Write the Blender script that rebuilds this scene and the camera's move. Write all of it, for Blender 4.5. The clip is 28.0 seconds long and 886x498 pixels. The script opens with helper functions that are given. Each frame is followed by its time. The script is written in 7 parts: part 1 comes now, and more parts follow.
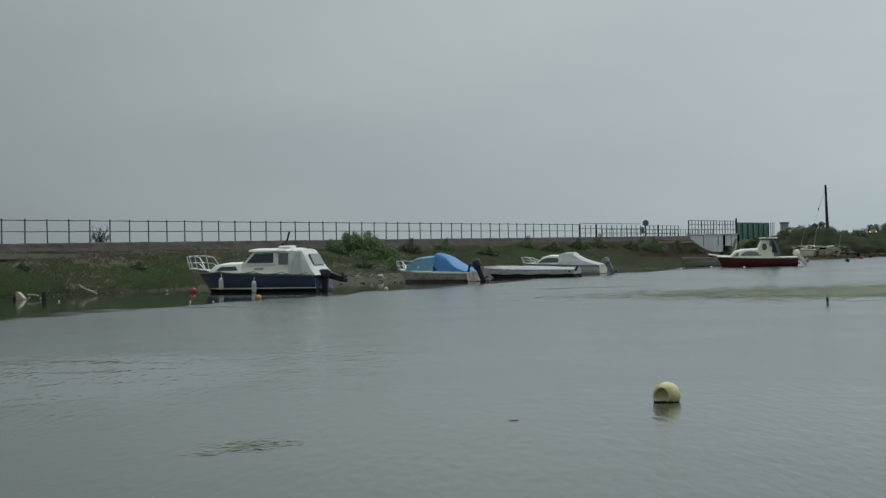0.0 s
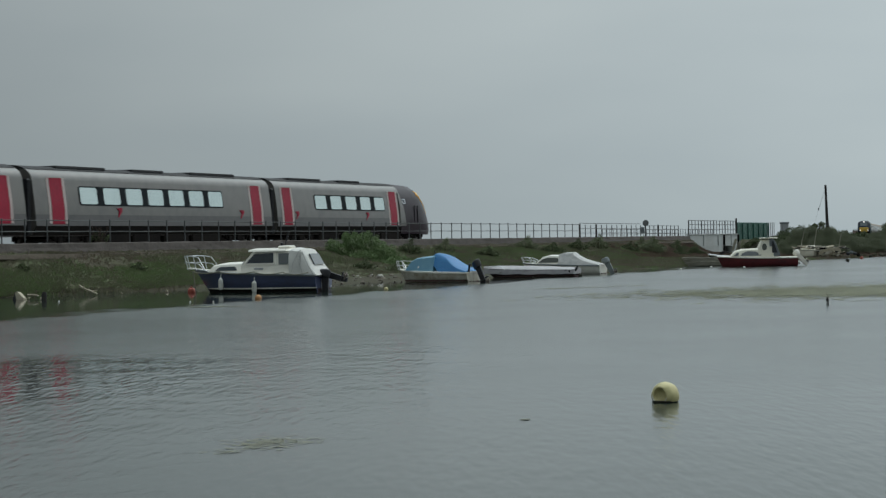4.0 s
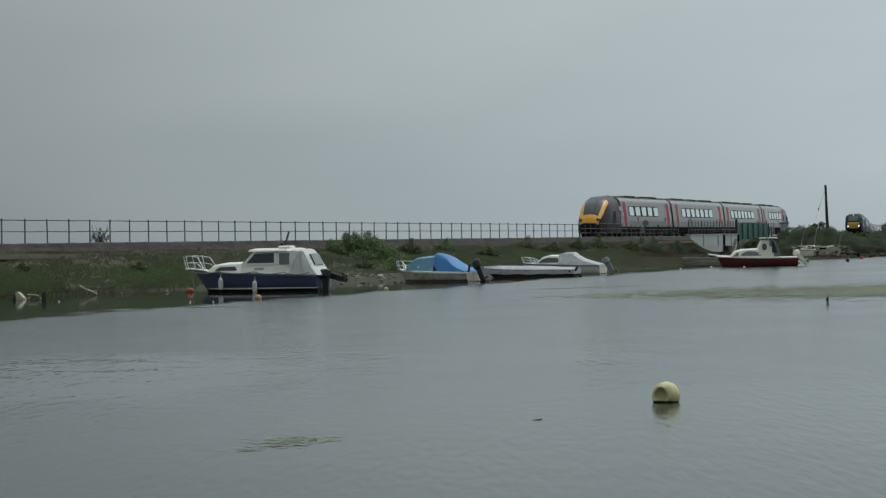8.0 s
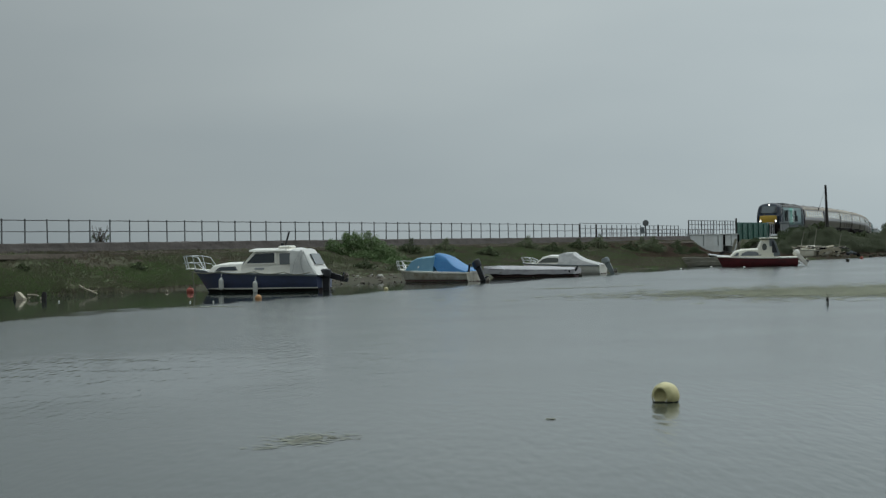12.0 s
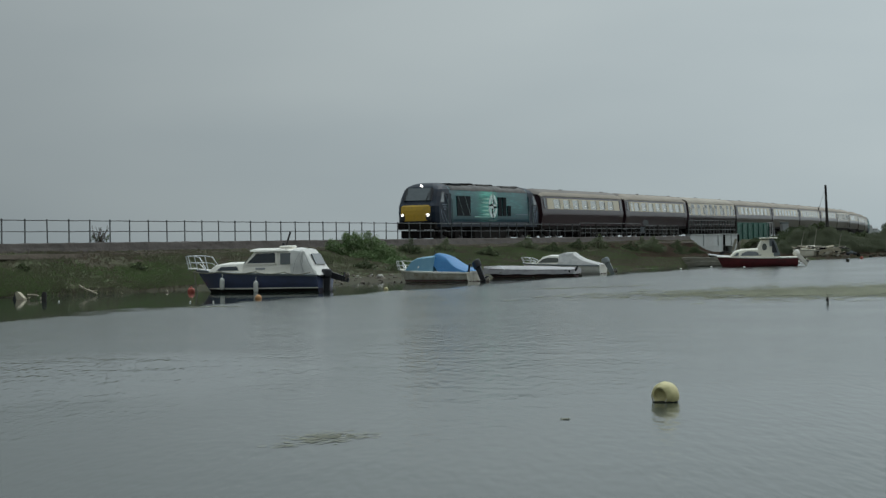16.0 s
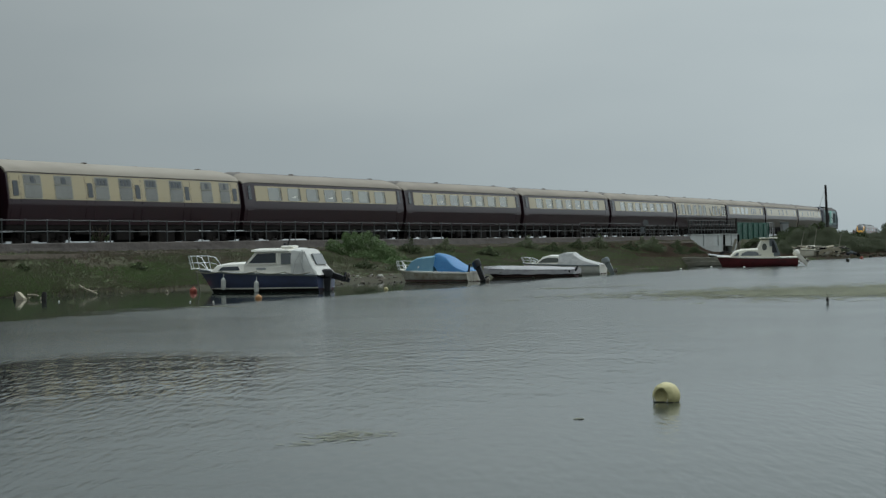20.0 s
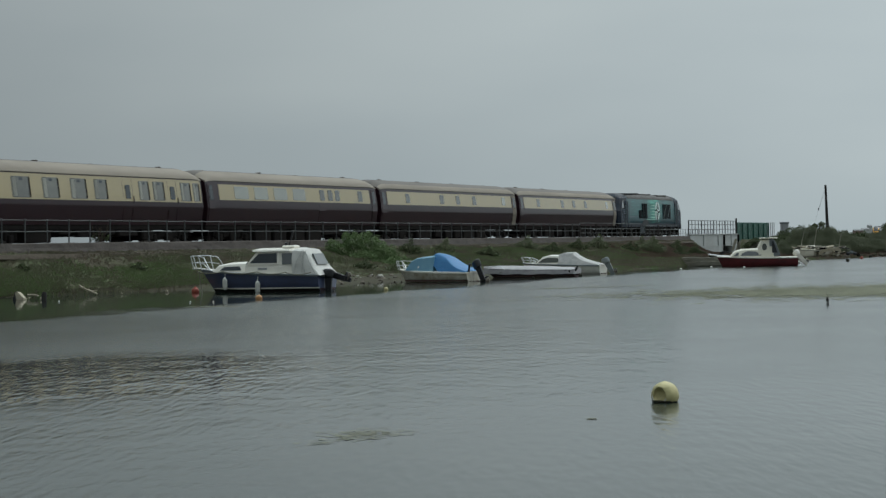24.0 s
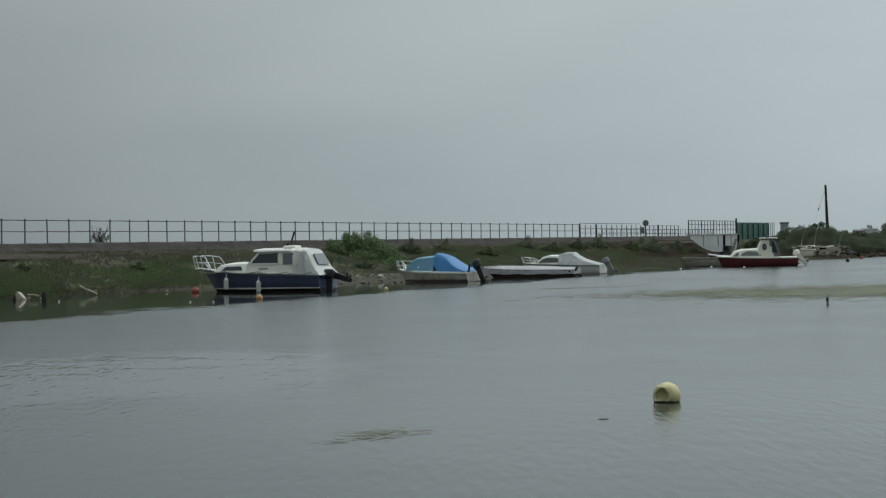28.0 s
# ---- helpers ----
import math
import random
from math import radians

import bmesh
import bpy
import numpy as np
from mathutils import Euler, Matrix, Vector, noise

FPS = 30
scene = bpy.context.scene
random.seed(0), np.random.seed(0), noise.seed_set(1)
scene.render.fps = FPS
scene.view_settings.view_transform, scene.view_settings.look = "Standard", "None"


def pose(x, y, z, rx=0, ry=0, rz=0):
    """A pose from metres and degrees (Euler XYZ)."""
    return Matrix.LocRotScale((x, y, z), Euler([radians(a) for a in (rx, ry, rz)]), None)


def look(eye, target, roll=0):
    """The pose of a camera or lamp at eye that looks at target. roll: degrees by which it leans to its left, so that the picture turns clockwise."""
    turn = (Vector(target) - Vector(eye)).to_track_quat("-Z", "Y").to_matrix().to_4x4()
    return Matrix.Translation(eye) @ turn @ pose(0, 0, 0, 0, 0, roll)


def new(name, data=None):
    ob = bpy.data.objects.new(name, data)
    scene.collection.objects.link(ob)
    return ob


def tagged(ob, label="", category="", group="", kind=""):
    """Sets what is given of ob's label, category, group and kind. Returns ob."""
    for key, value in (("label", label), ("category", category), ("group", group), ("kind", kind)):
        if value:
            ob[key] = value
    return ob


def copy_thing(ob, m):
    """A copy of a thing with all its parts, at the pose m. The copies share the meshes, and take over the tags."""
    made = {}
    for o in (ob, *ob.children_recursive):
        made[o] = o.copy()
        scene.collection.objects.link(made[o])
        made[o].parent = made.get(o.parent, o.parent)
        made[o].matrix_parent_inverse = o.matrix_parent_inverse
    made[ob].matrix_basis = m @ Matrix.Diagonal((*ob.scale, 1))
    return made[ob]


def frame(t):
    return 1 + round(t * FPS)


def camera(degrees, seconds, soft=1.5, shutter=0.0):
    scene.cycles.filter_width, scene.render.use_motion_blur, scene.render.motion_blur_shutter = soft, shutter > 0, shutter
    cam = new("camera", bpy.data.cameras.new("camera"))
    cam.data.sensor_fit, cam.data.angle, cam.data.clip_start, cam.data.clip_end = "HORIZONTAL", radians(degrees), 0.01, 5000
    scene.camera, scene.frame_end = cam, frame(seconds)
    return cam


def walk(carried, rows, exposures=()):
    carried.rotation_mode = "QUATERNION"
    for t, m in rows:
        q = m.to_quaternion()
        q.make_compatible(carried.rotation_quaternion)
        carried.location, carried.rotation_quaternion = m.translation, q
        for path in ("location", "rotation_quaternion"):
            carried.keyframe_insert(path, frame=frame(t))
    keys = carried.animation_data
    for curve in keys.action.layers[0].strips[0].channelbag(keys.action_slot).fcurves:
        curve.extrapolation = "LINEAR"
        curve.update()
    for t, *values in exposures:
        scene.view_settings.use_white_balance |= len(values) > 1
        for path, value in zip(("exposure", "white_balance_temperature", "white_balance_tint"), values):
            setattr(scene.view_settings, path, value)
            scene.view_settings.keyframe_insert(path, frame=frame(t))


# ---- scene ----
# ---- camera: a still camera on a tripod, near eye level above the water ----
cam = camera(25.318, 28.0, soft=1.36, shutter=0.12)
EYE = (0.0, 0.0, 1.65)
VIEW = look(EYE, (0.0, 100.0, 1.315), -1.146)
walk(cam, [(0.0, VIEW), (28.0, VIEW)], exposures=[(0.0, 0.0), (28.0, 0.0)])

# ---- light: overcast sky, weak wide sun behind the cloud ----
world = bpy.data.worlds.new("overcast_sky")
scene.world = world
world.use_nodes = True
wn, wl = world.node_tree.nodes, world.node_tree.links
wn.clear()
SUN_UP, SUN_TURN = radians(50), radians(45)
sky = wn.new("ShaderNodeTexSky")
sky.sky_type = "NISHITA"
sky.sun_disc = False
sky.sun_elevation, sky.sun_rotation = SUN_UP, SUN_TURN
sky.air_density, sky.dust_density, sky.ozone_density = 1.0, 6.0, 1.0
bw = wn.new("ShaderNodeHueSaturation")
bw.inputs["Saturation"].default_value = 0.10
wl.new(sky.outputs["Color"], bw.inputs["Color"])
# cloud deck: even grey with broad soft cloud forms
co = wn.new("ShaderNodeTexCoord")
stretch = wn.new("ShaderNodeMapping")
stretch.inputs["Scale"].default_value = (1.0, 1.0, 3.2)
wl.new(co.outputs["Generated"], stretch.inputs["Vector"])
cloud = wn.new("ShaderNodeTexNoise")
cloud.inputs["Scale"].default_value = 3.6
cloud.inputs["Detail"].default_value = 4.0
cloud.inputs["Roughness"].default_value = 0.42
wl.new(stretch.outputs["Vector"], cloud.inputs["Vector"])
ramp = wn.new("ShaderNodeValToRGB")
ramp.color_ramp.elements[0].position = 0.36
ramp.color_ramp.elements[0].color = (0.785, 0.93, 0.985, 1)
ramp.color_ramp.elements[1].position = 0.66
ramp.color_ramp.elements[1].color = (0.925, 1.07, 1.105, 1)
wl.new(cloud.outputs["Fac"], ramp.inputs["Fac"])
# an overcast sky is about three times brighter overhead than at the horizon
up = wn.new("ShaderNodeSeparateXYZ")
wl.new(co.outputs["Generated"], up.inputs["Vector"])
rise = wn.new("ShaderNodeMapRange")
rise.inputs["From Min"].default_value, rise.inputs["From Max"].default_value = 0.15, 1.0
rise.inputs["To Min"].default_value, rise.inputs["To Max"].default_value = 6.95, 19.2
wl.new(up.outputs["Z"], rise.inputs["Value"])
lum = wn.new("ShaderNodeMixRGB")
lum.blend_type = "MULTIPLY"
lum.inputs["Fac"].default_value = 1.0
wl.new(ramp.outputs["Color"], lum.inputs["Color1"])
low_band = wn.new("ShaderNodeMapRange")
low_band.inputs["From Min"].default_value, low_band.inputs["From Max"].default_value = 0.0, 0.20
low_band.inputs["To Min"].default_value, low_band.inputs["To Max"].default_value = 1.09, 0.86
wl.new(up.outputs["Z"], low_band.inputs["Value"])
height = wn.new("ShaderNodeMath")
height.operation = "MULTIPLY"
wl.new(rise.outputs["Result"], height.inputs[0])
wl.new(low_band.outputs["Result"], height.inputs[1])
wl.new(height.outputs[0], lum.inputs["Color2"])
# the cloud is thinner and brighter round the hidden sun
SUN_WAY = (0.454, 0.454, 0.766)
near_sun = wn.new("ShaderNodeVectorMath")
near_sun.operation = "DOT_PRODUCT"
near_sun.inputs[1].default_value = SUN_WAY
wl.new(co.outputs["Generated"], near_sun.inputs[0])
glow = wn.new("ShaderNodeMapRange")
glow.inputs["From Min"].default_value, glow.inputs["From Max"].default_value = 0.33, 1.0
glow.inputs["To Min"].default_value, glow.inputs["To Max"].default_value = 0.53, 1.84
wl.new(near_sun.outputs["Value"], glow.inputs["Value"])
lit = wn.new("ShaderNodeMixRGB")
lit.blend_type = "MULTIPLY"
lit.inputs["Fac"].default_value = 1.0
wl.new(lum.outputs["Color"], lit.inputs["Color1"])
wl.new(glow.outputs["Result"], lit.inputs["Color2"])
deck = wn.new("ShaderNodeMixRGB")
deck.inputs["Fac"].default_value = 0.86
wl.new(bw.outputs["Color"], deck.inputs["Color1"])
wl.new(lit.outputs["Color"], deck.inputs["Color2"])
bg = wn.new("ShaderNodeBackground")
bg.inputs["Strength"].default_value = 0.075
wl.new(deck.outputs["Color"], bg.inputs["Color"])
wout = wn.new("ShaderNodeOutputWorld")
wl.new(bg.outputs["Background"], wout.inputs["Surface"])

sun_data = bpy.data.lights.new("sun", "SUN")
sun_data.energy, sun_data.angle, sun_data.color = 0.5, radians(25), (1.0, 0.97, 0.93)
sun = new("sun", sun_data)
sun.matrix_world = look((45.4, 45.4, 76.6), (0, 0, 0))


# ---- materials ----
def mat(name, color, rough=0.6, metal=0.0, vary=0.25, grain=6.0, blotch=0.6, bump=0.0, second=None, spec=0.5, emit=0.0, coat=0.0, per_object=0.0, stretch=(1, 1, 1)):
    """A procedural surface: base colour, broad blotches, fine grain and relief, in metres."""
    m = bpy.data.materials.new(name)
    m.use_nodes = True
    n, l = m.node_tree.nodes, m.node_tree.links
    b = n["Principled BSDF"]
    b.inputs["Roughness"].default_value = rough
    b.inputs["Metallic"].default_value = metal
    b.inputs["Specular IOR Level"].default_value = spec
    b.inputs["Coat Weight"].default_value = coat
    b.inputs["Coat Roughness"].default_value = 0.07
    tc = n.new("ShaderNodeTexCoord")
    mp = n.new("ShaderNodeMapping")
    mp.inputs["Scale"].default_value = stretch
    l.new(tc.outputs["Object"], mp.inputs["Vector"])
    big = n.new("ShaderNodeTexNoise")
    big.inputs["Scale"].default_value = blotch
    big.inputs["Detail"].default_value = 3
    fine = n.new("ShaderNodeTexNoise")
    fine.inputs["Scale"].default_value = grain
    fine.inputs["Detail"].default_value = 5
    for tex in (big, fine):
        l.new(mp.outputs["Vector"], tex.inputs["Vector"])
    mix = n.new("ShaderNodeMixRGB")
    c2 = second or tuple(c * 0.55 for c in color)
    mix.inputs["Color1"].default_value = (*color, 1)
    mix.inputs["Color2"].default_value = (*c2, 1)
    mul = n.new("ShaderNodeMath")
    mul.operation = "MULTIPLY"
    l.new(big.outputs["Fac"], mul.inputs[0])
    l.new(fine.outputs["Fac"], mul.inputs[1])
    scale = n.new("ShaderNodeMapRange")
    scale.inputs["From Min"].default_value, scale.inputs["From Max"].default_value = 0.12, 0.42
    scale.inputs["To Min"].default_value, scale.inputs["To Max"].default_value = 0.0, min(1.0, vary * 2)
    l.new(mul.outputs[0], scale.inputs["Value"])
    l.new(scale.outputs["Result"], mix.inputs["Fac"])
    out = mix.outputs["Color"]
    if per_object:
        info = n.new("ShaderNodeObjectInfo")
        hsv = n.new("ShaderNodeHueSaturation")
        span = n.new("ShaderNodeMapRange")
        span.inputs["To Min"].default_value, span.inputs["To Max"].default_value = 1 - per_object, 1 + per_object
        l.new(info.outputs["Random"], span.inputs["Value"])
        l.new(span.outputs["Result"], hsv.inputs["Value"])
        l.new(out, hsv.inputs["Color"])
        out = hsv.outputs["Color"]
    l.new(out, b.inputs["Base Color"])
    if bump:
        bp = n.new("ShaderNodeBump")
        bp.inputs["Strength"].default_value = 0.6
        bp.inputs["Distance"].default_value = bump
        l.new(fine.outputs["Fac"], bp.inputs["Height"])
        l.new(bp.outputs["Normal"], b.inputs["Normal"])
    if emit:
        b.inputs["Emission Color"].default_value = (*color, 1)
        b.inputs["Emission Strength"].default_value = emit
    return m


def leaf_mat(name, color, second, patch=0.3, size=3.0, soft=0.0):
    """Foliage: each leaf or tuft a little different; soft: how far blades shade like the ground they cover."""
    m = mat(name, color, 0.65, vary=patch, grain=size * 3, blotch=size, second=second, spec=0.10)
    n, l = m.node_tree.nodes, m.node_tree.links
    b = n["Principled BSDF"]
    old = b.inputs["Base Color"].links[0].from_socket
    geo = n.new("ShaderNodeNewGeometry")
    span = n.new("ShaderNodeMapRange")
    span.inputs["To Min"].default_value, span.inputs["To Max"].default_value = 0.92, 1.08
    hsv = n.new("ShaderNodeHueSaturation")
    l.new(geo.outputs["Random Per Island"], span.inputs["Value"])
    l.new(span.outputs["Result"], hsv.inputs["Value"])
    l.new(old, hsv.inputs["Color"])
    l.new(hsv.outputs["Color"], b.inputs["Base Color"])
    if soft:
        up_n = n.new("ShaderNodeVectorMath")
        up_n.inputs[1].default_value = (0, 0, soft)
        l.new(geo.outputs["Normal"], up_n.inputs[0])
        unit_n = n.new("ShaderNodeVectorMath")
        unit_n.operation = "NORMALIZE"
        l.new(up_n.outputs["Vector"], unit_n.inputs[0])
        l.new(unit_n.outputs["Vector"], b.inputs["Normal"])
    return m


def water_mat():
    """Murky water: still under the lee of the bank, finely rippled in the open."""
    m = bpy.data.materials.new("estuary_water")
    m.use_nodes = True
    n, l = m.node_tree.nodes, m.node_tree.links
    b = n["Principled BSDF"]
    b.inputs["Base Color"].default_value = (0.020, 0.030, 0.025, 1)
    b.inputs["IOR"].default_value = 1.33
    tc = n.new("ShaderNodeTexCoord")

    def waves(scale, stretch, turn, detail):
        mp = n.new("ShaderNodeMapping")
        mp.inputs["Scale"].default_value = stretch
        mp.inputs["Rotation"].default_value = (0, 0, radians(turn))
        l.new(tc.outputs["Object"], mp.inputs["Vector"])
        tx = n.new("ShaderNodeTexNoise")
        tx.inputs["Scale"].default_value = scale
        tx.inputs["Detail"].default_value = detail
        l.new(mp.outputs["Vector"], tx.inputs["Vector"])
        return tx.outputs["Fac"]

    def math_node(op, a, b2, c=None):
        q = n.new("ShaderNodeMath")
        q.operation = op
        for k, v in enumerate((a, b2, c)):
            if v is None:
                continue
            if isinstance(v, (int, float)):
                q.inputs[k].default_value = v
            else:
                l.new(v, q.inputs[k])
        return q.outputs[0]

    def span(v, a, b2, c, d):
        q = n.new("ShaderNodeMapRange")
        q.interpolation_type = "SMOOTHSTEP"
        for k, x in zip(("From Min", "From Max", "To Min", "To Max"), (a, b2, c, d)):
            q.inputs[k].default_value = x
        l.new(v, q.inputs["Value"])
        return q.outputs["Result"]

    long_w, mid_w, fine_w = waves(0.8, (1.0, 0.8, 1), 20, 2), waves(3.6, (2.8, 0.55, 1), 6, 1), waves(4.6, (2.8, 0.6, 1), -8, 1)
    patch, wobble = waves(0.10, (1, 1.0, 1), 40, 3), waves(0.35, (1, 0.5, 1), 0, 3)
    # lee of the bank: still water between the wind's edge and the shore
    xyz = n.new("ShaderNodeSeparateXYZ")
    l.new(tc.outputs["Object"], xyz.inputs["Vector"])
    edge = math_node("MULTIPLY_ADD", xyz.outputs["X"], -2.43, xyz.outputs["Y"])
    edge = math_node("MULTIPLY_ADD", wobble, 16.0, edge)
    open_water = span(edge, 79.0, 83.5, 1.0, 0.0)
    gust = span(patch, 0.40, 0.62, 0.75, 1.0)
    chop = math_node("MULTIPLY", open_water, gust)
    # a calmer pool off the near bank, and quieter water close inshore
    pool = math_node("MULTIPLY", span(math_node("MULTIPLY_ADD", wobble, 3.0, xyz.outputs["X"]), -2.6, -0.6, 1.0, 0.0), span(math_node("MULTIPLY_ADD", wobble, 8.0, xyz.outputs["Y"]), 32.0, 35.5, 1.0, 0.0))
    pool = math_node("MULTIPLY", pool, span(math_node("MULTIPLY_ADD", wobble, -6.0, xyz.outputs["Y"]), 15.5, 19.0, 0.0, 1.0))
    chop = math_node("MULTIPLY", chop, math_node("MULTIPLY_ADD", pool, -0.85, 1.0))
    l.new(math_node("MULTIPLY_ADD", chop, span(xyz.outputs["Y"], 28.0, 52.0, 0.12, 0.16), 0.05), b.inputs["Roughness"])
    fine_w = math_node("MULTIPLY", fine_w, span(xyz.outputs["Y"], 16.0, 38.0, 0.2, 1.0))
    height = math_node("MULTIPLY_ADD", fine_w, math_node("MULTIPLY", chop, 0.46), math_node("MULTIPLY", long_w, 0.45))
    height = math_node("MULTIPLY_ADD", mid_w, math_node("MULTIPLY", math_node("MULTIPLY_ADD", pool, -0.13, 0.42), span(xyz.outputs["Y"], 14.0, 29.0, 0.75, 1.0)), height)
    bp = n.new("ShaderNodeBump")
    bp.inputs["Distance"].default_value = 0.040
    quiet = span(xyz.outputs["Y"], 14.0, 34.0, 0.56, 0.66)
    quiet = math_node("MULTIPLY", quiet, span(xyz.outputs["Y"], 36.0, 56.0, 1.0, 1.25))
    l.new(math_node("MULTIPLY_ADD", open_water, quiet, 0.12), bp.inputs["Strength"])
    l.new(height, bp.inputs["Height"])
    l.new(bp.outputs["Normal"], b.inputs["Normal"])
    return m


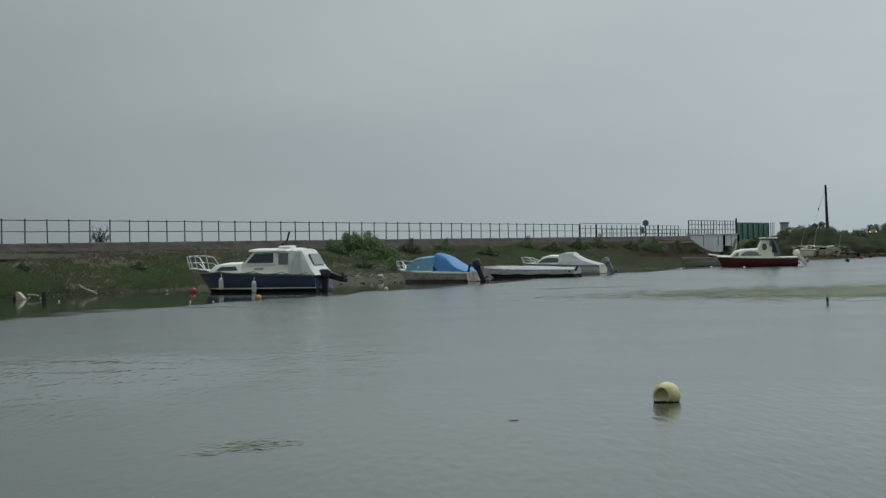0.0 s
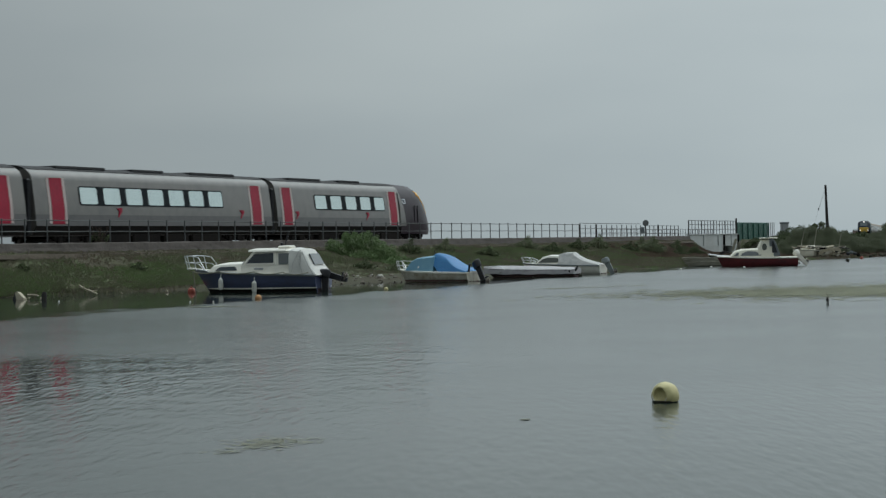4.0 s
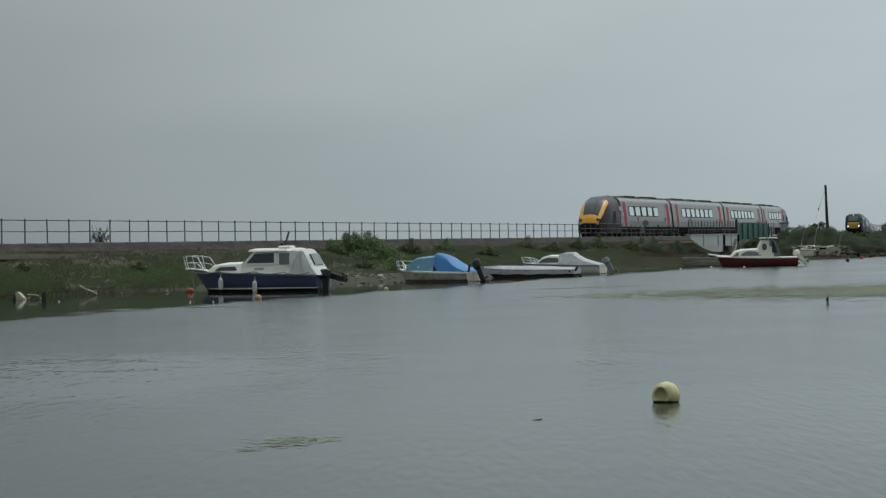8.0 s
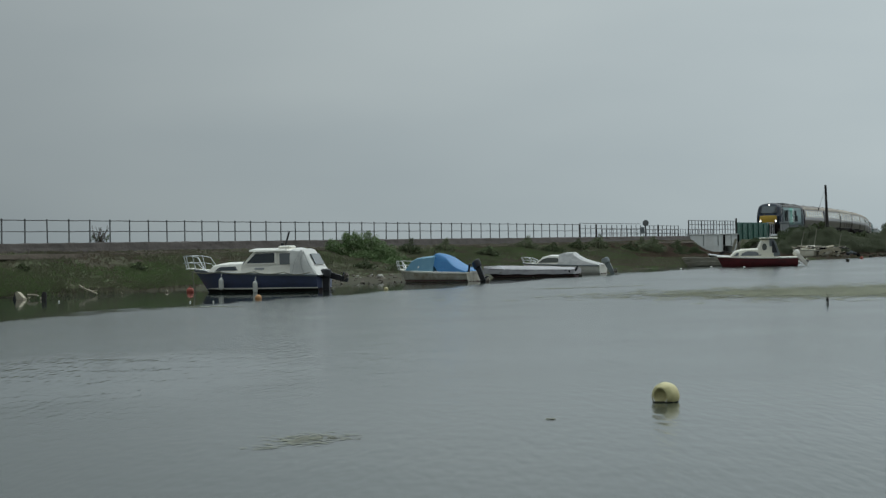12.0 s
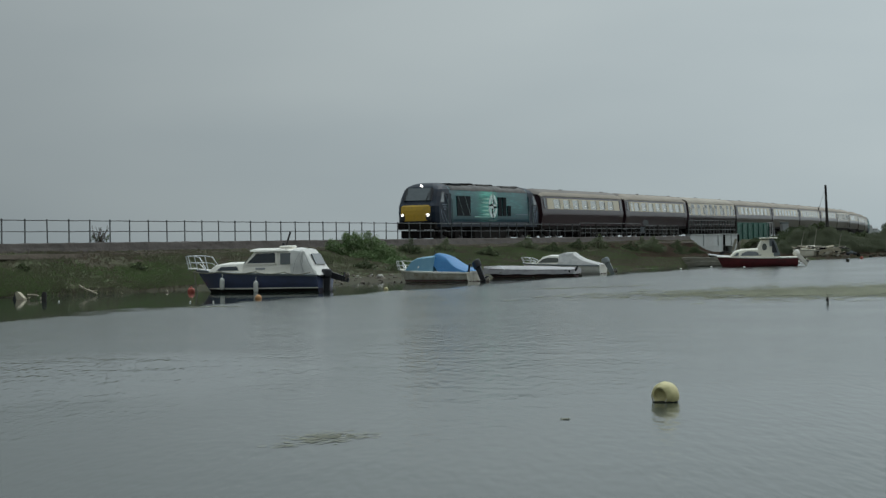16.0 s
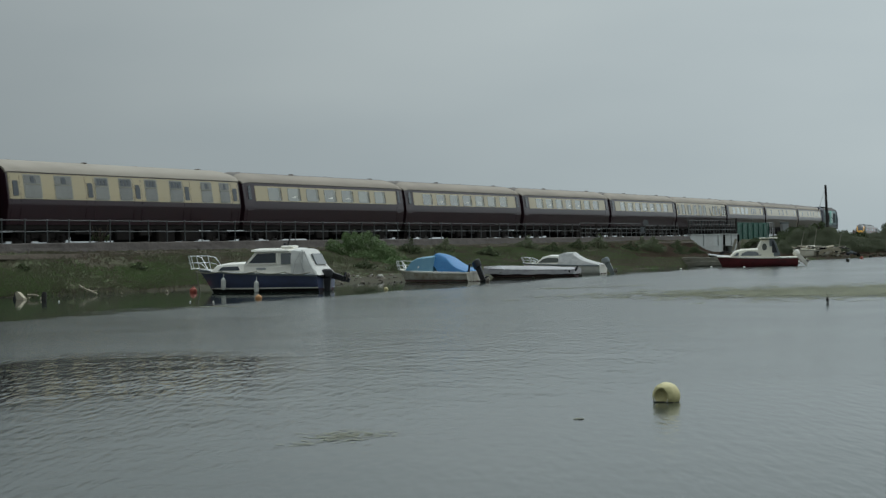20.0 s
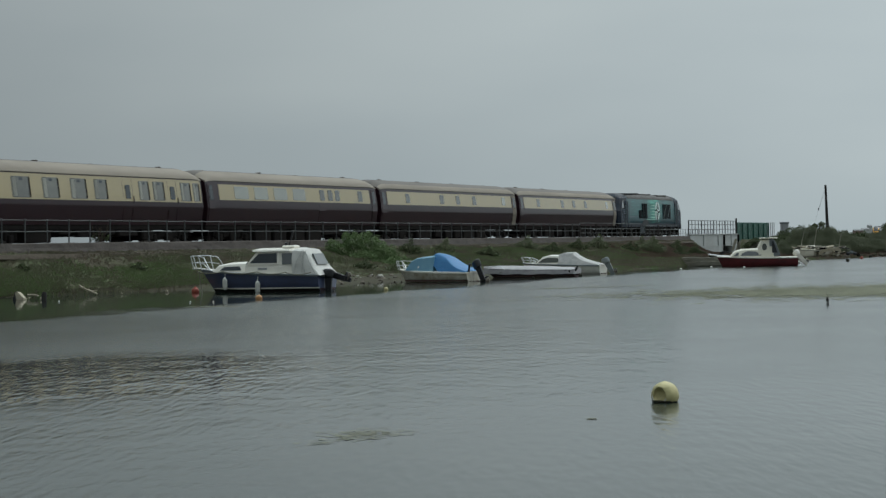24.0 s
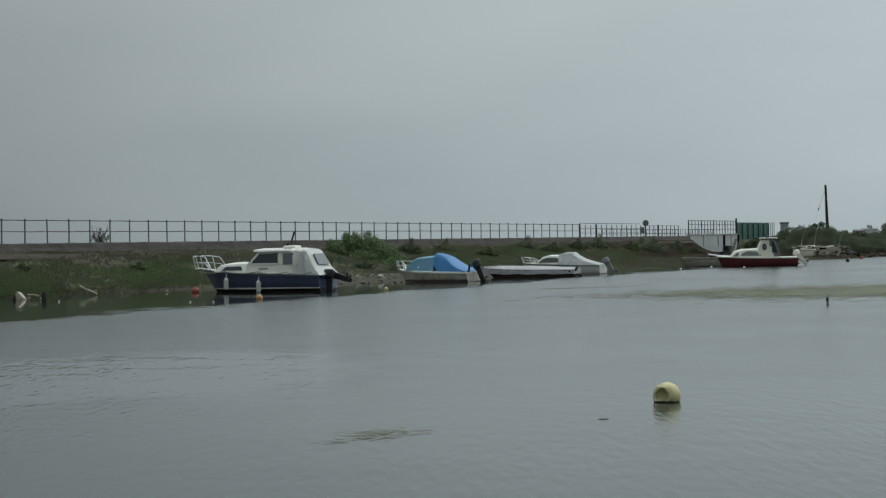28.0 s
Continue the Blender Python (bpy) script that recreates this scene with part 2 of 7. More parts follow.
M = {
    "water": water_mat(),
    "wall": mat("lineside_stone", (0.094, 0.082, 0.075), 0.9, vary=0.5, grain=9, blotch=1.3, bump=0.05, second=(0.050, 0.043, 0.039), spec=0.15),
    "turf": mat("rough_turf", (0.074, 0.066, 0.046), 0.95, vary=0.5, grain=1.6, blotch=0.30, bump=0.06, second=(0.072, 0.092, 0.044), spec=0.1),
    "earth": mat("bank_earth", (0.090, 0.074, 0.058), 0.95, vary=0.5, grain=5, blotch=0.8, bump=0.04, second=(0.052, 0.044, 0.035), spec=0.1),
    "sheet": mat("pale_boat_sheet", (0.40, 0.385, 0.395), 0.6, vary=0.4, grain=4, blotch=1.2, bump=0.02, second=(0.27, 0.255, 0.265)),
    "dark_maroon": mat("boat_maroon", (0.055, 0.014, 0.020), 0.5, vary=0.3, grain=6, second=(0.03, 0.012, 0.016)),
    "old_planks": mat("old_clinker_planks", (0.30, 0.285, 0.235), 0.9, vary=0.5, grain=6, blotch=1.5, stretch=(0.6, 3, 3), second=(0.19, 0.18, 0.14)),
    "mud": mat("shore_mud", (0.062, 0.050, 0.037), 0.95, spec=0.15, vary=0.5, grain=4, blotch=0.7, bump=0.05, second=(0.05, 0.055, 0.03)),
    "ballast": mat("track_ballast", (0.19, 0.175, 0.16), 0.95, vary=0.5, grain=14, blotch=0.9, bump=0.05),
    "grass": leaf_mat("rough_grass", (0.168, 0.242, 0.092), (0.172, 0.172, 0.100), 0.5, 0.30, 2.5),
    "dry_grass": leaf_mat("dry_grass", (0.205, 0.165, 0.118), (0.150, 0.165, 0.090), 0.5, 0.3, 2.5),
    "russet": leaf_mat("russet_growth", (0.190, 0.120, 0.092), (0.150, 0.120, 0.082), 0.5, 0.4, 2.0),
    "leaf": leaf_mat("bush_leaf", (0.115, 0.178, 0.070), (0.14, 0.182, 0.084), soft=0.6),
    "shrub_leaf": leaf_mat("shrub_leaf", (0.112, 0.140, 0.070), (0.145, 0.150, 0.090), soft=0.8),
    "leaf_dark": leaf_mat("dark_leaf", (0.088, 0.115, 0.058), (0.12, 0.135, 0.075)),
    "thicket_leaf": leaf_mat("thicket_leaf", (0.088, 0.108, 0.058), (0.118, 0.116, 0.074), soft=1.6),
    "bark": mat("bark", (0.08, 0.06, 0.045), 0.9, vary=0.4, grain=12, bump=0.01),
    "rail_paint": mat("fence_iron", (0.075, 0.083, 0.086), 0.6, metal=0.2, vary=0.3, grain=15, second=(0.072, 0.070, 0.064)),
    "steel": mat("rail_steel", (0.28, 0.24, 0.21), 0.4, metal=0.8, vary=0.3),
    "sleeper": mat("sleeper_concrete", (0.30, 0.28, 0.25), 0.9, vary=0.3, grain=10),
    "white_paint": mat("boat_white", (0.85, 0.82, 0.74), 0.35, vary=0.15, grain=4, blotch=1.2, second=(0.52, 0.48, 0.38), coat=0.2),
    "stained_white": mat("stained_boat_white", (0.62, 0.60, 0.53), 0.5, vary=0.5, grain=5, blotch=1.5, second=(0.34, 0.28, 0.19)),
    "cream_paint": mat("boat_cream", (0.75, 0.72, 0.61), 0.4, vary=0.2, grain=4, blotch=1.2, second=(0.45, 0.40, 0.28)),
    "navy": mat("boat_navy", (0.062, 0.078, 0.155), 0.35, vary=0.4, grain=5, second=(0.058, 0.064, 0.105), coat=0.35),
    "bottom_paint": mat("boat_antifoul", (0.10, 0.045, 0.035), 0.8, vary=0.4, grain=6, second=(0.05, 0.05, 0.04)),
    "red_paint": mat("boat_red", (0.185, 0.030, 0.034), 0.5, vary=0.5, grain=5, second=(0.095, 0.022, 0.024)),
    "tarp": mat("blue_tarpaulin", (0.022, 0.15, 0.37), 0.55, vary=0.4, grain=3, blotch=1.5, bump=0.05, second=(0.035, 0.20, 0.42)),
    "blue_paint": mat("boat_light_blue", (0.12, 0.29, 0.42), 0.45, vary=0.35, grain=5, second=(0.20, 0.36, 0.45)),
    "canvas": mat("white_canvas", (0.66, 0.65, 0.61), 0.75, vary=0.3, grain=5, blotch=1.6, bump=0.03, second=(0.46, 0.46, 0.45)),
    "hazy_glass": mat("hazy_boat_window", (0.10, 0.105, 0.088), 0.2, vary=0.4, grain=4, second=(0.06, 0.065, 0.06), spec=0.5),
    "glass": mat("dark_glass", (0.036, 0.045, 0.054), 0.08, vary=0.3, spec=0.5),
    "clear_film": mat("grey_film_window", (0.14, 0.15, 0.155), 0.2, vary=0.2, spec=0.6),
    "chrome": mat("stainless_tube", (0.72, 0.73, 0.74), 0.3, metal=0.6, vary=0.1),
    "black": mat("black_plastic", (0.018, 0.018, 0.022), 0.4, vary=0.2),
    "grey_cover": mat("grey_cover", (0.16, 0.18, 0.19), 0.7, vary=0.3, grain=5, bump=0.02),
    "worn_canvas": mat("worn_canvas", (0.50, 0.49, 0.47), 0.8, vary=0.5, grain=5, blotch=1.8, bump=0.04, second=(0.33, 0.33, 0.33)),
    "motor_grey": mat("motor_grey", (0.24, 0.27, 0.265), 0.45, vary=0.4, grain=6, second=(0.13, 0.15, 0.15)),
    "rubber": mat("fender_white", (0.66, 0.65, 0.60), 0.5, vary=0.2),
    "buoy_yellow": mat("buoy_yellow", (0.60, 0.53, 0.27), 0.55, vary=0.35, grain=14, blotch=4, second=(0.38, 0.34, 0.16), bump=0.006),
    "buoy_red": mat("buoy_red", (0.42, 0.085, 0.055), 0.6, vary=0.25, grain=10, blotch=4),
    "buoy_orange": mat("buoy_orange", (0.50, 0.25, 0.10), 0.6, vary=0.25, grain=10, blotch=4),
    "slime": mat("weed_slime", (0.040, 0.038, 0.028), 0.9, vary=0.4, grain=20, spec=0.1),
    "weed": leaf_mat("floating_weed", (0.185, 0.195, 0.125), (0.20, 0.19, 0.13)),
    "weed_dull": leaf_mat("drifting_weed", (0.215, 0.22, 0.165), (0.225, 0.22, 0.17)),
    "rope": mat("mooring_rope", (0.30, 0.28, 0.22), 0.9, vary=0.3, grain=30),
    "wood": mat("weathered_wood", (0.21, 0.19, 0.15), 0.85, vary=0.5, grain=8, stretch=(1, 6, 6), second=(0.10, 0.095, 0.08)),
    "pale_wood": mat("bleached_wood", (0.46, 0.43, 0.35), 0.85, vary=0.5, grain=8, stretch=(1, 5, 5), second=(0.24, 0.225, 0.185)),
    "dark_wood": mat("tarred_timber", (0.035, 0.03, 0.028), 0.9, vary=0.4, grain=10),
    "stone": mat("pale_stone", (0.42, 0.40, 0.36), 0.9, vary=0.4, grain=8, bump=0.02, per_object=0.3),
    "girder": mat("pale_girder_paint", (0.42, 0.435, 0.44), 0.6, vary=0.3, grain=5, blotch=0.8, second=(0.30, 0.29, 0.28)),
    "green_mesh": mat("green_fence_paint", (0.028, 0.105, 0.08), 0.6, vary=0.3, grain=8, second=(0.025, 0.08, 0.062), per_object=0.15),
    "sign_back": mat("grey_sign", (0.33, 0.34, 0.35), 0.5, vary=0.2),
    # far house colours are lightened, with the haze put into them
    "brick_far": mat("far_brick", (0.34, 0.24, 0.20), 0.9, vary=0.3),
    "far_white": mat("far_render", (0.62, 0.62, 0.60), 0.9, vary=0.2),
    "roof_far": mat("far_slate", (0.24, 0.24, 0.245), 0.8, vary=0.2),
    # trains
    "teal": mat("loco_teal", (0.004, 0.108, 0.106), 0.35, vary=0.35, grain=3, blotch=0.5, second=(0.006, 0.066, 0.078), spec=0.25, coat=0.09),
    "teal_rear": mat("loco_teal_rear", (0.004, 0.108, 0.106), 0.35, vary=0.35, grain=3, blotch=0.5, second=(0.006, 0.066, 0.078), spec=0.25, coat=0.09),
    "loco_mint": mat("loco_mint_streak", (0.34, 0.64, 0.54), 0.4, vary=0.3, grain=6, second=(0.20, 0.50, 0.42), stretch=(0.3, 1, 4)),
    "cab_flash": mat("cab_flash_blue", (0.085, 0.125, 0.17), 0.4, vary=0.5, grain=5, second=(0.035, 0.055, 0.085)),
    "mu_roof": mat("multiple_unit_roof", (0.045, 0.045, 0.048), 0.75, vary=0.5, grain=3, blotch=0.6, second=(0.025, 0.025, 0.026), spec=0.2),
    "window_frame": mat("coach_window_frame", (0.55, 0.53, 0.44), 0.5, vary=0.3, grain=8),
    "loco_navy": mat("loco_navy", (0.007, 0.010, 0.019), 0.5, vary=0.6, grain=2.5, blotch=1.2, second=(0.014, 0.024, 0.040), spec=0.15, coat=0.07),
    "loco_green": mat("loco_green_fade", (0.06, 0.36, 0.29), 0.4, vary=0.35, grain=5, second=(0.025, 0.2, 0.18)),
    "loco_white": mat("loco_mark_white", (0.66, 0.76, 0.74), 0.45, vary=0.2, grain=9),
    "yellow": mat("warning_yellow", (0.52, 0.32, 0.02), 0.45, vary=0.35, grain=6, second=(0.34, 0.22, 0.03), coat=0.2),
    "mu_yellow": mat("amber_yellow", (0.86, 0.41, 0.03), 0.4, vary=0.2, grain=6, second=(0.66, 0.33, 0.03), coat=0.2),
    "roof_grey": mat("loco_roof_grey", (0.105, 0.10, 0.095), 0.7, vary=0.6, grain=3, blotch=0.7, second=(0.045, 0.043, 0.042), spec=0.25),
    "brace": mat("grille_brace_grey", (0.14, 0.2, 0.2), 0.5, vary=0.3),
    "grille": mat("dark_grille", (0.012, 0.016, 0.019), 0.8, vary=0.3, grain=30, spec=0.1),
    # grimy underframes; also the shade painted at the edge of coach windows
    "under": mat("underframe_grime_shade", (0.011, 0.010, 0.010), 0.95, vary=0.4, grain=8, second=(0.021, 0.018, 0.016), spec=0.05),
    "wheel": mat("wheel_steel", (0.10, 0.09, 0.085), 0.5, metal=0.7, vary=0.3),
    "screen": mat("cab_screen", (0.15, 0.17, 0.18), 0.10, metal=0.35, vary=0.2),
    "umber": mat("coach_umber", (0.024, 0.0112, 0.0165), 0.30, vary=0.35, grain=2.5, blotch=0.5, second=(0.032, 0.013, 0.015), spec=0.2, coat=0.15),
    "cream": mat("coach_cream", (0.37, 0.29, 0.140), 0.35, vary=0.3, grain=3, blotch=0.6, second=(0.33, 0.275, 0.15), spec=0.5, coat=0.6),
    "coach_roof": mat("coach_roof_pale", (0.30, 0.266, 0.215), 0.7, vary=0.35, grain=1.5, blotch=0.4, second=(0.22, 0.19, 0.15), stretch=(0.4, 1, 1)),
    "coach_roof_dull": mat("coach_roof_dull", (0.255, 0.218, 0.170), 0.7, vary=0.4, grain=1.5, blotch=0.4, second=(0.175, 0.15, 0.12), stretch=(0.4, 1, 1)),
    "coach_roof_dark": mat("coach_roof_grime_shade", (0.13, 0.112, 0.095), 0.7, vary=0.4, grain=1.5, blotch=0.4, second=(0.085, 0.075, 0.066), stretch=(0.4, 1, 1)),
    "coach_glass": mat("coach_window", (0.175, 0.182, 0.140), 0.12, vary=0.5, grain=2.5, blotch=1.0, second=(0.15, 0.165, 0.135), per_object=0.22, spec=0.9, coat=1.0),
    "coach_glass_grey": mat("older_coach_window", (0.135, 0.135, 0.115), 0.2, vary=0.4, grain=3, second=(0.09, 0.092, 0.08), per_object=0.2, coat=0.5),
    "grey_frame": mat("older_window_frame", (0.26, 0.25, 0.20), 0.5, vary=0.3, grain=8),
    "coach_glass_dark": mat("small_coach_window", (0.062, 0.068, 0.058), 0.2, vary=0.5, grain=4, second=(0.03, 0.033, 0.03), per_object=0.3, coat=0.6),
    "curtain": mat("window_curtain", (0.30, 0.30, 0.26), 0.8, vary=0.3, per_object=0.2),
    "rubble": mat("grey_rubble", (0.15, 0.128, 0.102), 0.9, vary=0.4, grain=8, bump=0.02, per_object=0.35),
    "silver": mat("multiple_unit_silver", (0.122, 0.112, 0.101), 0.42, metal=0.2, vary=0.4, grain=2, blotch=0.5, second=(0.082, 0.078, 0.072), coat=0.5),
    "mu_screen": mat("multiple_unit_screen", (0.045, 0.052, 0.054), 0.12, vary=0.4, grain=2, blotch=1.0, second=(0.02, 0.022, 0.024), spec=0.5),
    "sign_dark": mat("dull_grey_sign", (0.15, 0.155, 0.16), 0.6, vary=0.3),
    "bleached": mat("bleached_wreckage", (0.44, 0.39, 0.295), 0.9, vary=0.4, grain=8, second=(0.26, 0.22, 0.16)),
    "mu_low": mat("darker_lower_panel", (0.066, 0.060, 0.058), 0.5, vary=0.5, grain=3, blotch=0.6, second=(0.042, 0.040, 0.040), coat=0.3),
    "maroon": mat("multiple_unit_maroon", (0.016, 0.008, 0.014), 0.38, vary=0.3, grain=2, second=(0.03, 0.016, 0.024), spec=0.08, coat=0.2),
    "door_red": mat("multiple_unit_red", (0.30, 0.010, 0.034), 0.45, vary=0.3, spec=0.12, coat=0.10),
    "mu_pink": mat("door_edge_pale", (0.42, 0.35, 0.33), 0.5, vary=0.2),
    "sky_glass": mat("bright_window", (0.56, 0.645, 0.63), 0.06, metal=0.95, vary=0.08, blotch=1.0),
    "lamp": mat("lamp_glow", (1.0, 0.97, 0.90), 0.4, vary=0.0, emit=3.2),
    "warm_dim": mat("table_lamp_glow", (0.80, 0.80, 0.72), 0.5, vary=0.3, grain=8, emit=0.10),
    "grime_door": mat("grimy_door", (0.20, 0.17, 0.13), 0.7, vary=0.4, grain=5, second=(0.12, 0.10, 0.08)),
    "bar": mat("pale_lettering", (0.55, 0.58, 0.62), 0.6, vary=0.2),
}


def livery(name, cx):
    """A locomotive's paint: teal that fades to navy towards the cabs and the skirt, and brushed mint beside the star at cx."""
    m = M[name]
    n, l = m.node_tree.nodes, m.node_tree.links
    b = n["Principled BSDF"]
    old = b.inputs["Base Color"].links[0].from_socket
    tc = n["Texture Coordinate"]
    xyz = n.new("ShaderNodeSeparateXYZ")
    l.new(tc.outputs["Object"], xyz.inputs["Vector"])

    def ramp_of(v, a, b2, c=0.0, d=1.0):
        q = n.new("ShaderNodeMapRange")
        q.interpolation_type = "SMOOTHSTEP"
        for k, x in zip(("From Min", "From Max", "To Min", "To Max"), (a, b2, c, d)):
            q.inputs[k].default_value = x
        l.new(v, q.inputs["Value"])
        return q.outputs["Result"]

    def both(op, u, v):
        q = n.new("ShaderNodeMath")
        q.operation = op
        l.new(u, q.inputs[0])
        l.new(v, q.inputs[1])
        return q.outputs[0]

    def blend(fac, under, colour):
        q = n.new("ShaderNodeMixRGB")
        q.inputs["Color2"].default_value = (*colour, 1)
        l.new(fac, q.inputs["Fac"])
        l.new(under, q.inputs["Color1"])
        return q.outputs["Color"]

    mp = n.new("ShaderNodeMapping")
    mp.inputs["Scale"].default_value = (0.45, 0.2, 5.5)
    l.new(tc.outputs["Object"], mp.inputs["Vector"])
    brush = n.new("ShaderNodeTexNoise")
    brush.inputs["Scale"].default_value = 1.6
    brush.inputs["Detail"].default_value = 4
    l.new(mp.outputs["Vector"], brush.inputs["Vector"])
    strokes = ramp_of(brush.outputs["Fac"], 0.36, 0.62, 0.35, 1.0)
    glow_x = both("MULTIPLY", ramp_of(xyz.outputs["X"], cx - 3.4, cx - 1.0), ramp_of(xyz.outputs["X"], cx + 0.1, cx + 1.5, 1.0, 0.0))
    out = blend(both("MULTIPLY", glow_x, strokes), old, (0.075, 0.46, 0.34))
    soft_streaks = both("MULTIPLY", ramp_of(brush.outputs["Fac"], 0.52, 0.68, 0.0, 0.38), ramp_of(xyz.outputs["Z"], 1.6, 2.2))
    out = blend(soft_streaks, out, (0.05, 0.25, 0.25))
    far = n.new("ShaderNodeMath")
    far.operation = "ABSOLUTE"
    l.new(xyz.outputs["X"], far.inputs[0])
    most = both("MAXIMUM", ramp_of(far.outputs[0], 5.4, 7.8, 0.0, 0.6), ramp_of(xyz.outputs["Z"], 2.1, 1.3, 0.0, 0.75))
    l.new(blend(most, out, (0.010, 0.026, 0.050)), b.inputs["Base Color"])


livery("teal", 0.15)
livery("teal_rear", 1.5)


# ---- mesh helpers ----
def ring_loft(bm, rings, closed=True, caps=True):
    """Skin through rings of equal count."""
    vs = [[bm.verts.new(p) for p in r] for r in rings]
    n = len(vs[0])
    for a, b in zip(vs, vs[1:]):
        for i in range(n if closed else n - 1):
            j = (i + 1) % n
            bm.faces.new((a[i], a[j], b[j], b[i]))
    if caps and closed:
        bm.faces.new(vs[0][::-1])
        bm.faces.new(vs[-1])
    return vs


def box(bm, c, s, bevel=0.0, turn=None):
    """A box of centre c and size s, with bevelled upright edges if asked for."""
    x, y, z = s[0] / 2, s[1] / 2, s[2] / 2
    k = min(bevel, x * 0.9, y * 0.9)
    base = [(-x + k, -y), (x - k, -y), (x, -y + k), (x, y - k), (x - k, y), (-x + k, y), (-x, y - k), (-x, -y + k)] if k else [(-x, -y), (x, -y), (x, y), (-x, y)]
    rings = []
    steps = ((-z, 1), (z, 1)) if not k else ((-z, 1 - k / max(x, y)), (-z + k * 0.6, 1), (z - k * 0.6, 1), (z, 1 - k / max(x, y)))
    for h, f in steps:
        rings.append([Vector((px * f, py * f, h)) for px, py in base])
    if turn is not None:
        rings = [[turn @ p for p in r] for r in rings]
    ring_loft(bm, [[p + Vector(c) for p in r] for r in rings])
    return bm


def tube(bm, pts, r, n=6, r_end=None):
    """A round bar along points."""
    pts = [Vector(p) for p in pts]
    rings = []
    for i, p in enumerate(pts):
        d = (pts[min(i + 1, len(pts) - 1)] - pts[max(i - 1, 0)]).normalized()
        a = d.orthogonal().normalized() if abs(d.z) > 0.95 else d.cross(Vector((0, 0, 1))).normalized()
        b = d.cross(a)
        q = r if r_end is None else r + (r_end - r) * i / (len(pts) - 1)
        rings.append([p + a * math.cos(k * math.tau / n) * q + b * math.sin(k * math.tau / n) * q for k in range(n)])
    ring_loft(bm, rings)
    return bm


def drum(bm, c, axis, profile, n=16):
    """A turned form: profile of (along, radius) about the axis through c."""
    axis = Vector(axis).normalized()
    a = axis.orthogonal().normalized()
    b = axis.cross(a)
    c = Vector(c)
    ring_loft(bm, [[c + axis * h + (a * math.cos(k * math.tau / n) + b * math.sin(k * math.tau / n)) * max(r, 0.002) for k in range(n)] for h, r in profile])
    return bm


def plate(bm, pts, thick):
    """A slab: a flat outline pushed back along thick."""
    t = Vector(thick)
    ring_loft(bm, [[Vector(p) for p in pts], [Vector(p) + t for p in pts]])
    return bm


def B():
    return bmesh.new()


def part(name, bm, material, parent=None, label="", smooth=False):
    """Link a bmesh as one mesh object under a thing or a part."""
    bmesh.ops.recalc_face_normals(bm, faces=bm.faces)
    me = bpy.data.meshes.new(name)
    bm.to_mesh(me)
    bm.free()
    me.materials.append(M[material])
    if smooth:
        me.shade_smooth()
        me.set_sharp_from_angle(angle=radians(35))
    ob = new(name, me)
    if parent is not None:
        ob.parent = parent
    if label:
        ob["label"] = label
    return ob


def share(name, like, parent, m):
    """Another piece on the same mesh."""
    ob = new(name, like.data)
    ob.parent = parent
    ob.matrix_basis = m
    return ob


def thing(name, label, category, m=None, group="", kind=""):
    ob = new(name)
    ob.empty_display_size = 0.3
    if m is not None:
        ob.matrix_basis = m
    return tagged(ob, label, category, group, kind)


# ---- the line of the railway in plan: arc length along it, from the near end ----
GRID = np.arange(-60.0, 481.0, 1.0)
_u = np.clip(GRID, -60, 380) / 100
HEAD = 0.37856 + 0.05376 * _u - 0.07944 * _u**2 + 0.014633 * _u**3
HEAD = np.where(GRID < 170, HEAD, np.interp(GRID, (170, 200, 230, 260, 290, 330, 380, 430, 470), (0.3123, 0.2989, 0.2766, 0.2499, 0.2285, 0.2157, 0.2205, 0.2362, 0.2492)))
_dx, _dy = np.sin(HEAD), np.cos(HEAD)
PX = np.concatenate([[0], np.cumsum((_dx[1:] + _dx[:-1]) / 2)])
PY = np.concatenate([[0], np.cumsum((_dy[1:] + _dy[:-1]) / 2)])
PX += -18.6103 - PX[60]
PY += 78.5214 - PY[60]


def line(s, d=0.0):
    """Point in plan at arc length s, d metres to the water's side of the near track's middle; and the heading."""
    c = min(max(s, -60.0), 480.0)
    h = float(np.interp(c, GRID, HEAD))
    e = s - c
    x = float(np.interp(c, GRID, PX)) + e * math.sin(h)
    y = float(np.interp(c, GRID, PY)) + e * math.cos(h)
    return x + d * math.cos(h), y - d * math.sin(h), h


RAIL = 1.65
WALL_TOP = 1.90


def far_fall(s):
    """The line falls a little, far off."""
    return -0.0058 * min(max(s - 210, 0), 125) - 0.0025 * min(max(s - 335, 0), 200)


def grade(s):
    return 0.03 - 0.0016 * min(max(s, -60), 110) + far_fall(s)

# ---- water: one sheet to the horizon, that drifts slowly ----
bm = B()
xs = [-3000, -600, -150, -40, 0, 40, 150, 600, 3000]
ys = [-600, -100, 0, 30, 60, 100, 200, 500, 1500, 4500]
grid = [[bm.verts.new((x, y, 0)) for x in xs] for y in ys]
for r0, r1 in zip(grid, grid[1:]):
    for i in range(len(xs) - 1):
        bm.faces.new((r0[i], r0[i + 1], r1[i + 1], r1[i]))
water = tagged(part("water", bm, "water"), "grey rippled estuary water under an overcast sky", "water", kind="structure")

# sea bed, below the water
bm = B()
v = [bm.verts.new(p) for p in ((-3000, -600, -1.2), (3000, -600, -1.2), (3000, 4500, -1.2), (-3000, 4500, -1.2))]
bm.faces.new(v)
tagged(part("ground", bm, "mud"), "muddy estuary bed under the water", "ground", kind="structure")


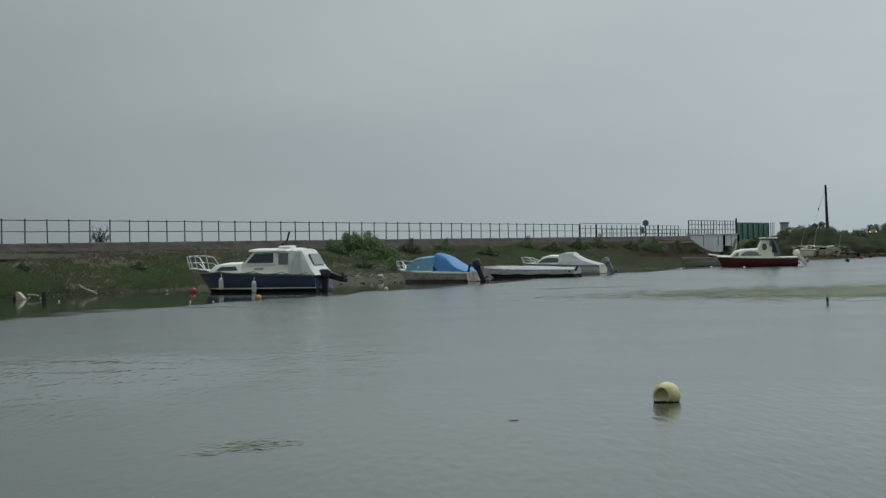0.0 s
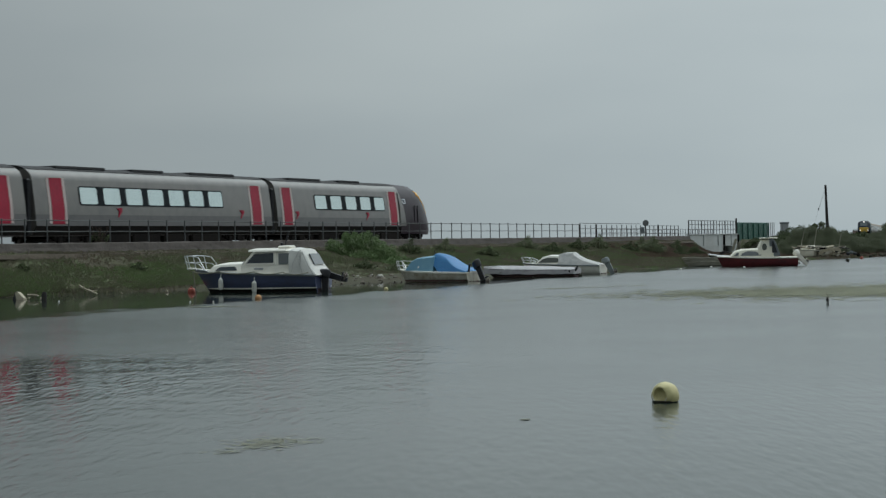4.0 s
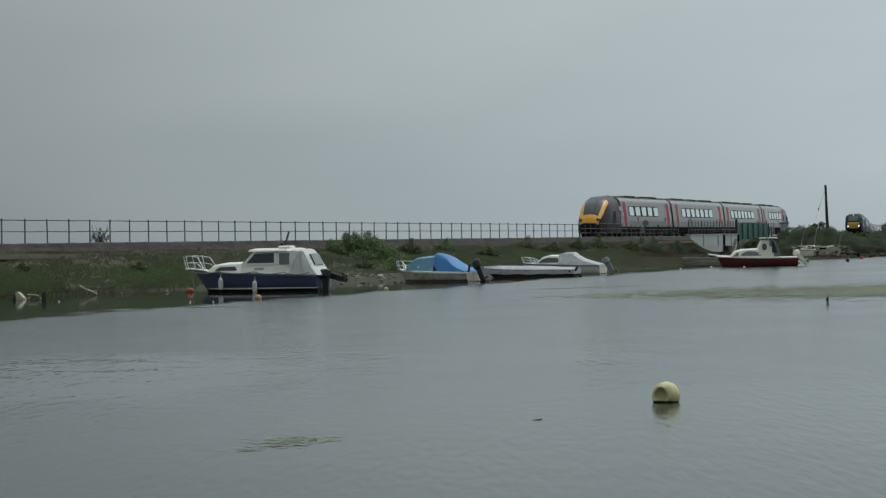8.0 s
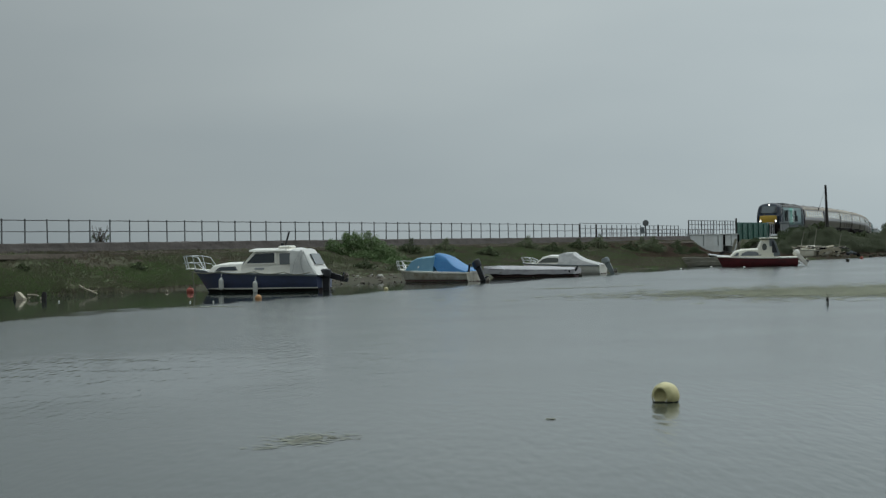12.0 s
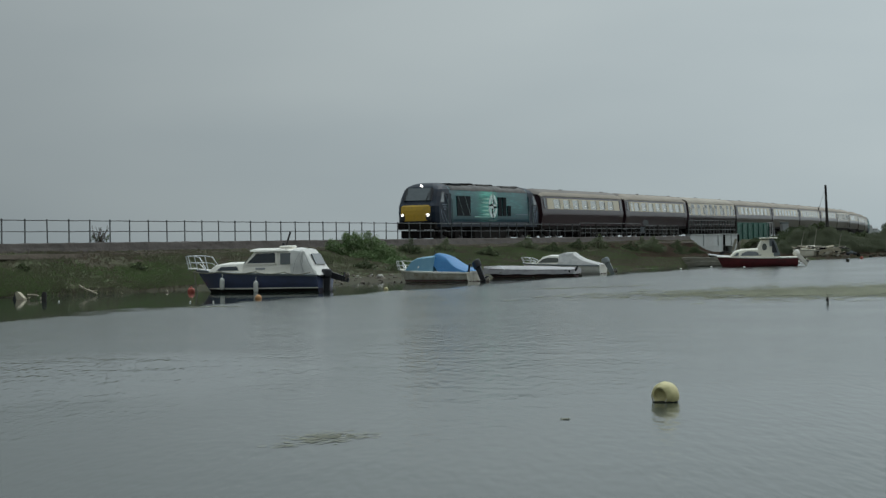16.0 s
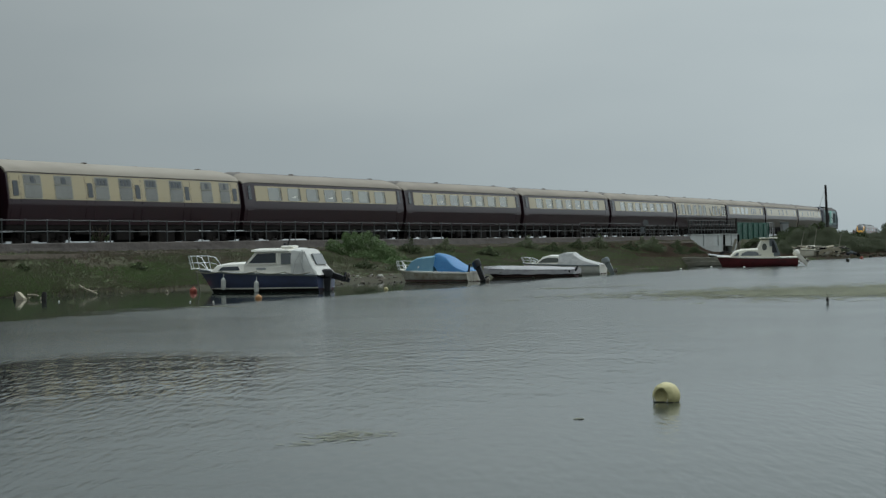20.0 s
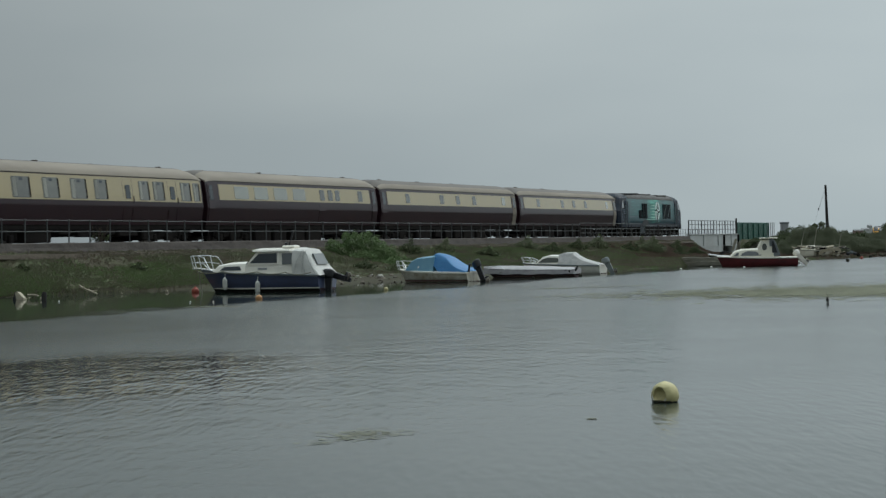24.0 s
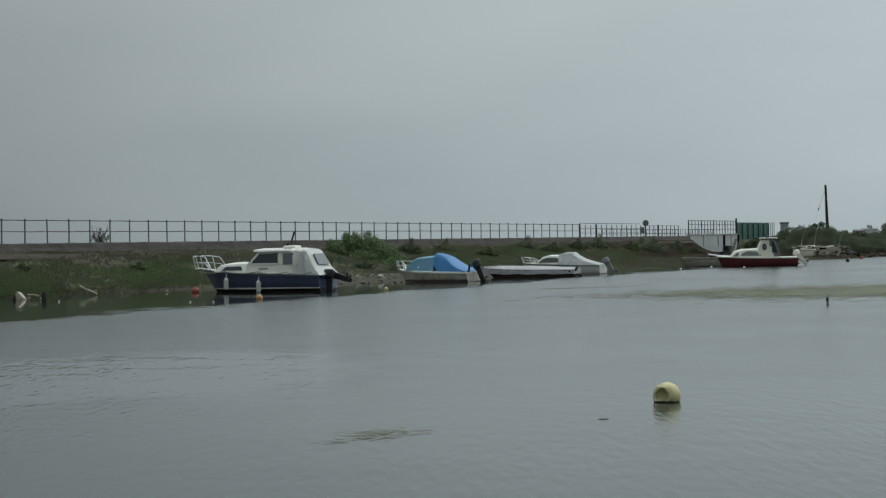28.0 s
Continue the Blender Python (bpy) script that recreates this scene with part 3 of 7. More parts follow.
# ---- the railway bank ----
def shore(s):
    """How far the water's edge lies from the near track."""
    return float(np.interp(s, (-60, -20, -7, -2, 3, 9, 18, 28, 40, 61, 75, 110, 170, 300, 420), (5.6, 5.6, 5.8, 6.6, 8.2, 12.4, 15.4, 17.4, 18.0, 19.8, 24.0, 40, 70, 90, 100)))


def toe(s):
    return float(np.interp(s, (-60, -7, 3, 12, 30, 60, 70, 80, 90, 98, 103, 116, 120, 420), (5.3, 5.5, 7.6, 9.4, 10.5, 9.0, 8.0, 6.6, 5.7, 5.4, 4.2, 4.2, 9, 16)))


def bank_z(s, d):
    """Height of the bank at arc length s and distance d towards the water."""
    top = WALL_TOP - RAIL + RAIL - 0.38 + grade(s)
    t, e = toe(s), shore(s)
    low = 0.22 + (0.25 if s > 120 else 0.0)
    if 97.0 < s < 116.0:
        top = max(0.25, top - (top - 0.25) * (s - 97.0) / 5.0)
    rough = noise.noise(Vector((s * 0.35, d * 0.6, 3.1))) * 0.16 + noise.noise(Vector((s * 1.3, d * 1.6, 8.0))) * 0.06
    if d <= t:
        k = (d - 3.75) / max(t - 3.75, 0.1)
        return top + (low - top) * (k ** 0.85 if k > 0 else 0) + rough * min(1, max(0, k * 4)) * (1 if k < 1 else 0.5)
    k = (d - t) / max(e - t, 0.1)
    return low * (1 - k) + rough * 0.45 * max(0, 1 - k) - 0.02 * k - max(0, k - 1) * 1.5


stations = list(np.arange(-300, -60, 6.0)) + list(np.arange(-60, 130, 0.75)) + list(np.arange(130, 842, 4.0))
bm = B()
rows = []
for s in stations:
    t, e = toe(s), shore(s)
    ds = [3.75 + (t - 3.75) * i / 9 for i in range(10)] + [t + (e - t) * i / 8 for i in range(1, 9)] + [e + (e - t) * 0.2, e + (e - t) * 0.2 + 2.5]
    row = []
    for i, d in enumerate(ds):
        x, y, h = line(s, d)
        z = bank_z(s, d) if i < 18 else (-0.12 if i == 18 else -1.1)
        row.append(bm.verts.new((x, y, z)))
    rows.append(row)
for a, b in zip(rows, rows[1:]):
    for i in range(len(a) - 1):
        f = bm.faces.new((a[i], a[i + 1], b[i + 1], b[i]))
        f.smooth = True
        f.material_index = 0 if i < 10 else 1
bank = part("grass_bank", bm, "turf")
bank.data.materials.append(M["mud"])
tagged(bank, "green and brown grassy bank down to a muddy water's edge", "bank", kind="structure")


def strip(name, profile, material, s0, s1, step, label, noise_z=0.0, bottom=None):
    """A long form of one section (d, z) that follows the line."""
    b2 = B()
    rings = []
    for s in np.arange(s0, s1 + step * 0.5, step):
        ring = []
        for i, (d, z) in enumerate(profile):
            x, y, h = line(s, d + noise_z * 0.8 * noise.noise(Vector((s * 0.9, i * 3.3, 1.0))))
            ring.append((x, y, z + grade(s) + noise_z * noise.noise(Vector((s * 1.7, i * 2.1, 5.0)))))
        rings.append(ring)
    ring_loft(b2, rings)
    return tagged(part(name, b2, material), label, name.replace("_", " "), kind="structure")


strip("track_bed", [(3.0, 0.2), (3.0, 1.42), (-6.2, 1.42), (-7.0, 1.2), (-11.0, -0.6), (3.0, -0.6)], "ballast", -300, 840, 3, "grey stone ballast bed under two railway tracks")
strip("lineside_wall", [(2.95, 1.3), (2.95, 1.88), (3.05, 1.905), (3.45, 1.90), (3.52, 1.87), (3.58, 1.72), (3.64, 1.60), (3.75, 1.42), (3.75, 1.2)], "wall", -300, 97, 0.5, "low brown-grey rubble wall along the railway bank", noise_z=0.035)

# low lip that runs along the foot of the wall
strip("wall_ledge", [(3.7, 1.30), (3.7, 1.50), (4.05, 1.47), (4.2, 1.30)], "earth", -300, 96, 0.8, "earthy ledge at the foot of the wall", noise_z=0.05)

for d0 in (0.0, -3.4):
    for g in (-0.7175, 0.7175):
        strip("rail", [(d0 + g - 0.035, RAIL - 0.15), (d0 + g - 0.035, RAIL), (d0 + g + 0.035, RAIL), (d0 + g + 0.035, RAIL - 0.15)], "steel", -300, 840, 4, "worn steel running rail")

# sleepers: the near ones each a piece, shared mesh
track = thing("railway_track", "concrete sleepers laid in stone ballast", "track", kind="structure")
bm = B()
box(bm, (0, 0, 0), (0.26, 2.5, 0.2), 0.03)
first = part("sleeper", bm, "sleeper", track)
x, y, h = line(-12.0)
first.matrix_basis = pose(x, y, RAIL - 0.26, 0, 0, 90 - math.degrees(h))
for d0 in (0.0, 3.4):
    for i in range(110):
        x, y, h = line(-11.35 + i * 0.65, -d0)
        share("sleeper", first, track, pose(x, y, RAIL - 0.26, 0, 0, 90 - math.degrees(h)))


# ---- the post-and-rail fence ----
fence = thing("railway_fence", "grey iron post-and-rail fence on the lineside wall", "fence")
bm = B()
tube(bm, [(0, 0, -0.15), (0, 0, 0.93)], 0.028, 8)
drum(bm, (0, 0, 0.93), (0, 0, 1), [(-0.05, 0.036), (0.0, 0.042), (0.03, 0.02)], 8)
post0 = part("post", bm, "rail_paint", fence)
FENCE_D = 3.0
post_at = lambda i: -2.58 + 1.5646 * i + 0.00088 * i * i
for i in range(-6, 45):
    s = post_at(i)
    x, y, h = line(s, FENCE_D)
    m = pose(x, y, WALL_TOP + grade(s), random.uniform(-0.6, 0.6), random.uniform(-0.6, 0.6), random.uniform(0, 90))
    if i == -6:
        post0.matrix_basis = m
    else:
        share("post", post0, fence, m)
for z in (0.90, 0.46):
    bm = B()
    tube(bm, [(*line(s, FENCE_D)[:2], WALL_TOP + grade(s) + z + 0.006 * math.sin(s * 2.3)) for s in [post_at(k / 2) for k in range(-12, 89)]], 0.022, 6)
    part("rail_bar", bm, "rail_paint", fence)

# second fence, closer posts, up to the bridge
fence2 = thing("approach_fence", "grey iron fence with close posts near the bridge", "fence")
bm = B()
box(bm, (0, 0, 0.44), (0.05, 0.05, 0.95), 0.01)
p0 = part("post", bm, "rail_paint", fence2)
bm = B()
box(bm, (0, 0, 0.46), (0.11, 0.11, 1.02), 0.02)
q0 = part("gate_post", bm, "dark_wood", fence2, "thick dark post")
first_p = first_q = True
for i in range(22):
    s = 68.0 + i * 1.3
    x, y, h = line(s, 3.0)
    m = pose(x, y, WALL_TOP - 0.02 + grade(s), 0, 0, 20)
    if i in (0, 3, 16):
        if first_q:
            q0.matrix_basis, first_q = m, False
        else:
            share("gate_post", q0, fence2, m)
    elif first_p:
        p0.matrix_basis, first_p = m, False
    else:
        share("post", p0, fence2, m)
for z, s0, s1 in ((1.0, 68, 84.5), (0.62, 68, 84.5), (0.30, 68, 84.5), (0.86, 84.9, 96.5), (0.55, 84.9, 96.5), (0.26, 84.9, 96.5)):
    bm = B()
    tube(bm, [(*line(s, 3.0)[:2], WALL_TOP + grade(s) + z) for s in np.arange(s0, s1, 1.3)], 0.02, 5)
    part("rail_bar", bm, "rail_paint", fence2)
# a second, farther row seen through it, on the other side of the line
fence3 = thing("far_side_fence", "thin grey fence on the seaward side of the line", "fence")
bm = B()
tube(bm, [(0, 0, -0.3), (0, 0, 0.95)], 0.022, 6)
r0 = part("post", bm, "rail_paint", fence3)
for i in range(40):
    s = 104.0 + i * 1.2
    x, y, h = line(s, -6.2)
    m = pose(x, y, 1.75 + grade(s))
    if i == 0:
        r0.matrix_basis = m
    else:
        share("post", r0, fence3, m)
for z in (0.92, 0.5):
    bm = B()
    tube(bm, [(*line(s, -6.2)[:2], 1.75 + grade(s) + z) for s in np.arange(104, 151, 1.2)], 0.02, 5)
    part("rail_bar", bm, "rail_paint", fence3)

# ---- the small bridge ----
bridge = thing("rail_bridge", "pale painted girder bridge with a grey parapet rail", "bridge")


def along(name, s0, s1, d0, d1, z0, z1, material, parent, label=""):
    bm = B()
    rings = []
    for k in range(7):
        s = s0 + (s1 - s0) * k / 6
        rings.append([(*line(s, d)[:2], z) for d, z in ((d0, z0), (d1, z0), (d1, z1), (d0, z1))])
    ring_loft(bm, rings)
    return part(name, bm, material, parent, label)


along("girder", 97.0, 115.5, 3.3, 3.6, 0.9, 1.86, "girder", bridge)
along("bottom_flange", 97.0, 115.5, 3.25, 3.65, 0.82, 0.9, "girder", bridge)
along("top_flange", 97.0, 115.5, 3.1, 3.68, 1.86, 1.92, "girder", bridge)
along("abutment", 97.6, 109.0, 3.32, 3.62, -0.5, 0.82, "girder", bridge, "pale concrete abutment")
along("pier", 112.5, 115.4, 3.3, 3.7, -0.5, 0.82, "girder", bridge)
for s in (101.5, 107.0, 112.4):
    along("stiffener", s, s + 0.12, 3.6, 3.7, 0.9, 1.86, "girder", bridge)
for s in (109.2, 115.3):
    along("bearing_post", s, s + 0.22, 3.6, 3.76, -0.3, 1.86, "under", bridge)
for i in range(17):
    s = 97.0 + i * 1.15
    x, y, h = line(s, 3.45)
    bm = B()
    tube(bm, [(x, y, 1.9), (x, y, 3.12)], 0.03 if i % 4 else 0.05, 6)
    part("parapet_post", bm, "rail_paint", bridge)
for z in (3.10, 2.75, 2.3):
    bm = B()
    tube(bm, [(*line(s, 3.45)[:2], z) for s in np.arange(97, 115.6, 1.15)], 0.025, 5)
    part("parapet_rail", bm, "rail_paint", bridge)

# ---- green palisade past the bridge ----
green = thing("green_palisade", "dark green metal palisade fence with posts", "fence")
bm = B()
plate(bm, [(-0.06, 0, 0), (0.06, 0, 0), (0.06, 0, 1.9), (0.0, 0, 1.98), (-0.06, 0, 1.9)], (0, 0.02, 0))
g0 = part("pale", bm, "green_mesh", green)
n_pale = 0
for i in range(114):
    s = 115.8 + i * 0.142
    x, y, h = line(s, 3.4)
    m = pose(x, y, 1.15 + grade(s), 0, 0, 90 - math.degrees(h))
    if i == 0:
        g0.matrix_basis = m
    else:
        share("pale", g0, green, m)
for i in range(7):
    s = 115.8 + i * 2.6
    x, y, h = line(s, 3.48)
    bm = B()
    box(bm, (x, y + 0.06, 2.0 + grade(s)), (0.12, 0.12, 2.1), 0.02)
    part("post", bm, "green_mesh", green)
bm = B()
x, y, h = line(115.4, 3.5)
tube(bm, [(x, y, 0.8), (x, y, 3.35)], 0.08, 8)
part("end_post", bm, "dark_wood", green, "tall black end post")

# ---- round lineside sign ----
sign = thing("round_sign", "round grey railway sign seen from behind, on a post", "sign", pose(*line(86.5, 2.6)[:2], 1.85))
bm = B()
drum(bm, (0, 0.02, 1.02), (0.2, -1, 0), [(0, 0.25), (0.015, 0.26), (0.03, 0.25)], 20)
part("disc", bm, "sign_dark", sign)
bm = B()
tube(bm, [(0, 0.05, -0.1), (0, 0.05, 1.1)], 0.04, 8)
part("post", bm, "dark_wood", sign)
bm = B()
box(bm, (-0.28, 0.02, 0.45), (0.36, 0.1, 0.5), 0.04)
part("equipment_box", bm, "grey_cover", sign)

# ---- boats: local x towards the bow, z from the waterline ----
def stations_of(length, beam, free_bow, free_mid, free_stern, deep=0.22, stern_w=0.86, rake=0.35, n=15):
    """Stations of a small-craft hull: (x at sheer, half beam, sheer height, x shift of the keel)."""
    out = []
    for i in range(n):
        u = i / (n - 1)
        w = beam / 2 * (stern_w + (1 - stern_w) * math.sin(min(u / 0.45, 1) * math.pi / 2)) if u < 0.45 else beam / 2 * max(1 - ((u - 0.45) / 0.55) ** 2.3, 0.015)
        sheer = free_stern + (free_mid - free_stern) * min(u / 0.5, 1) + (free_bow - free_mid) * max(0, (u - 0.4) / 0.6) ** 1.6
        out.append((-length / 2 + length * u, w, sheer, rake * max(0, (u - 0.55) / 0.45) ** 1.5, u))
    return out


def hull_ring(x, w, sheer, back, u, deep, top=None, inner=0.0, z_low=None):
    """Half-round ring of a hull from one sheer under the keel to the other."""
    keel = -deep * (1 - max(0, (u - 0.75) / 0.25) ** 2 * 0.8)
    prof = ((1.0, 1.0), (0.97, 0.6), (0.90, 0.25), (0.80, 0.0), (0.52, -0.55), (0.0, -1.0))
    pts = []
    for k, q in prof:
        z = sheer * q if q >= 0 else -keel * q
        f = 1 - max(0, q)
        pts.append((x - back * f, -max(w * k - inner, 0.004), max(z, z_low) if z_low is not None else z))
    return pts + [(px, -py, pz) for px, py, pz in pts[-2::-1]]


def make_hull(parent, st, deep, material, deck="white_paint", strake="white_paint", open_boat=False, boot=None, name="hull", water_line=0.05):
    """Hull, deck or thwarts, rubbing strake and bottom paint."""
    bm = B()
    if open_boat:
        rings = []
        for x, w, sh, bk, u in st:
            rings.append(hull_ring(x, w, sh, bk, u, deep) + hull_ring(x, w, sh, bk, u, deep, inner=0.05, z_low=0.06)[::-1])
        ring_loft(bm, rings)
    else:
        ring_loft(bm, [hull_ring(x, w, sh, bk, u, deep) for x, w, sh, bk, u in st])
    h = part(name, bm, material, parent, smooth=True)
    bm = B()
    for sgn in (-1, 1):
        ring_loft(bm, [[(x, sgn * (w + 0.03), sh - 0.045), (x, sgn * (w + 0.035), sh + 0.015), (x, sgn * (w - 0.03), sh + 0.035), (x, sgn * max(w - 0.06, -0.02), sh - 0.02)] for x, w, sh, bk, u in st])
    part("rubbing_strake", bm, strake, parent)
    if not open_boat:
        bm = B()
        ring_loft(bm, [[(x, -w * 0.97, sh), (x, -w * 0.5, sh + 0.05), (x, w * 0.5, sh + 0.05), (x, w * 0.97, sh), (x, 0, sh - 0.03)] for x, w, sh, bk, u in st])
        part("deck", bm, deck, parent, smooth=True)
    bm = B()
    ring_loft(bm, [[(px, py * 1.012, pz) for px, py, pz in hull_ring(x, w, water_line, bk * 1.0, u, deep * 1.02)] for x, w, sh, bk, u in [(a - 0.12 * max(0, (e - 0.6)) - d * 0.9, b * (0.80 if c else 1), c, 0.0, e) for a, b, c, d, e in st]])
    part("bottom_paint", bm, "bottom_paint", parent)
    if boot:
        bm = B()
        for sgn in (-1, 1):
            ring_loft(bm, [[(x - bk * 0.86, sgn * (w * 0.885 + q), z) for q, z in ((0.012, 0.03 if boot == "bottom_paint" else water_line + 0.01), (0.016, max(0.115, water_line + 0.05)), (-0.03, max(0.115, water_line + 0.05)), (-0.03, max(0.03, water_line - 0.02)))] for x, w, sh, bk, u in st])
        part("boot_stripe", bm, boot, parent)
    return h


def slab_side(parent, name, outline, y, material, t=0.02, lean=0.0, z_ref=0.0, both=False):
    """A window or panel on the sides of a cabin."""
    for sgn in ((1, -1) if both else (1,)):
        bm = B()
        plate(bm, [(x, sgn * (y + t - lean * (z - z_ref)), z) for x, z in outline], (0, -sgn * (t + 0.02), 0))
        part(name, bm, material, parent)


def cabin_block(parent, name, outline, w0, w1, material, z0, z1, both=True):
    """A cabin: side outline (x, z) in order, half width w0 at height z0 narrowing to w1 at z1, rounded along the roof edge."""
    bm = B()
    wid = lambda z: w0 + (w1 - w0) * (z - z0) / (z1 - z0)
    left = [(x, wid(z), z) for x, z in outline]
    mid_l = [(x, wid(z) * 0.86, z + (0.045 if z > z0 + 0.15 * (z1 - z0) else 0)) for x, z in outline]
    mid = [(x, 0, z + (0.08 if z > z0 + 0.15 * (z1 - z0) else 0)) for x, z in outline]
    mir = lambda r: [(x, -y, z) for x, y, z in r]
    ring_loft(bm, [left, mid_l, mid, mir(mid_l), mir(left)])
    return part(name, bm, material, parent, smooth=True)


def outboard(parent, x, z, cowl="black", leg="black", tilt=0.0, size=1.0, name="outboard_motor", y=0.0):
    """Outboard engine: cowl, leg and propeller plate; tilt swings the leg aft and up."""
    rot = Matrix.Translation((x, y, z)) @ pose(0, 0, 0, 0, tilt, 0) @ Matrix.Scale(size, 4)
    bm = B()
    rings = []
    for h, a, b in ((0.0, 0.12, 0.09), (0.04, 0.19, 0.13), (0.2, 0.21, 0.135), (0.30, 0.19, 0.12), (0.34, 0.12, 0.08)):
        rings.append([rot @ Vector((-0.18 + math.cos(k * math.tau / 12) * a, math.sin(k * math.tau / 12) * b, h)) for k in range(12)])
    ring_loft(bm, rings)
    o = part(name, bm, cowl, parent, smooth=True)
    bm = B()
    ring_loft(bm, [[rot @ Vector((-0.18 + px, py, h)) for px, py in ((-0.13 * f, -0.05), (0.1 * f, -0.06), (0.13 * f, 0), (0.1 * f, 0.06), (-0.13 * f, 0.05))] for h, f in ((0.02, 1.1), (-0.3, 1.0), (-0.55, 0.9), (-0.75, 0.7))])
    ring_loft(bm, [[rot @ Vector((px, py, h)) for px, py in ((-0.48, -0.1), (-0.05, -0.1), (-0.05, 0.1), (-0.48, 0.1))] for h in (-0.50, -0.48)])
    part("leg", bm, leg, o)
    bm = B()
    drum(bm, rot @ Vector((-0.4, 0, -0.62)), rot.to_3x3() @ Vector((-1, 0, 0)), [(-0.2, 0.05), (0, 0.06), (0.08, 0.03)], 10)
    for k in range(3):
        a = k * math.tau / 3
        box(bm, rot @ Vector((-0.38, math.cos(a) * 0.08, -0.62 + math.sin(a) * 0.08)), (0.03, 0.09, 0.09), 0.01)
    part("propeller", bm, "steel", o)
    return o


def pulpit(parent, pts, top, r=0.016, material="chrome"):
    """Bow rail: top bar over stanchions, both sides, and a mid bar."""
    bm = B()
    for sgn in (1, -1):
        tube(bm, [(x, sgn * y, z + h) for (x, y, z), h in zip(pts, top)], r, 6)
        tube(bm, [(x, sgn * y, z + h * 0.52) for (x, y, z), h in zip(pts, top)], r * 0.8, 6)
        for (x, y, z), h in list(zip(pts, top))[::2]:
            tube(bm, [(x - 0.12, sgn * y * 0.97, z), (x, sgn * y, z + h)], r, 6)
    (x, y, z), h = pts[0], top[0]
    tube(bm, [(x, y, z + h), (x + 0.06, 0, z + h), (x, -y, z + h)], r, 6)
    return part("bow_rail", bm, material, parent)


def fender(parent, x, y, z):
    bm = B()
    drum(bm, (x, y, z - 0.46), (0, 0, 1), [(0, 0.02), (0.03, 0.075), (0.1, 0.085), (0.36, 0.085), (0.42, 0.06), (0.46, 0.02)], 12)
    tube(bm, [(x, y, z), (x, y * 0.96, z + 0.14)], 0.012, 5)
    return part("fender", bm, "rubber", parent)


# navy cabin cruiser
cabin_boat = thing("cabin_cruiser", "navy-hulled cabin cruiser with white cabin and canvas cover afloat", "boat", pose(-6.72, 73.3, 0, 0, 0, 167))
st = stations_of(4.75, 1.95, 0.86, 0.68, 0.60, rake=0.55)
make_hull(cabin_boat, st, 0.25, "navy", strake="grey_cover", boot="white_paint", water_line=0.12)
bm = B()
for sgn in (-1, 1):
    rows_ = []
    for x, w, sh, bk, u in st:
        side_pts = [(x - bk * (1 - z / sh), sgn * (w * float(np.interp(z / sh, (0, 0.25, 0.6), (0.80, 0.90, 0.97))) + 0.010), z) for z in (-0.03, 0.04, 0.125)]
        rows_.append(side_pts + [(px, py - sgn * 0.04, pz) for px, py, pz in side_pts[::-1]])
    ring_loft(bm, rows_)
part("antifoul_band", bm, "under", cabin_boat, "dark grimy band along the waterline")
cabin_block(cabin_boat, "fore_cabin", [(1.62, 0.78), (1.42, 0.98), (1.1, 1.04), (0.2, 1.06), (0.2, 0.70)], 0.72, 0.55, "white_paint", 0.7, 1.1)
cabin_block(cabin_boat, "wheelhouse", [(0.34, 0.98), (-0.06, 1.49), (-1.52, 1.53), (-1.52, 0.62), (0.34, 0.64)], 0.80, 0.67, "white_paint", 0.62, 1.56)
bm = B()
ring_loft(bm, [[(x, y, z) for y, z in ((-0.75, 1.51), (-0.71, 1.57), (0, 1.63), (0.71, 1.57), (0.75, 1.51), (0, 1.53))] for x in (0.06, -0.3, -0.9, -1.30)])
part("cabin_roof", bm, "white_paint", cabin_boat, smooth=True)
lean = 0.13 / 0.94
slab_side(cabin_boat, "side_window", [(0.18, 1.08), (-0.12, 1.42), (-0.86, 1.45), (-0.88, 1.08)], 0.74, "glass", lean=lean, z_ref=1.08, both=True)
for pts_ in ([(0.24, 1.04), (-0.14, 1.46), (-0.18, 1.46), (0.18, 1.06)], [(-0.86, 1.04), (-0.84, 1.48), (-0.90, 1.48), (-0.92, 1.04)], [(0.24, 1.03), (0.2, 1.075), (-0.9, 1.075), (-0.9, 1.03)]):
    slab_side(cabin_boat, "window_frame", pts_, 0.755, "white_paint", lean=lean, z_ref=1.04, t=0.022)
slab_side(cabin_boat, "film_window", [(-1.04, 1.02), (-1.02, 1.43), (-1.42, 1.44), (-1.44, 1.02)], 0.748, "clear_film", lean=lean, z_ref=1.02, both=True)
slab_side(cabin_boat, "fore_window", [(1.34, 0.82), (1.18, 0.96), (0.62, 0.97), (0.52, 0.82)], 0.665, "glass", lean=0.4, z_ref=0.82, both=True)
slab_side(cabin_boat, "name_plate", [(-0.14, 0.84), (-0.14, 0.90), (-0.48, 0.90), (-0.48, 0.84)], 0.768, "sign_back", lean=lean, z_ref=0.84)
slab_side(cabin_boat, "door_post", [(-0.94, 0.98), (-0.94, 1.47), (-0.98, 1.47), (-0.98, 0.98)], 0.765, "black", lean=lean, z_ref=0.8, t=0.01)
bm = B()
plate(bm, [(0.37, -0.62, 1.05), (0.37, 0.62, 1.05), (0.0, 0.58, 1.46), (0.0, -0.58, 1.46)], (-0.05, 0, -0.02))
part("windscreen", bm, "glass", cabin_boat)
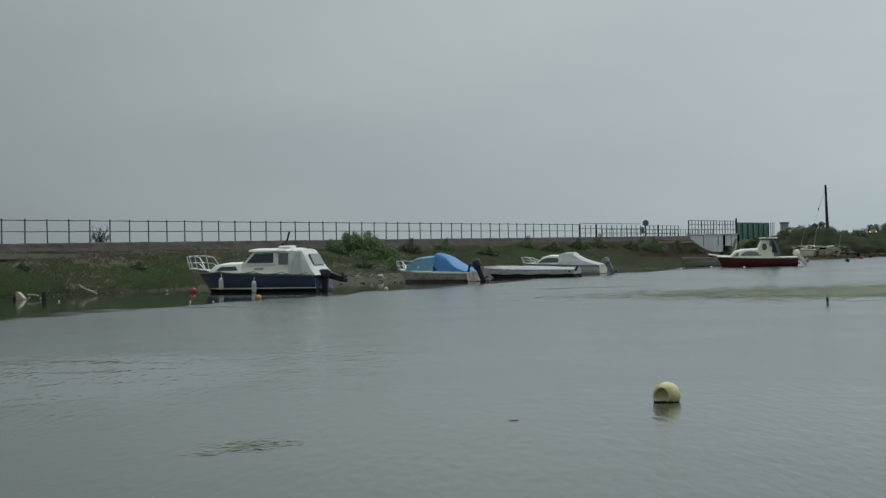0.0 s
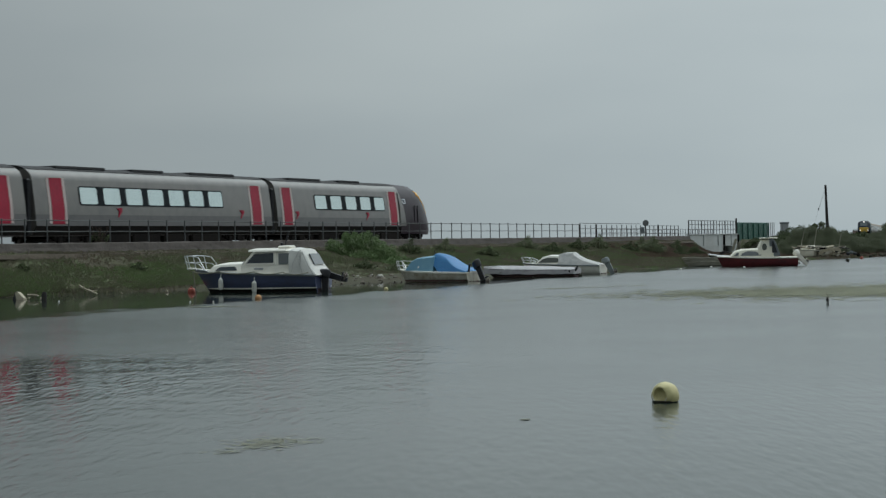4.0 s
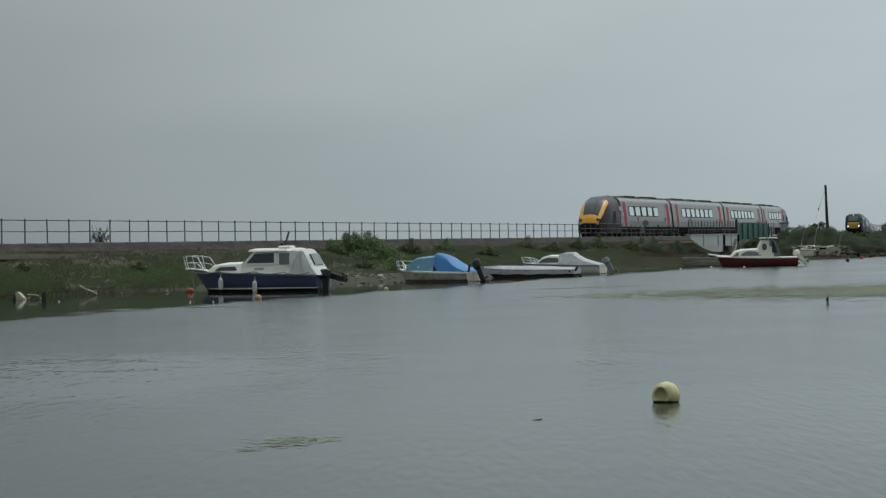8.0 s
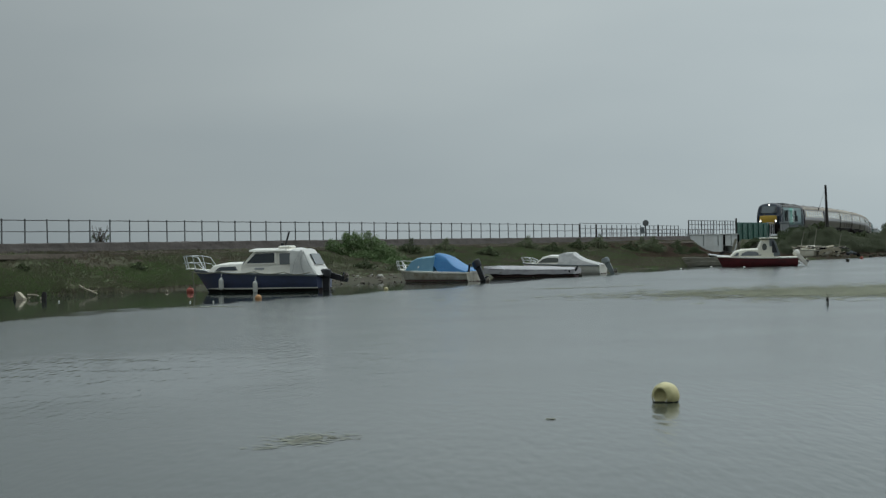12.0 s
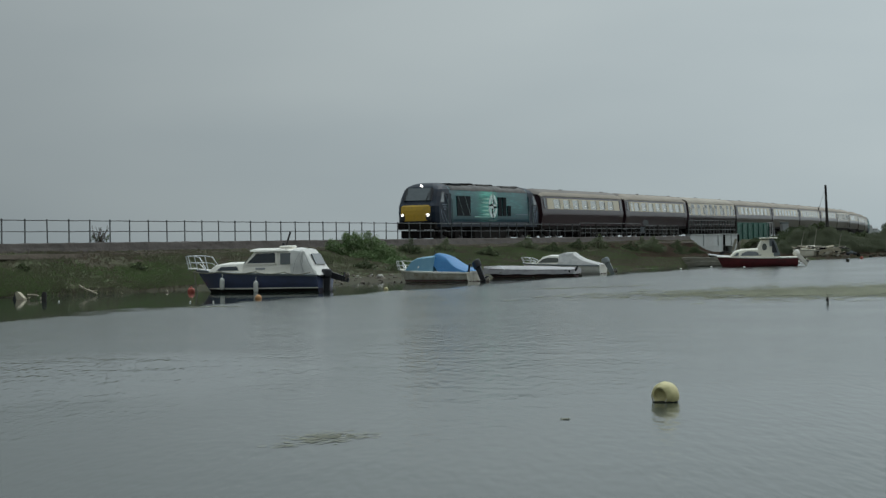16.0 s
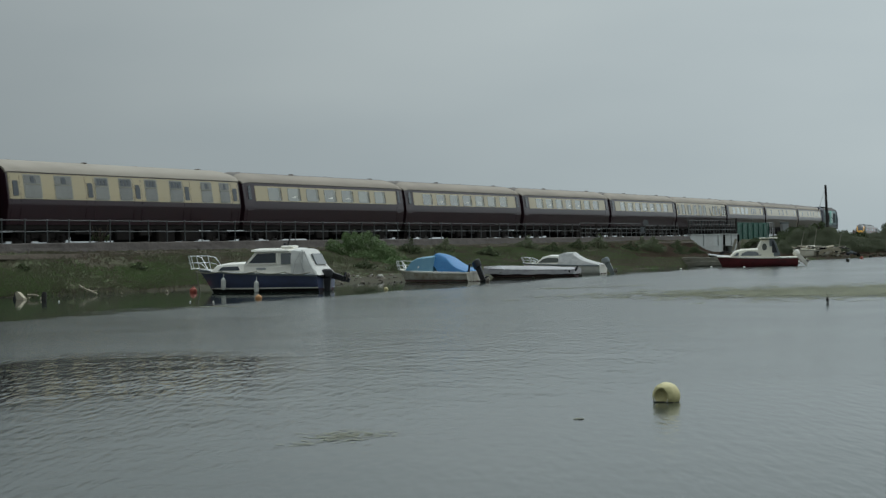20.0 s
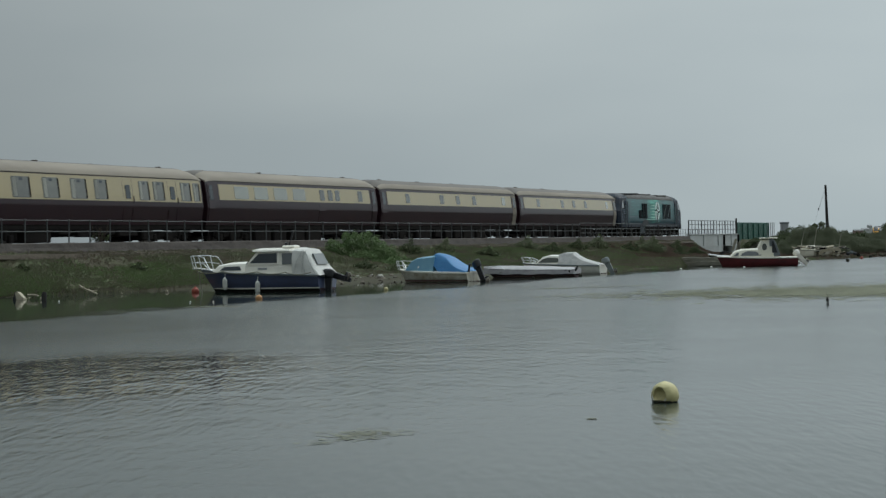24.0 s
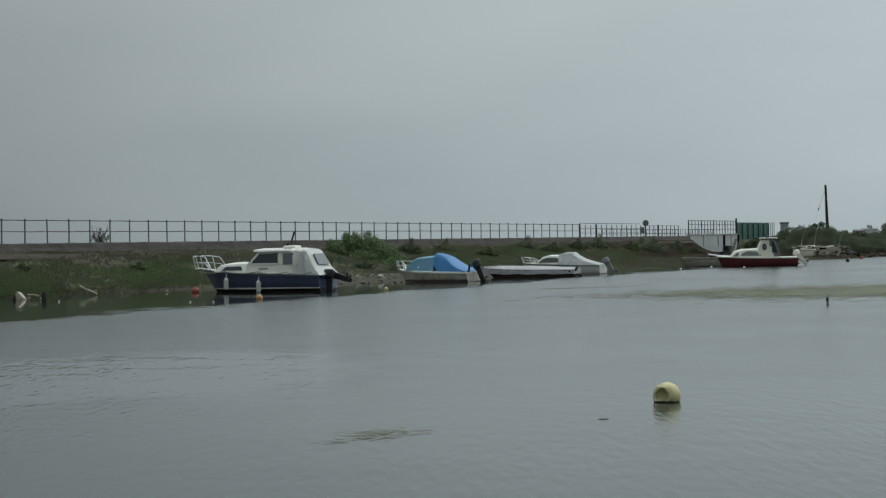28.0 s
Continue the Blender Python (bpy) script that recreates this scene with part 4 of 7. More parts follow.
# canvas cover with sags between its hoops
bm = B()
rings = []
for x, zt, w, sag in ((-1.40, 1.56, 0.82, 0.0), (-1.50, 1.60, 0.83, 0.02), (-1.62, 1.575, 0.81, 0.035), (-1.76, 1.56, 0.82, 0.02), (-1.86, 1.53, 0.83, 0.0), (-2.00, 1.33, 0.82, 0.03), (-2.17, 1.02, 0.83, 0.035), (-2.36, 0.72, 0.85, 0.01), (-2.44, 0.60, 0.85, 0.0)):
    half = [(x - 0.03, w, 0.60), (x - 0.02, w - sag, 0.60 + (zt - 0.6) * 0.4), (x, w * 0.93 - sag, 0.60 + (zt - 0.6) * 0.72), (x, w * 0.84, zt - 0.06 - sag * 0.5), (x, w * 0.7, zt), (x, w * 0.3, zt + 0.05 - sag)]
    rings.append(half + [(px, -py, pz) for px, py, pz in half[::-1]])
ring_loft(bm, rings)
part("canvas_cover", bm, "canvas", cabin_boat, smooth=True)
bm = B()
plate(bm, [(-2.20, -0.42, 0.98), (-2.20, 0.48, 0.98), (-2.01, 0.44, 1.38), (-2.01, -0.40, 1.38)], (-0.05, 0, 0.02))
part("stern_window", bm, "clear_film", cabin_boat)
for pts_ in ([(-1.50, 0.85, 0.62), (-1.60, 0.84, 1.1), (-1.80, 0.72, 1.55)], [(-1.84, 0.73, 1.53), (-1.80, 0.82, 1.1), (-1.95, 0.86, 0.62)], [(-1.87, 0.70, 1.50), (-2.12, 0.82, 0.98), (-2.33, 0.86, 0.62)]):
    bm = B()
    tube(bm, pts_, 0.011, 5)
    part("cover_piping", bm, "worn_canvas", cabin_boat)
bm = B()
box(bm, (-1.05, 0, 1.66), (0.46, 0.55, 0.11), 0.05)
part("roof_hatch", bm, "white_paint", cabin_boat)
bm = B()
box(bm, (-0.92, 0.1, 1.76), (0.10, 0.10, 0.14), 0.03)
part("roof_lamp", bm, "black", cabin_boat)
bm = B()
tube(bm, [(-0.98, 0.0, 1.7), (-1.05, 0.0, 1.94)], 0.022, 6)
tube(bm, [(-1.04, 0.0, 1.90), (-1.14, 0.0, 2.24)], 0.035, 6)
part("aerial_mast", bm, "black", cabin_boat)
pulpit(cabin_boat, [(2.72, 0.10, 0.86), (2.55, 0.30, 0.86), (2.25, 0.46, 0.84), (2.0, 0.56, 0.82), (1.72, 0.64, 0.80)], (0.50, 0.53, 0.54, 0.50, 0.04), 0.017)
bm = B()
box(bm, (2.52, 0, 0.90), (0.3, 0.22, 0.06), 0.03)
part("bow_roller", bm, "white_paint", cabin_boat)
fender(cabin_boat, 1.02, 0.95, 0.56)
fender(cabin_boat, -0.25, 1.05, 0.44)
for x0, x1 in ((2.2, 1.02), (1.02, -0.25), (-0.25, -1.3), (-1.3, -2.2)):
    bm = B()
    tube(bm, [(x0 + (x1 - x0) * k / 6, 0.55 + 0.45 * min(1, (2.6 - (x0 + (x1 - x0) * k / 6)) / 1.5), 0.80 - 0.05 * (2.2 - x0) / 2 - 0.07 * math.sin(k / 6 * math.pi)) for k in range(7)], 0.018, 5)
    part("grab_rope", bm, "rope", cabin_boat)
outboard(cabin_boat, -2.34, 0.50, "black", "black", 0, 0.95, y=0.25)
outboard(cabin_boat, -2.50, 0.42, "black", "black", 72, 0.85, "spare_outboard", y=-0.2)
cabin_boat.scale = (1.05, 1.05, 0.96)
bm = B()
tube(bm, [(2.45, 0.02, 0.74), (2.38, 0.06, 0.3), (2.3, 0.10, -0.05)], 0.02, 5)
part("mooring_chain", bm, "rope", cabin_boat)

# covered blue boat
tarp_boat = thing("covered_boat", "small white boat with light blue cabin under a blue tarpaulin", "boat", pose(-0.27, 82.6, 0, 0, 0, 149))
st = stations_of(4.3, 1.75, 0.52, 0.42, 0.38, rake=0.35)
make_hull(tarp_boat, st, 0.18, "stained_white", strake="white_paint", boot="bottom_paint")
cabin_block(tarp_boat, "cabin", [(1.42, 0.50), (1.12, 0.84), (0.80, 0.97), (-0.20, 1.04), (-0.20, 0.42)], 0.70, 0.52, "blue_paint", 0.42, 1.05)
cabin_block(tarp_boat, "tarpaulin", [(0.0, 1.03), (-0.14, 1.13), (-0.42, 1.10), (-0.78, 0.98), (-1.15, 0.76), (-1.5, 0.58), (-2.1, 0.44), (-2.1, 0.38), (-0.55, 0.42), (-0.30, 0.62), (0.05, 0.86)], 0.78, 0.40, "tarp", 0.40, 1.10)
slab_side(tarp_boat, "porthole", [(0.70, 0.60), (0.70, 0.68), (0.62, 0.68), (0.62, 0.60)], 0.63, "white_paint", lean=0.3, z_ref=0.6)
pulpit(tarp_boat, [(2.3, 0.08, 0.52), (2.1, 0.25, 0.52), (1.75, 0.42, 0.52), (1.35, 0.55, 0.50)], (0.36, 0.38, 0.36, 0.04))
outboard(tarp_boat, -2.18, 0.46, "black", "black", 28, 1.1)
bm = B()
tube(bm, [(-2.1, 0.5, 0.35), (-2.22, 0.55, 0.75)], 0.05, 6)
part("stern_post", bm, "black", tarp_boat)
bm = B()
tube(bm, [(0.0, 0, 1.08), (0.1, 0.05, 1.3)], 0.02, 5)
part("ridge_stick", bm, "black", tarp_boat)

tarp_boat.scale = (0.85, 0.9, 1.0)

# covered skiff
skiff = thing("covered_skiff", "long low skiff under a pale sheet, dark red along the waterline", "boat", pose(3.92, 89.0, 0, 0, 0, 163))
st = stations_of(4.5, 1.55, 0.48, 0.38, 0.36, rake=0.5, stern_w=0.92)
make_hull(skiff, st, 0.15, "dark_maroon", open_boat=True, strake="sheet", boot="bottom_paint")
bm = B()
rings = []
for i, (x, w, sh, bk, u) in enumerate(st):
    peak = sh + 0.10 + 0.10 * math.sin(u * 3.0) + 0.012 * math.sin(i * 2.1)
    half = [(x, w + 0.05, sh * 0.42 + 0.02 * math.sin(i * 1.7)), (x, w + 0.045, sh * 0.8), (x, w + 0.01, sh + 0.03), (x, w * 0.5, peak - 0.03), (x, 0.004, peak)]
    rings.append(half + [(px, -py, pz) for px, py, pz in half[::-1]])
ring_loft(bm, rings)
part("cover_sheet", bm, "sheet", skiff, "pale lavender-grey cover sheet", smooth=True)
for x in (-1.2, 0.1, 1.2):
    bm = B()
    box(bm, (x, 0, 0.28), (0.26, 1.2, 0.04), 0.01)
    part("thwart", bm, "wood", skiff)
for sgn in (1, -1):
    bm = B()
    tube(bm, [(1.95, sgn * 0.33, 0.45), (1.75, sgn * 0.45, 0.60), (1.2, sgn * 0.62, 0.58), (1.05, sgn * 0.68, 0.4)], 0.014, 5)
    part("hand_rail", bm, "chrome", skiff)
for x in (-2.0, -1.82):
    slab_side(skiff, "registration_bar", [(x, 0.20), (x, 0.34), (x - 0.09, 0.34), (x - 0.09, 0.20)], 0.74, "black", t=0.03)
bm = B()
tube(bm, [(-2.26, 0.5, 0.3), (-2.4, 0.52, 0.56)], 0.05, 6)
part("stern_cleat", bm, "black", skiff)

skiff.scale = (0.97, 1, 0.88)

# white cabin boat
white_boat = thing("white_cabin_boat", "white cabin boat with a canvas cover and covered outboard", "boat", pose(5.75, 95.0, 0, 0, 0, 160))
st = stations_of(4.35, 1.8, 0.72, 0.60, 0.52, rake=0.45)
make_hull(white_boat, st, 0.2, "white_paint", strake="grey_cover")
cabin_block(white_boat, "cabin", [(1.32, 0.66), (0.92, 1.05), (0.55, 1.16), (-0.1, 1.12), (-0.1, 0.58)], 0.68, 0.52, "white_paint", 0.6, 1.16)
slab_side(white_boat, "cabin_window", [(1.14, 0.75), (0.92, 0.96), (0.62, 1.05), (0.16, 1.04), (-0.05, 0.92), (-0.08, 0.75)], 0.63, "hazy_glass", lean=0.29, z_ref=0.78, both=True)
cabin_block(white_boat, "canvas_cover", [(0.05, 1.20), (-0.25, 1.30), (-0.68, 1.30), (-0.82, 1.12), (-1.2, 0.86), (-1.6, 0.71), (-2.05, 0.60), (-2.05, 0.54), (0.05, 0.60)], 0.80, 0.45, "worn_canvas", 0.55, 1.30)
pulpit(white_boat, [(2.2, 0.08, 0.72), (2.0, 0.25, 0.72), (1.7, 0.4, 0.70), (1.25, 0.55, 0.68)], (0.36, 0.38, 0.34, 0.04))
outboard(white_boat, -2.2, 0.58, "motor_grey", "motor_grey", 24, 1.05)
bm = B()
plate(bm, [(-2.14, 0.4, 0.05), (-2.14, 0.75, 0.05), (-2.14, 0.75, 0.5), (-2.14, 0.4, 0.5)], (-0.03, 0, 0))
part("transom_plate", bm, "canvas", white_boat)

white_boat.scale = (0.93, 0.9, 0.77)

# red cabin boat
red_boat = thing("red_cabin_boat", "red-hulled boat with cream cabin and tall wheelhouse", "boat", pose(17.03, 107.2, 0, 0, 0, 176))
st = stations_of(4.75, 1.85, 0.62, 0.52, 0.50, rake=0.35)
make_hull(red_boat, st, 0.2, "red_paint", strake="white_paint", deck="cream_paint")
cabin_block(red_boat, "fore_cabin", [(1.62, 0.56), (1.30, 0.86), (0.9, 0.96), (-0.3, 1.0), (-0.3, 0.52)], 0.72, 0.55, "cream_paint", 0.52, 1.0)
slab_side(red_boat, "fore_window", [(1.02, 0.64), (0.88, 0.80), (0.6, 0.90), (0.1, 0.88), (-0.20, 0.72), (-0.22, 0.64)], 0.675, "clear_film", lean=0.32, z_ref=0.64, both=True)
slab_side(red_boat, "quarter_window", [(1.42, 0.64), (1.22, 0.82), (1.10, 0.82), (1.14, 0.64)], 0.675, "clear_film", lean=0.32, z_ref=0.64, both=True)
cabin_block(red_boat, "wheelhouse", [(-0.05, 0.98), (-0.28, 1.46), (-0.95, 1.55), (-0.95, 0.5), (-0.05, 0.5)], 0.70, 0.58, "cream_paint", 0.5, 1.56)
bm = B()
box(bm, (-0.72, 0, 1.64), (1.0, 1.3, 0.07), 0.04)
part("wheelhouse_roof", bm, "cream_paint", red_boat)
slab_side(red_boat, "oval_window", [(-0.42 + 0.15 * math.cos(k * math.tau / 12), 1.14 + 0.2 * math.sin(k * math.tau / 12)) for k in range(12)], 0.64, "hazy_glass", lean=0.11, z_ref=0.94, both=True)
cabin_block(red_boat, "canvas_back", [(-0.72, 1.56), (-0.98, 1.58), (-1.12, 1.3), (-1.36, 0.62), (-0.72, 0.60)], 0.66, 0.60, "grey_cover", 0.6, 1.56)
slab_side(red_boat, "cover_window", [(-0.86, 0.80), (-0.86, 1.45), (-0.96, 1.45), (-1.18, 0.80)], 0.66, "black", lean=0.06, z_ref=0.8, t=0.02)
outboard(red_boat, -2.35, 0.50, "white_paint", "white_paint", 42, 1.0)
bm = B()
drum(bm, (-2.42, 0.5, 0.20), (0, 0, 1), [(-0.1, 0.05), (-0.05, 0.1), (0.05, 0.1), (0.1, 0.05)], 10)
part("stern_float", bm, "rubber", red_boat)


red_boat.scale = (0.905, 1, 0.93)


# small open boats drawn up on the shore
def make_dinghy(label, m, length, beam, free, material, inside="wood", name="dinghy"):
    d = thing(name, label, "boat", m)
    st2 = stations_of(length, beam, free * 1.35, free, free, rake=0.3, n=9)
    make_hull(d, st2, 0.12, material, open_boat=True, strake=inside)
    for x in (-length * 0.2, length * 0.15):
        bm2 = B()
        box(bm2, (x, 0, free * 0.75), (0.2, beam * 0.8, 0.03), 0.005)
        part("thwart", bm2, "wood", d)
    if material == "old_planks":
        for k in (0.45, 0.80):
            bm2 = B()
            tube(bm2, [(x - bk * (1 - k), 0.02 + w * (0.88 + 0.11 * k), sh * k) for x, w, sh, bk, u in st2], 0.018, 5)
            part("plank_lap", bm2, "pale_wood", d)
    return d


make_dinghy("weathered pale wooden dinghy drawn up on the mud", pose(14.72, 112.0, -0.06, 15, 0, 172), 2.3, 1.1, 0.42, "old_planks", "pale_wood")
make_dinghy("small dark dinghy behind the red boat", pose(16.3, 112.5, 0.12, 0, 0, 160), 2.4, 1.2, 0.4, "black", "chrome")
shore_boats = (
    (23.75, 136.5, 0.30, 12, 172, 2.3, 1.1, 0.62, "cream_paint", "cream-painted dinghy lying among boats on the shore"),
    (24.9, 137.0, 0.25, -20, 20, 2.1, 1.0, 0.55, "pale_wood", "weathered wooden dinghy heeled on the shore"),
    (26.3, 137.6, 0.25, 26, 168, 2.3, 1.1, 0.60, "stained_white", "dirty white dinghy heeled over on the shore"),
    (27.5, 137.6, 0.20, -30, 12, 1.9, 0.9, 0.50, "cream_paint", "pale dinghy tipped on its side on the shore"),
    (25.4, 139.5, 0.55, 14, 195, 2.6, 1.2, 0.60, "stained_white", "old white dinghy behind the other shore boats"),
    (27.9, 140.0, 0.40, 30, 160, 2.2, 1.0, 0.55, "pale_wood", "bleached dinghy on the far side of the pile"),
)
for x, y, z, roll, yaw, ln, bw_, fr, mt, lab in shore_boats:
    make_dinghy(lab, pose(26.25 + (x - 25.9) * 0.62, y, z - 0.14, roll, 0, yaw), ln * 0.62, bw_ * 0.75, fr * 0.62, mt, "pale_wood")
# low cabins, covers and boards among the drawn-up boats
old_cabin = thing("old_cabin_boat", "derelict cream cabin boat with broken windows on the shore", "boat", pose(25.75, 138.2, 0.24, 8, 0, 164))
old_cabin.scale = (0.46, 0.6, 0.60)
make_hull(old_cabin, stations_of(3.2, 1.4, 0.7, 0.55, 0.5, rake=0.4, n=9), 0.15, "pale_wood", deck="pale_wood", strake="cream_paint")
cabin_block(old_cabin, "cabin", [(0.95, 0.6), (0.55, 1.0), (-0.6, 1.08), (-0.75, 0.5)], 0.5, 0.42, "cream_paint", 0.5, 1.05)
slab_side(old_cabin, "cabin_window", [(0.6, 0.68), (0.42, 0.92), (0.0, 0.95), (0.0, 0.68)], 0.49, "black", lean=0.15, z_ref=0.68, both=True)
slab_side(old_cabin, "cabin_window", [(-0.12, 0.68), (-0.12, 0.95), (-0.55, 0.97), (-0.6, 0.68)], 0.49, "black", lean=0.15, z_ref=0.68, both=True)
rnd = random.Random(88)
for i in range(60):
    x = rnd.uniform(24.7, 27.9)
    bd = thing("loose_plank", "loose weathered plank lying over the drawn-up boats", "plank", pose(x, 136.6 + rnd.uniform(0, 2.5), 0.28 + rnd.uniform(0, 0.55), rnd.uniform(-30, 30), rnd.uniform(-22, 22), rnd.uniform(-40, 40)))
    bm = B()
    box(bm, (0, 0, 0), (rnd.uniform(0.3, 1.1), rnd.uniform(0.1, 0.26), 0.05), 0.01)
    part("board", bm, ("pale_wood", "dark_wood", "bleached", "wood", "under", "bleached")[i % 6], bd)
for x, z, mt, lab in ((23.2, 0.5, "black", "dark tyre-like fender hung on the shore boats"), (26.9, 0.62, "black", "dark tyre-like fender among the shore boats"), (28.6, 0.5, "grey_cover", "grey bundle among the shore boats"), (28.2, 0.42, "black", "dark tyre leaning at the end of the pile"), (29.0, 0.40, "black", "dark tyre leaning at the end of the pile"), (29.4, 0.34, "under", "dark bundle at the end of the pile"), (25.4, 0.58, "black", "dark hollow bundle in the pile")):
    fb = thing("shore_bundle", lab, "bundle", pose(25.0 + (x - 23.2) * 0.6, 136.4, z - 0.1))
    bm = B()
    drum(bm, (0, 0, 0), (0.2, -1, 0.1), [(-0.10, 0.06), (-0.05, 0.13), (0.06, 0.12), (0.10, 0.05)], 12)
    part("body", bm, mt, fb)
for x, y, z, yaw, ln, mt, lab in ((26.75, 136.3, 0.42, 172, 1.5, "bleached", "long pale broken hull side lying in the pile"), (25.05, 136.5, 0.45, 20, 0.8, "cream_paint", "curved pale piece of a broken cabin")):
    hs_ = thing("broken_hull", lab, "wreckage", pose(x, y, z, 0, 7, yaw))
    bm = B()
    ring_loft(bm, [[(ln * (k / 8 - 0.5), 0.12 * math.sin(k / 8 * math.pi) + o, 0.22 * math.sin(k / 8 * math.pi) ** 0.6 + q) for o, q in ((0, 0.10), (0.05, 0.10), (0.05, -0.12), (0, -0.12))] for k in range(9)])
    part("shell", bm, mt, hs_)
for x, y, z, dx, hgt in ((25.0, 138.6, 0.3, 0.40, 1.6), (26.1, 139.2, 0.3, 0.30, 1.8), (28.0, 140.0, 0.4, 0.3, 1.3)):
    ml = thing("leaning_mast", "thin leaning wooden mast on the shore", "mast", pose(x, y, z))
    bm = B()
    tube(bm, [(0, 0, 0), (dx, 0, hgt)], 0.026, 6, 0.014)
    part("spar", bm, "pale_wood", ml)


# ---- floats ----
def ball(name, label, x, y, r, material, sink=0.35, ring=True, cat="buoy"):
    t = thing(name, label, cat, pose(x, y, 0))
    bm2 = B()
    c = r * (1 - 2 * sink)
    drum(bm2, (0, 0, c), (0, 0, 1), [(-r * math.cos(a), r * math.sin(a)) for a in np.linspace(0.12, math.pi - 0.12, 10)], 16)
    part("float", bm2, material, t, smooth=True)
    if ring:
        bm2 = B()
        drum(bm2, (0, 0, c + r * 0.98), (0, 0, 1), [(-0.02, r * 0.25), (r * 0.15, r * 0.2), (r * 0.3, r * 0.1)], 8)
        part("eye", bm2, material, t)
    return t


red_buoy = ball("red_buoy", "round red mooring buoy beside the cabin cruiser", -9.42, 73.9, 0.14, "buoy_red")
orange_buoy = ball("orange_buoy", "small orange float on the water", -5.76, 61.2, 0.11, "buoy_orange", ring=False)
white_buoy = ball("white_float", "small pale yellow float on the water", -2.04, 69.7, 0.08, "buoy_yellow", 0.3, False)
for x, y, r, mt in ((-7.58, 58.9, 0.03, "rubber"), (-6.90, 59.0, 0.03, "rubber"), (-12.2, 62.5, 0.03, "rubber"), (12.1, 100.5, 0.06, "rubber"), (14.2, 104.5, 0.08, "rubber"), (15.8, 103.6, 0.06, "rubber"), (6.1, 88.0, 0.08, "slime"), (3.9, 85.5, 0.06, "slime"), (24.5, 119.5, 0.12, "slime"), (29.8, 137.5, 0.13, "slime"), (33.0, 147.5, 0.15, "slime"), (27.8, 131.0, 0.12, "buoy_red")):
    ball("small_float", {"rubber": "little white float on the water", "slime": "dark weedy float on the water", "buoy_red": "small faded red float near the shore", }[mt], x, y, r, mt, 0.3, False)

# the near buoy: a battered yellow float lying on its side, with a hollow rim and a weedy waterline
buoy = thing("mooring_buoy", "battered pale yellow mooring buoy with a hollow rim", "buoy", pose(2.215, 19.86, 0))
BUOY_MID, BUOY_WAY = (0.0, 0.0, 0.062), (-0.62, -0.76, 0.02)
bm = B()
drum(bm, BUOY_MID, BUOY_WAY, [(-0.139, 0.012), (-0.128, 0.055), (-0.098, 0.100), (-0.05, 0.132), (0.0, 0.141), (0.045, 0.134), (0.080, 0.116), (0.105, 0.090), (0.106, 0.080), (0.096, 0.072), (0.072, 0.062), (0.055, 0.036), (0.05, 0.004)], 32)
for v_ in bm.verts:
    v_.co += v_.co.normalized() * 0.007 * noise.noise(v_.co * 16)
part("float", bm, "buoy_yellow", buoy, smooth=True)
# the lip stands out along the lower part of the hollow
bm = B()
a_, ring = Vector(BUOY_WAY).normalized(), []
side = a_.cross(Vector((0, 0, 1))).normalized()
up_ = side.cross(a_)
for k in range(25):
    w_ = -2.9 + 3.0 * k / 24
    d_ = side * math.cos(w_) + up_ * math.sin(w_)
    q_r = 0.012 * math.sin(math.pi * (k + 1.5) / 27)
    ring.append([Vector(BUOY_MID) + a_ * (0.106 + q_r * math.sin(q)) + d_ * (0.085 + q_r * math.cos(q)) for q in (0, 1.05, 2.1, 3.14, 4.2, 5.25)])
ring_loft(bm, ring)
part("rim", bm, "rubber", buoy, "paler rounded rim", smooth=True)
bm = B()
drum(bm, (-0.004, -0.005, 0.0), (0, 0, 1), [(-0.05, 0.09), (-0.01, 0.120), (0.006, 0.131), (0.014, 0.126)], 28)
part("weed_line", bm, "slime", buoy, "dark slimy waterline")

# thin marker stick in the water
stick = thing("marker_stick", "thin weedy stick standing in shallow water", "stick", pose(9.06, 46.6, 0))
bm = B()
tube(bm, [(0, 0, -0.5), (0.01, 0, 0.02), (0.0, 0.0, 0.12), (-0.01, 0, 0.20)], 0.018, 6, 0.012)
tube(bm, [(0, 0, 0.07), (0.0, 0, 0.14)], 0.034, 6)
tube(bm, [(0, 0, -0.05), (0.0, 0, 0.03)], 0.030, 6)
part("shaft", bm, "dark_wood", stick)
bm = B()
tube(bm, [(-0.01, 0, 0.20), (-0.015, 0, 0.27)], 0.008, 5)
part("tip", bm, "rope", stick, "thin pale cane tip")

# ---- plants ----
def leaves(bm, centre, radii, count, size, rnd, shell=0.55, lean=0.3):
    """Many small leaf blades in an uneven clump."""
    cx, cy, cz = centre
    for _ in range(count):
        while True:
            d = Vector((rnd.uniform(-1, 1), rnd.uniform(-1, 1), rnd.uniform(-0.75, 1)))
            if 0.05 < d.length <= 1:
                break
        d = d.normalized() * (shell + (1 - shell) * rnd.random())
        lump = 0.78 + 0.45 * noise.noise(Vector((d.x * 2.2 + cx, d.y * 2.2 + cy, d.z * 2.2)))
        p = Vector((cx + d.x * radii[0] * lump, cy + d.y * radii[1] * lump, cz + d.z * radii[2] * lump))
        s = size * rnd.uniform(0.6, 1.4)
        a = Vector((rnd.uniform(-1, 1), rnd.uniform(-1, 1), rnd.uniform(-0.4, 0.9))).normalized()
        b = a.orthogonal().normalized()
        b = Matrix.Rotation(rnd.uniform(0, 6.28), 3, a) @ b
        v = [bm.verts.new(q) for q in (p - a * s * 0.5, p + b * s * 0.28, p + a * s * 0.6, p - b * s * 0.28)]
        bm.faces.new(v)


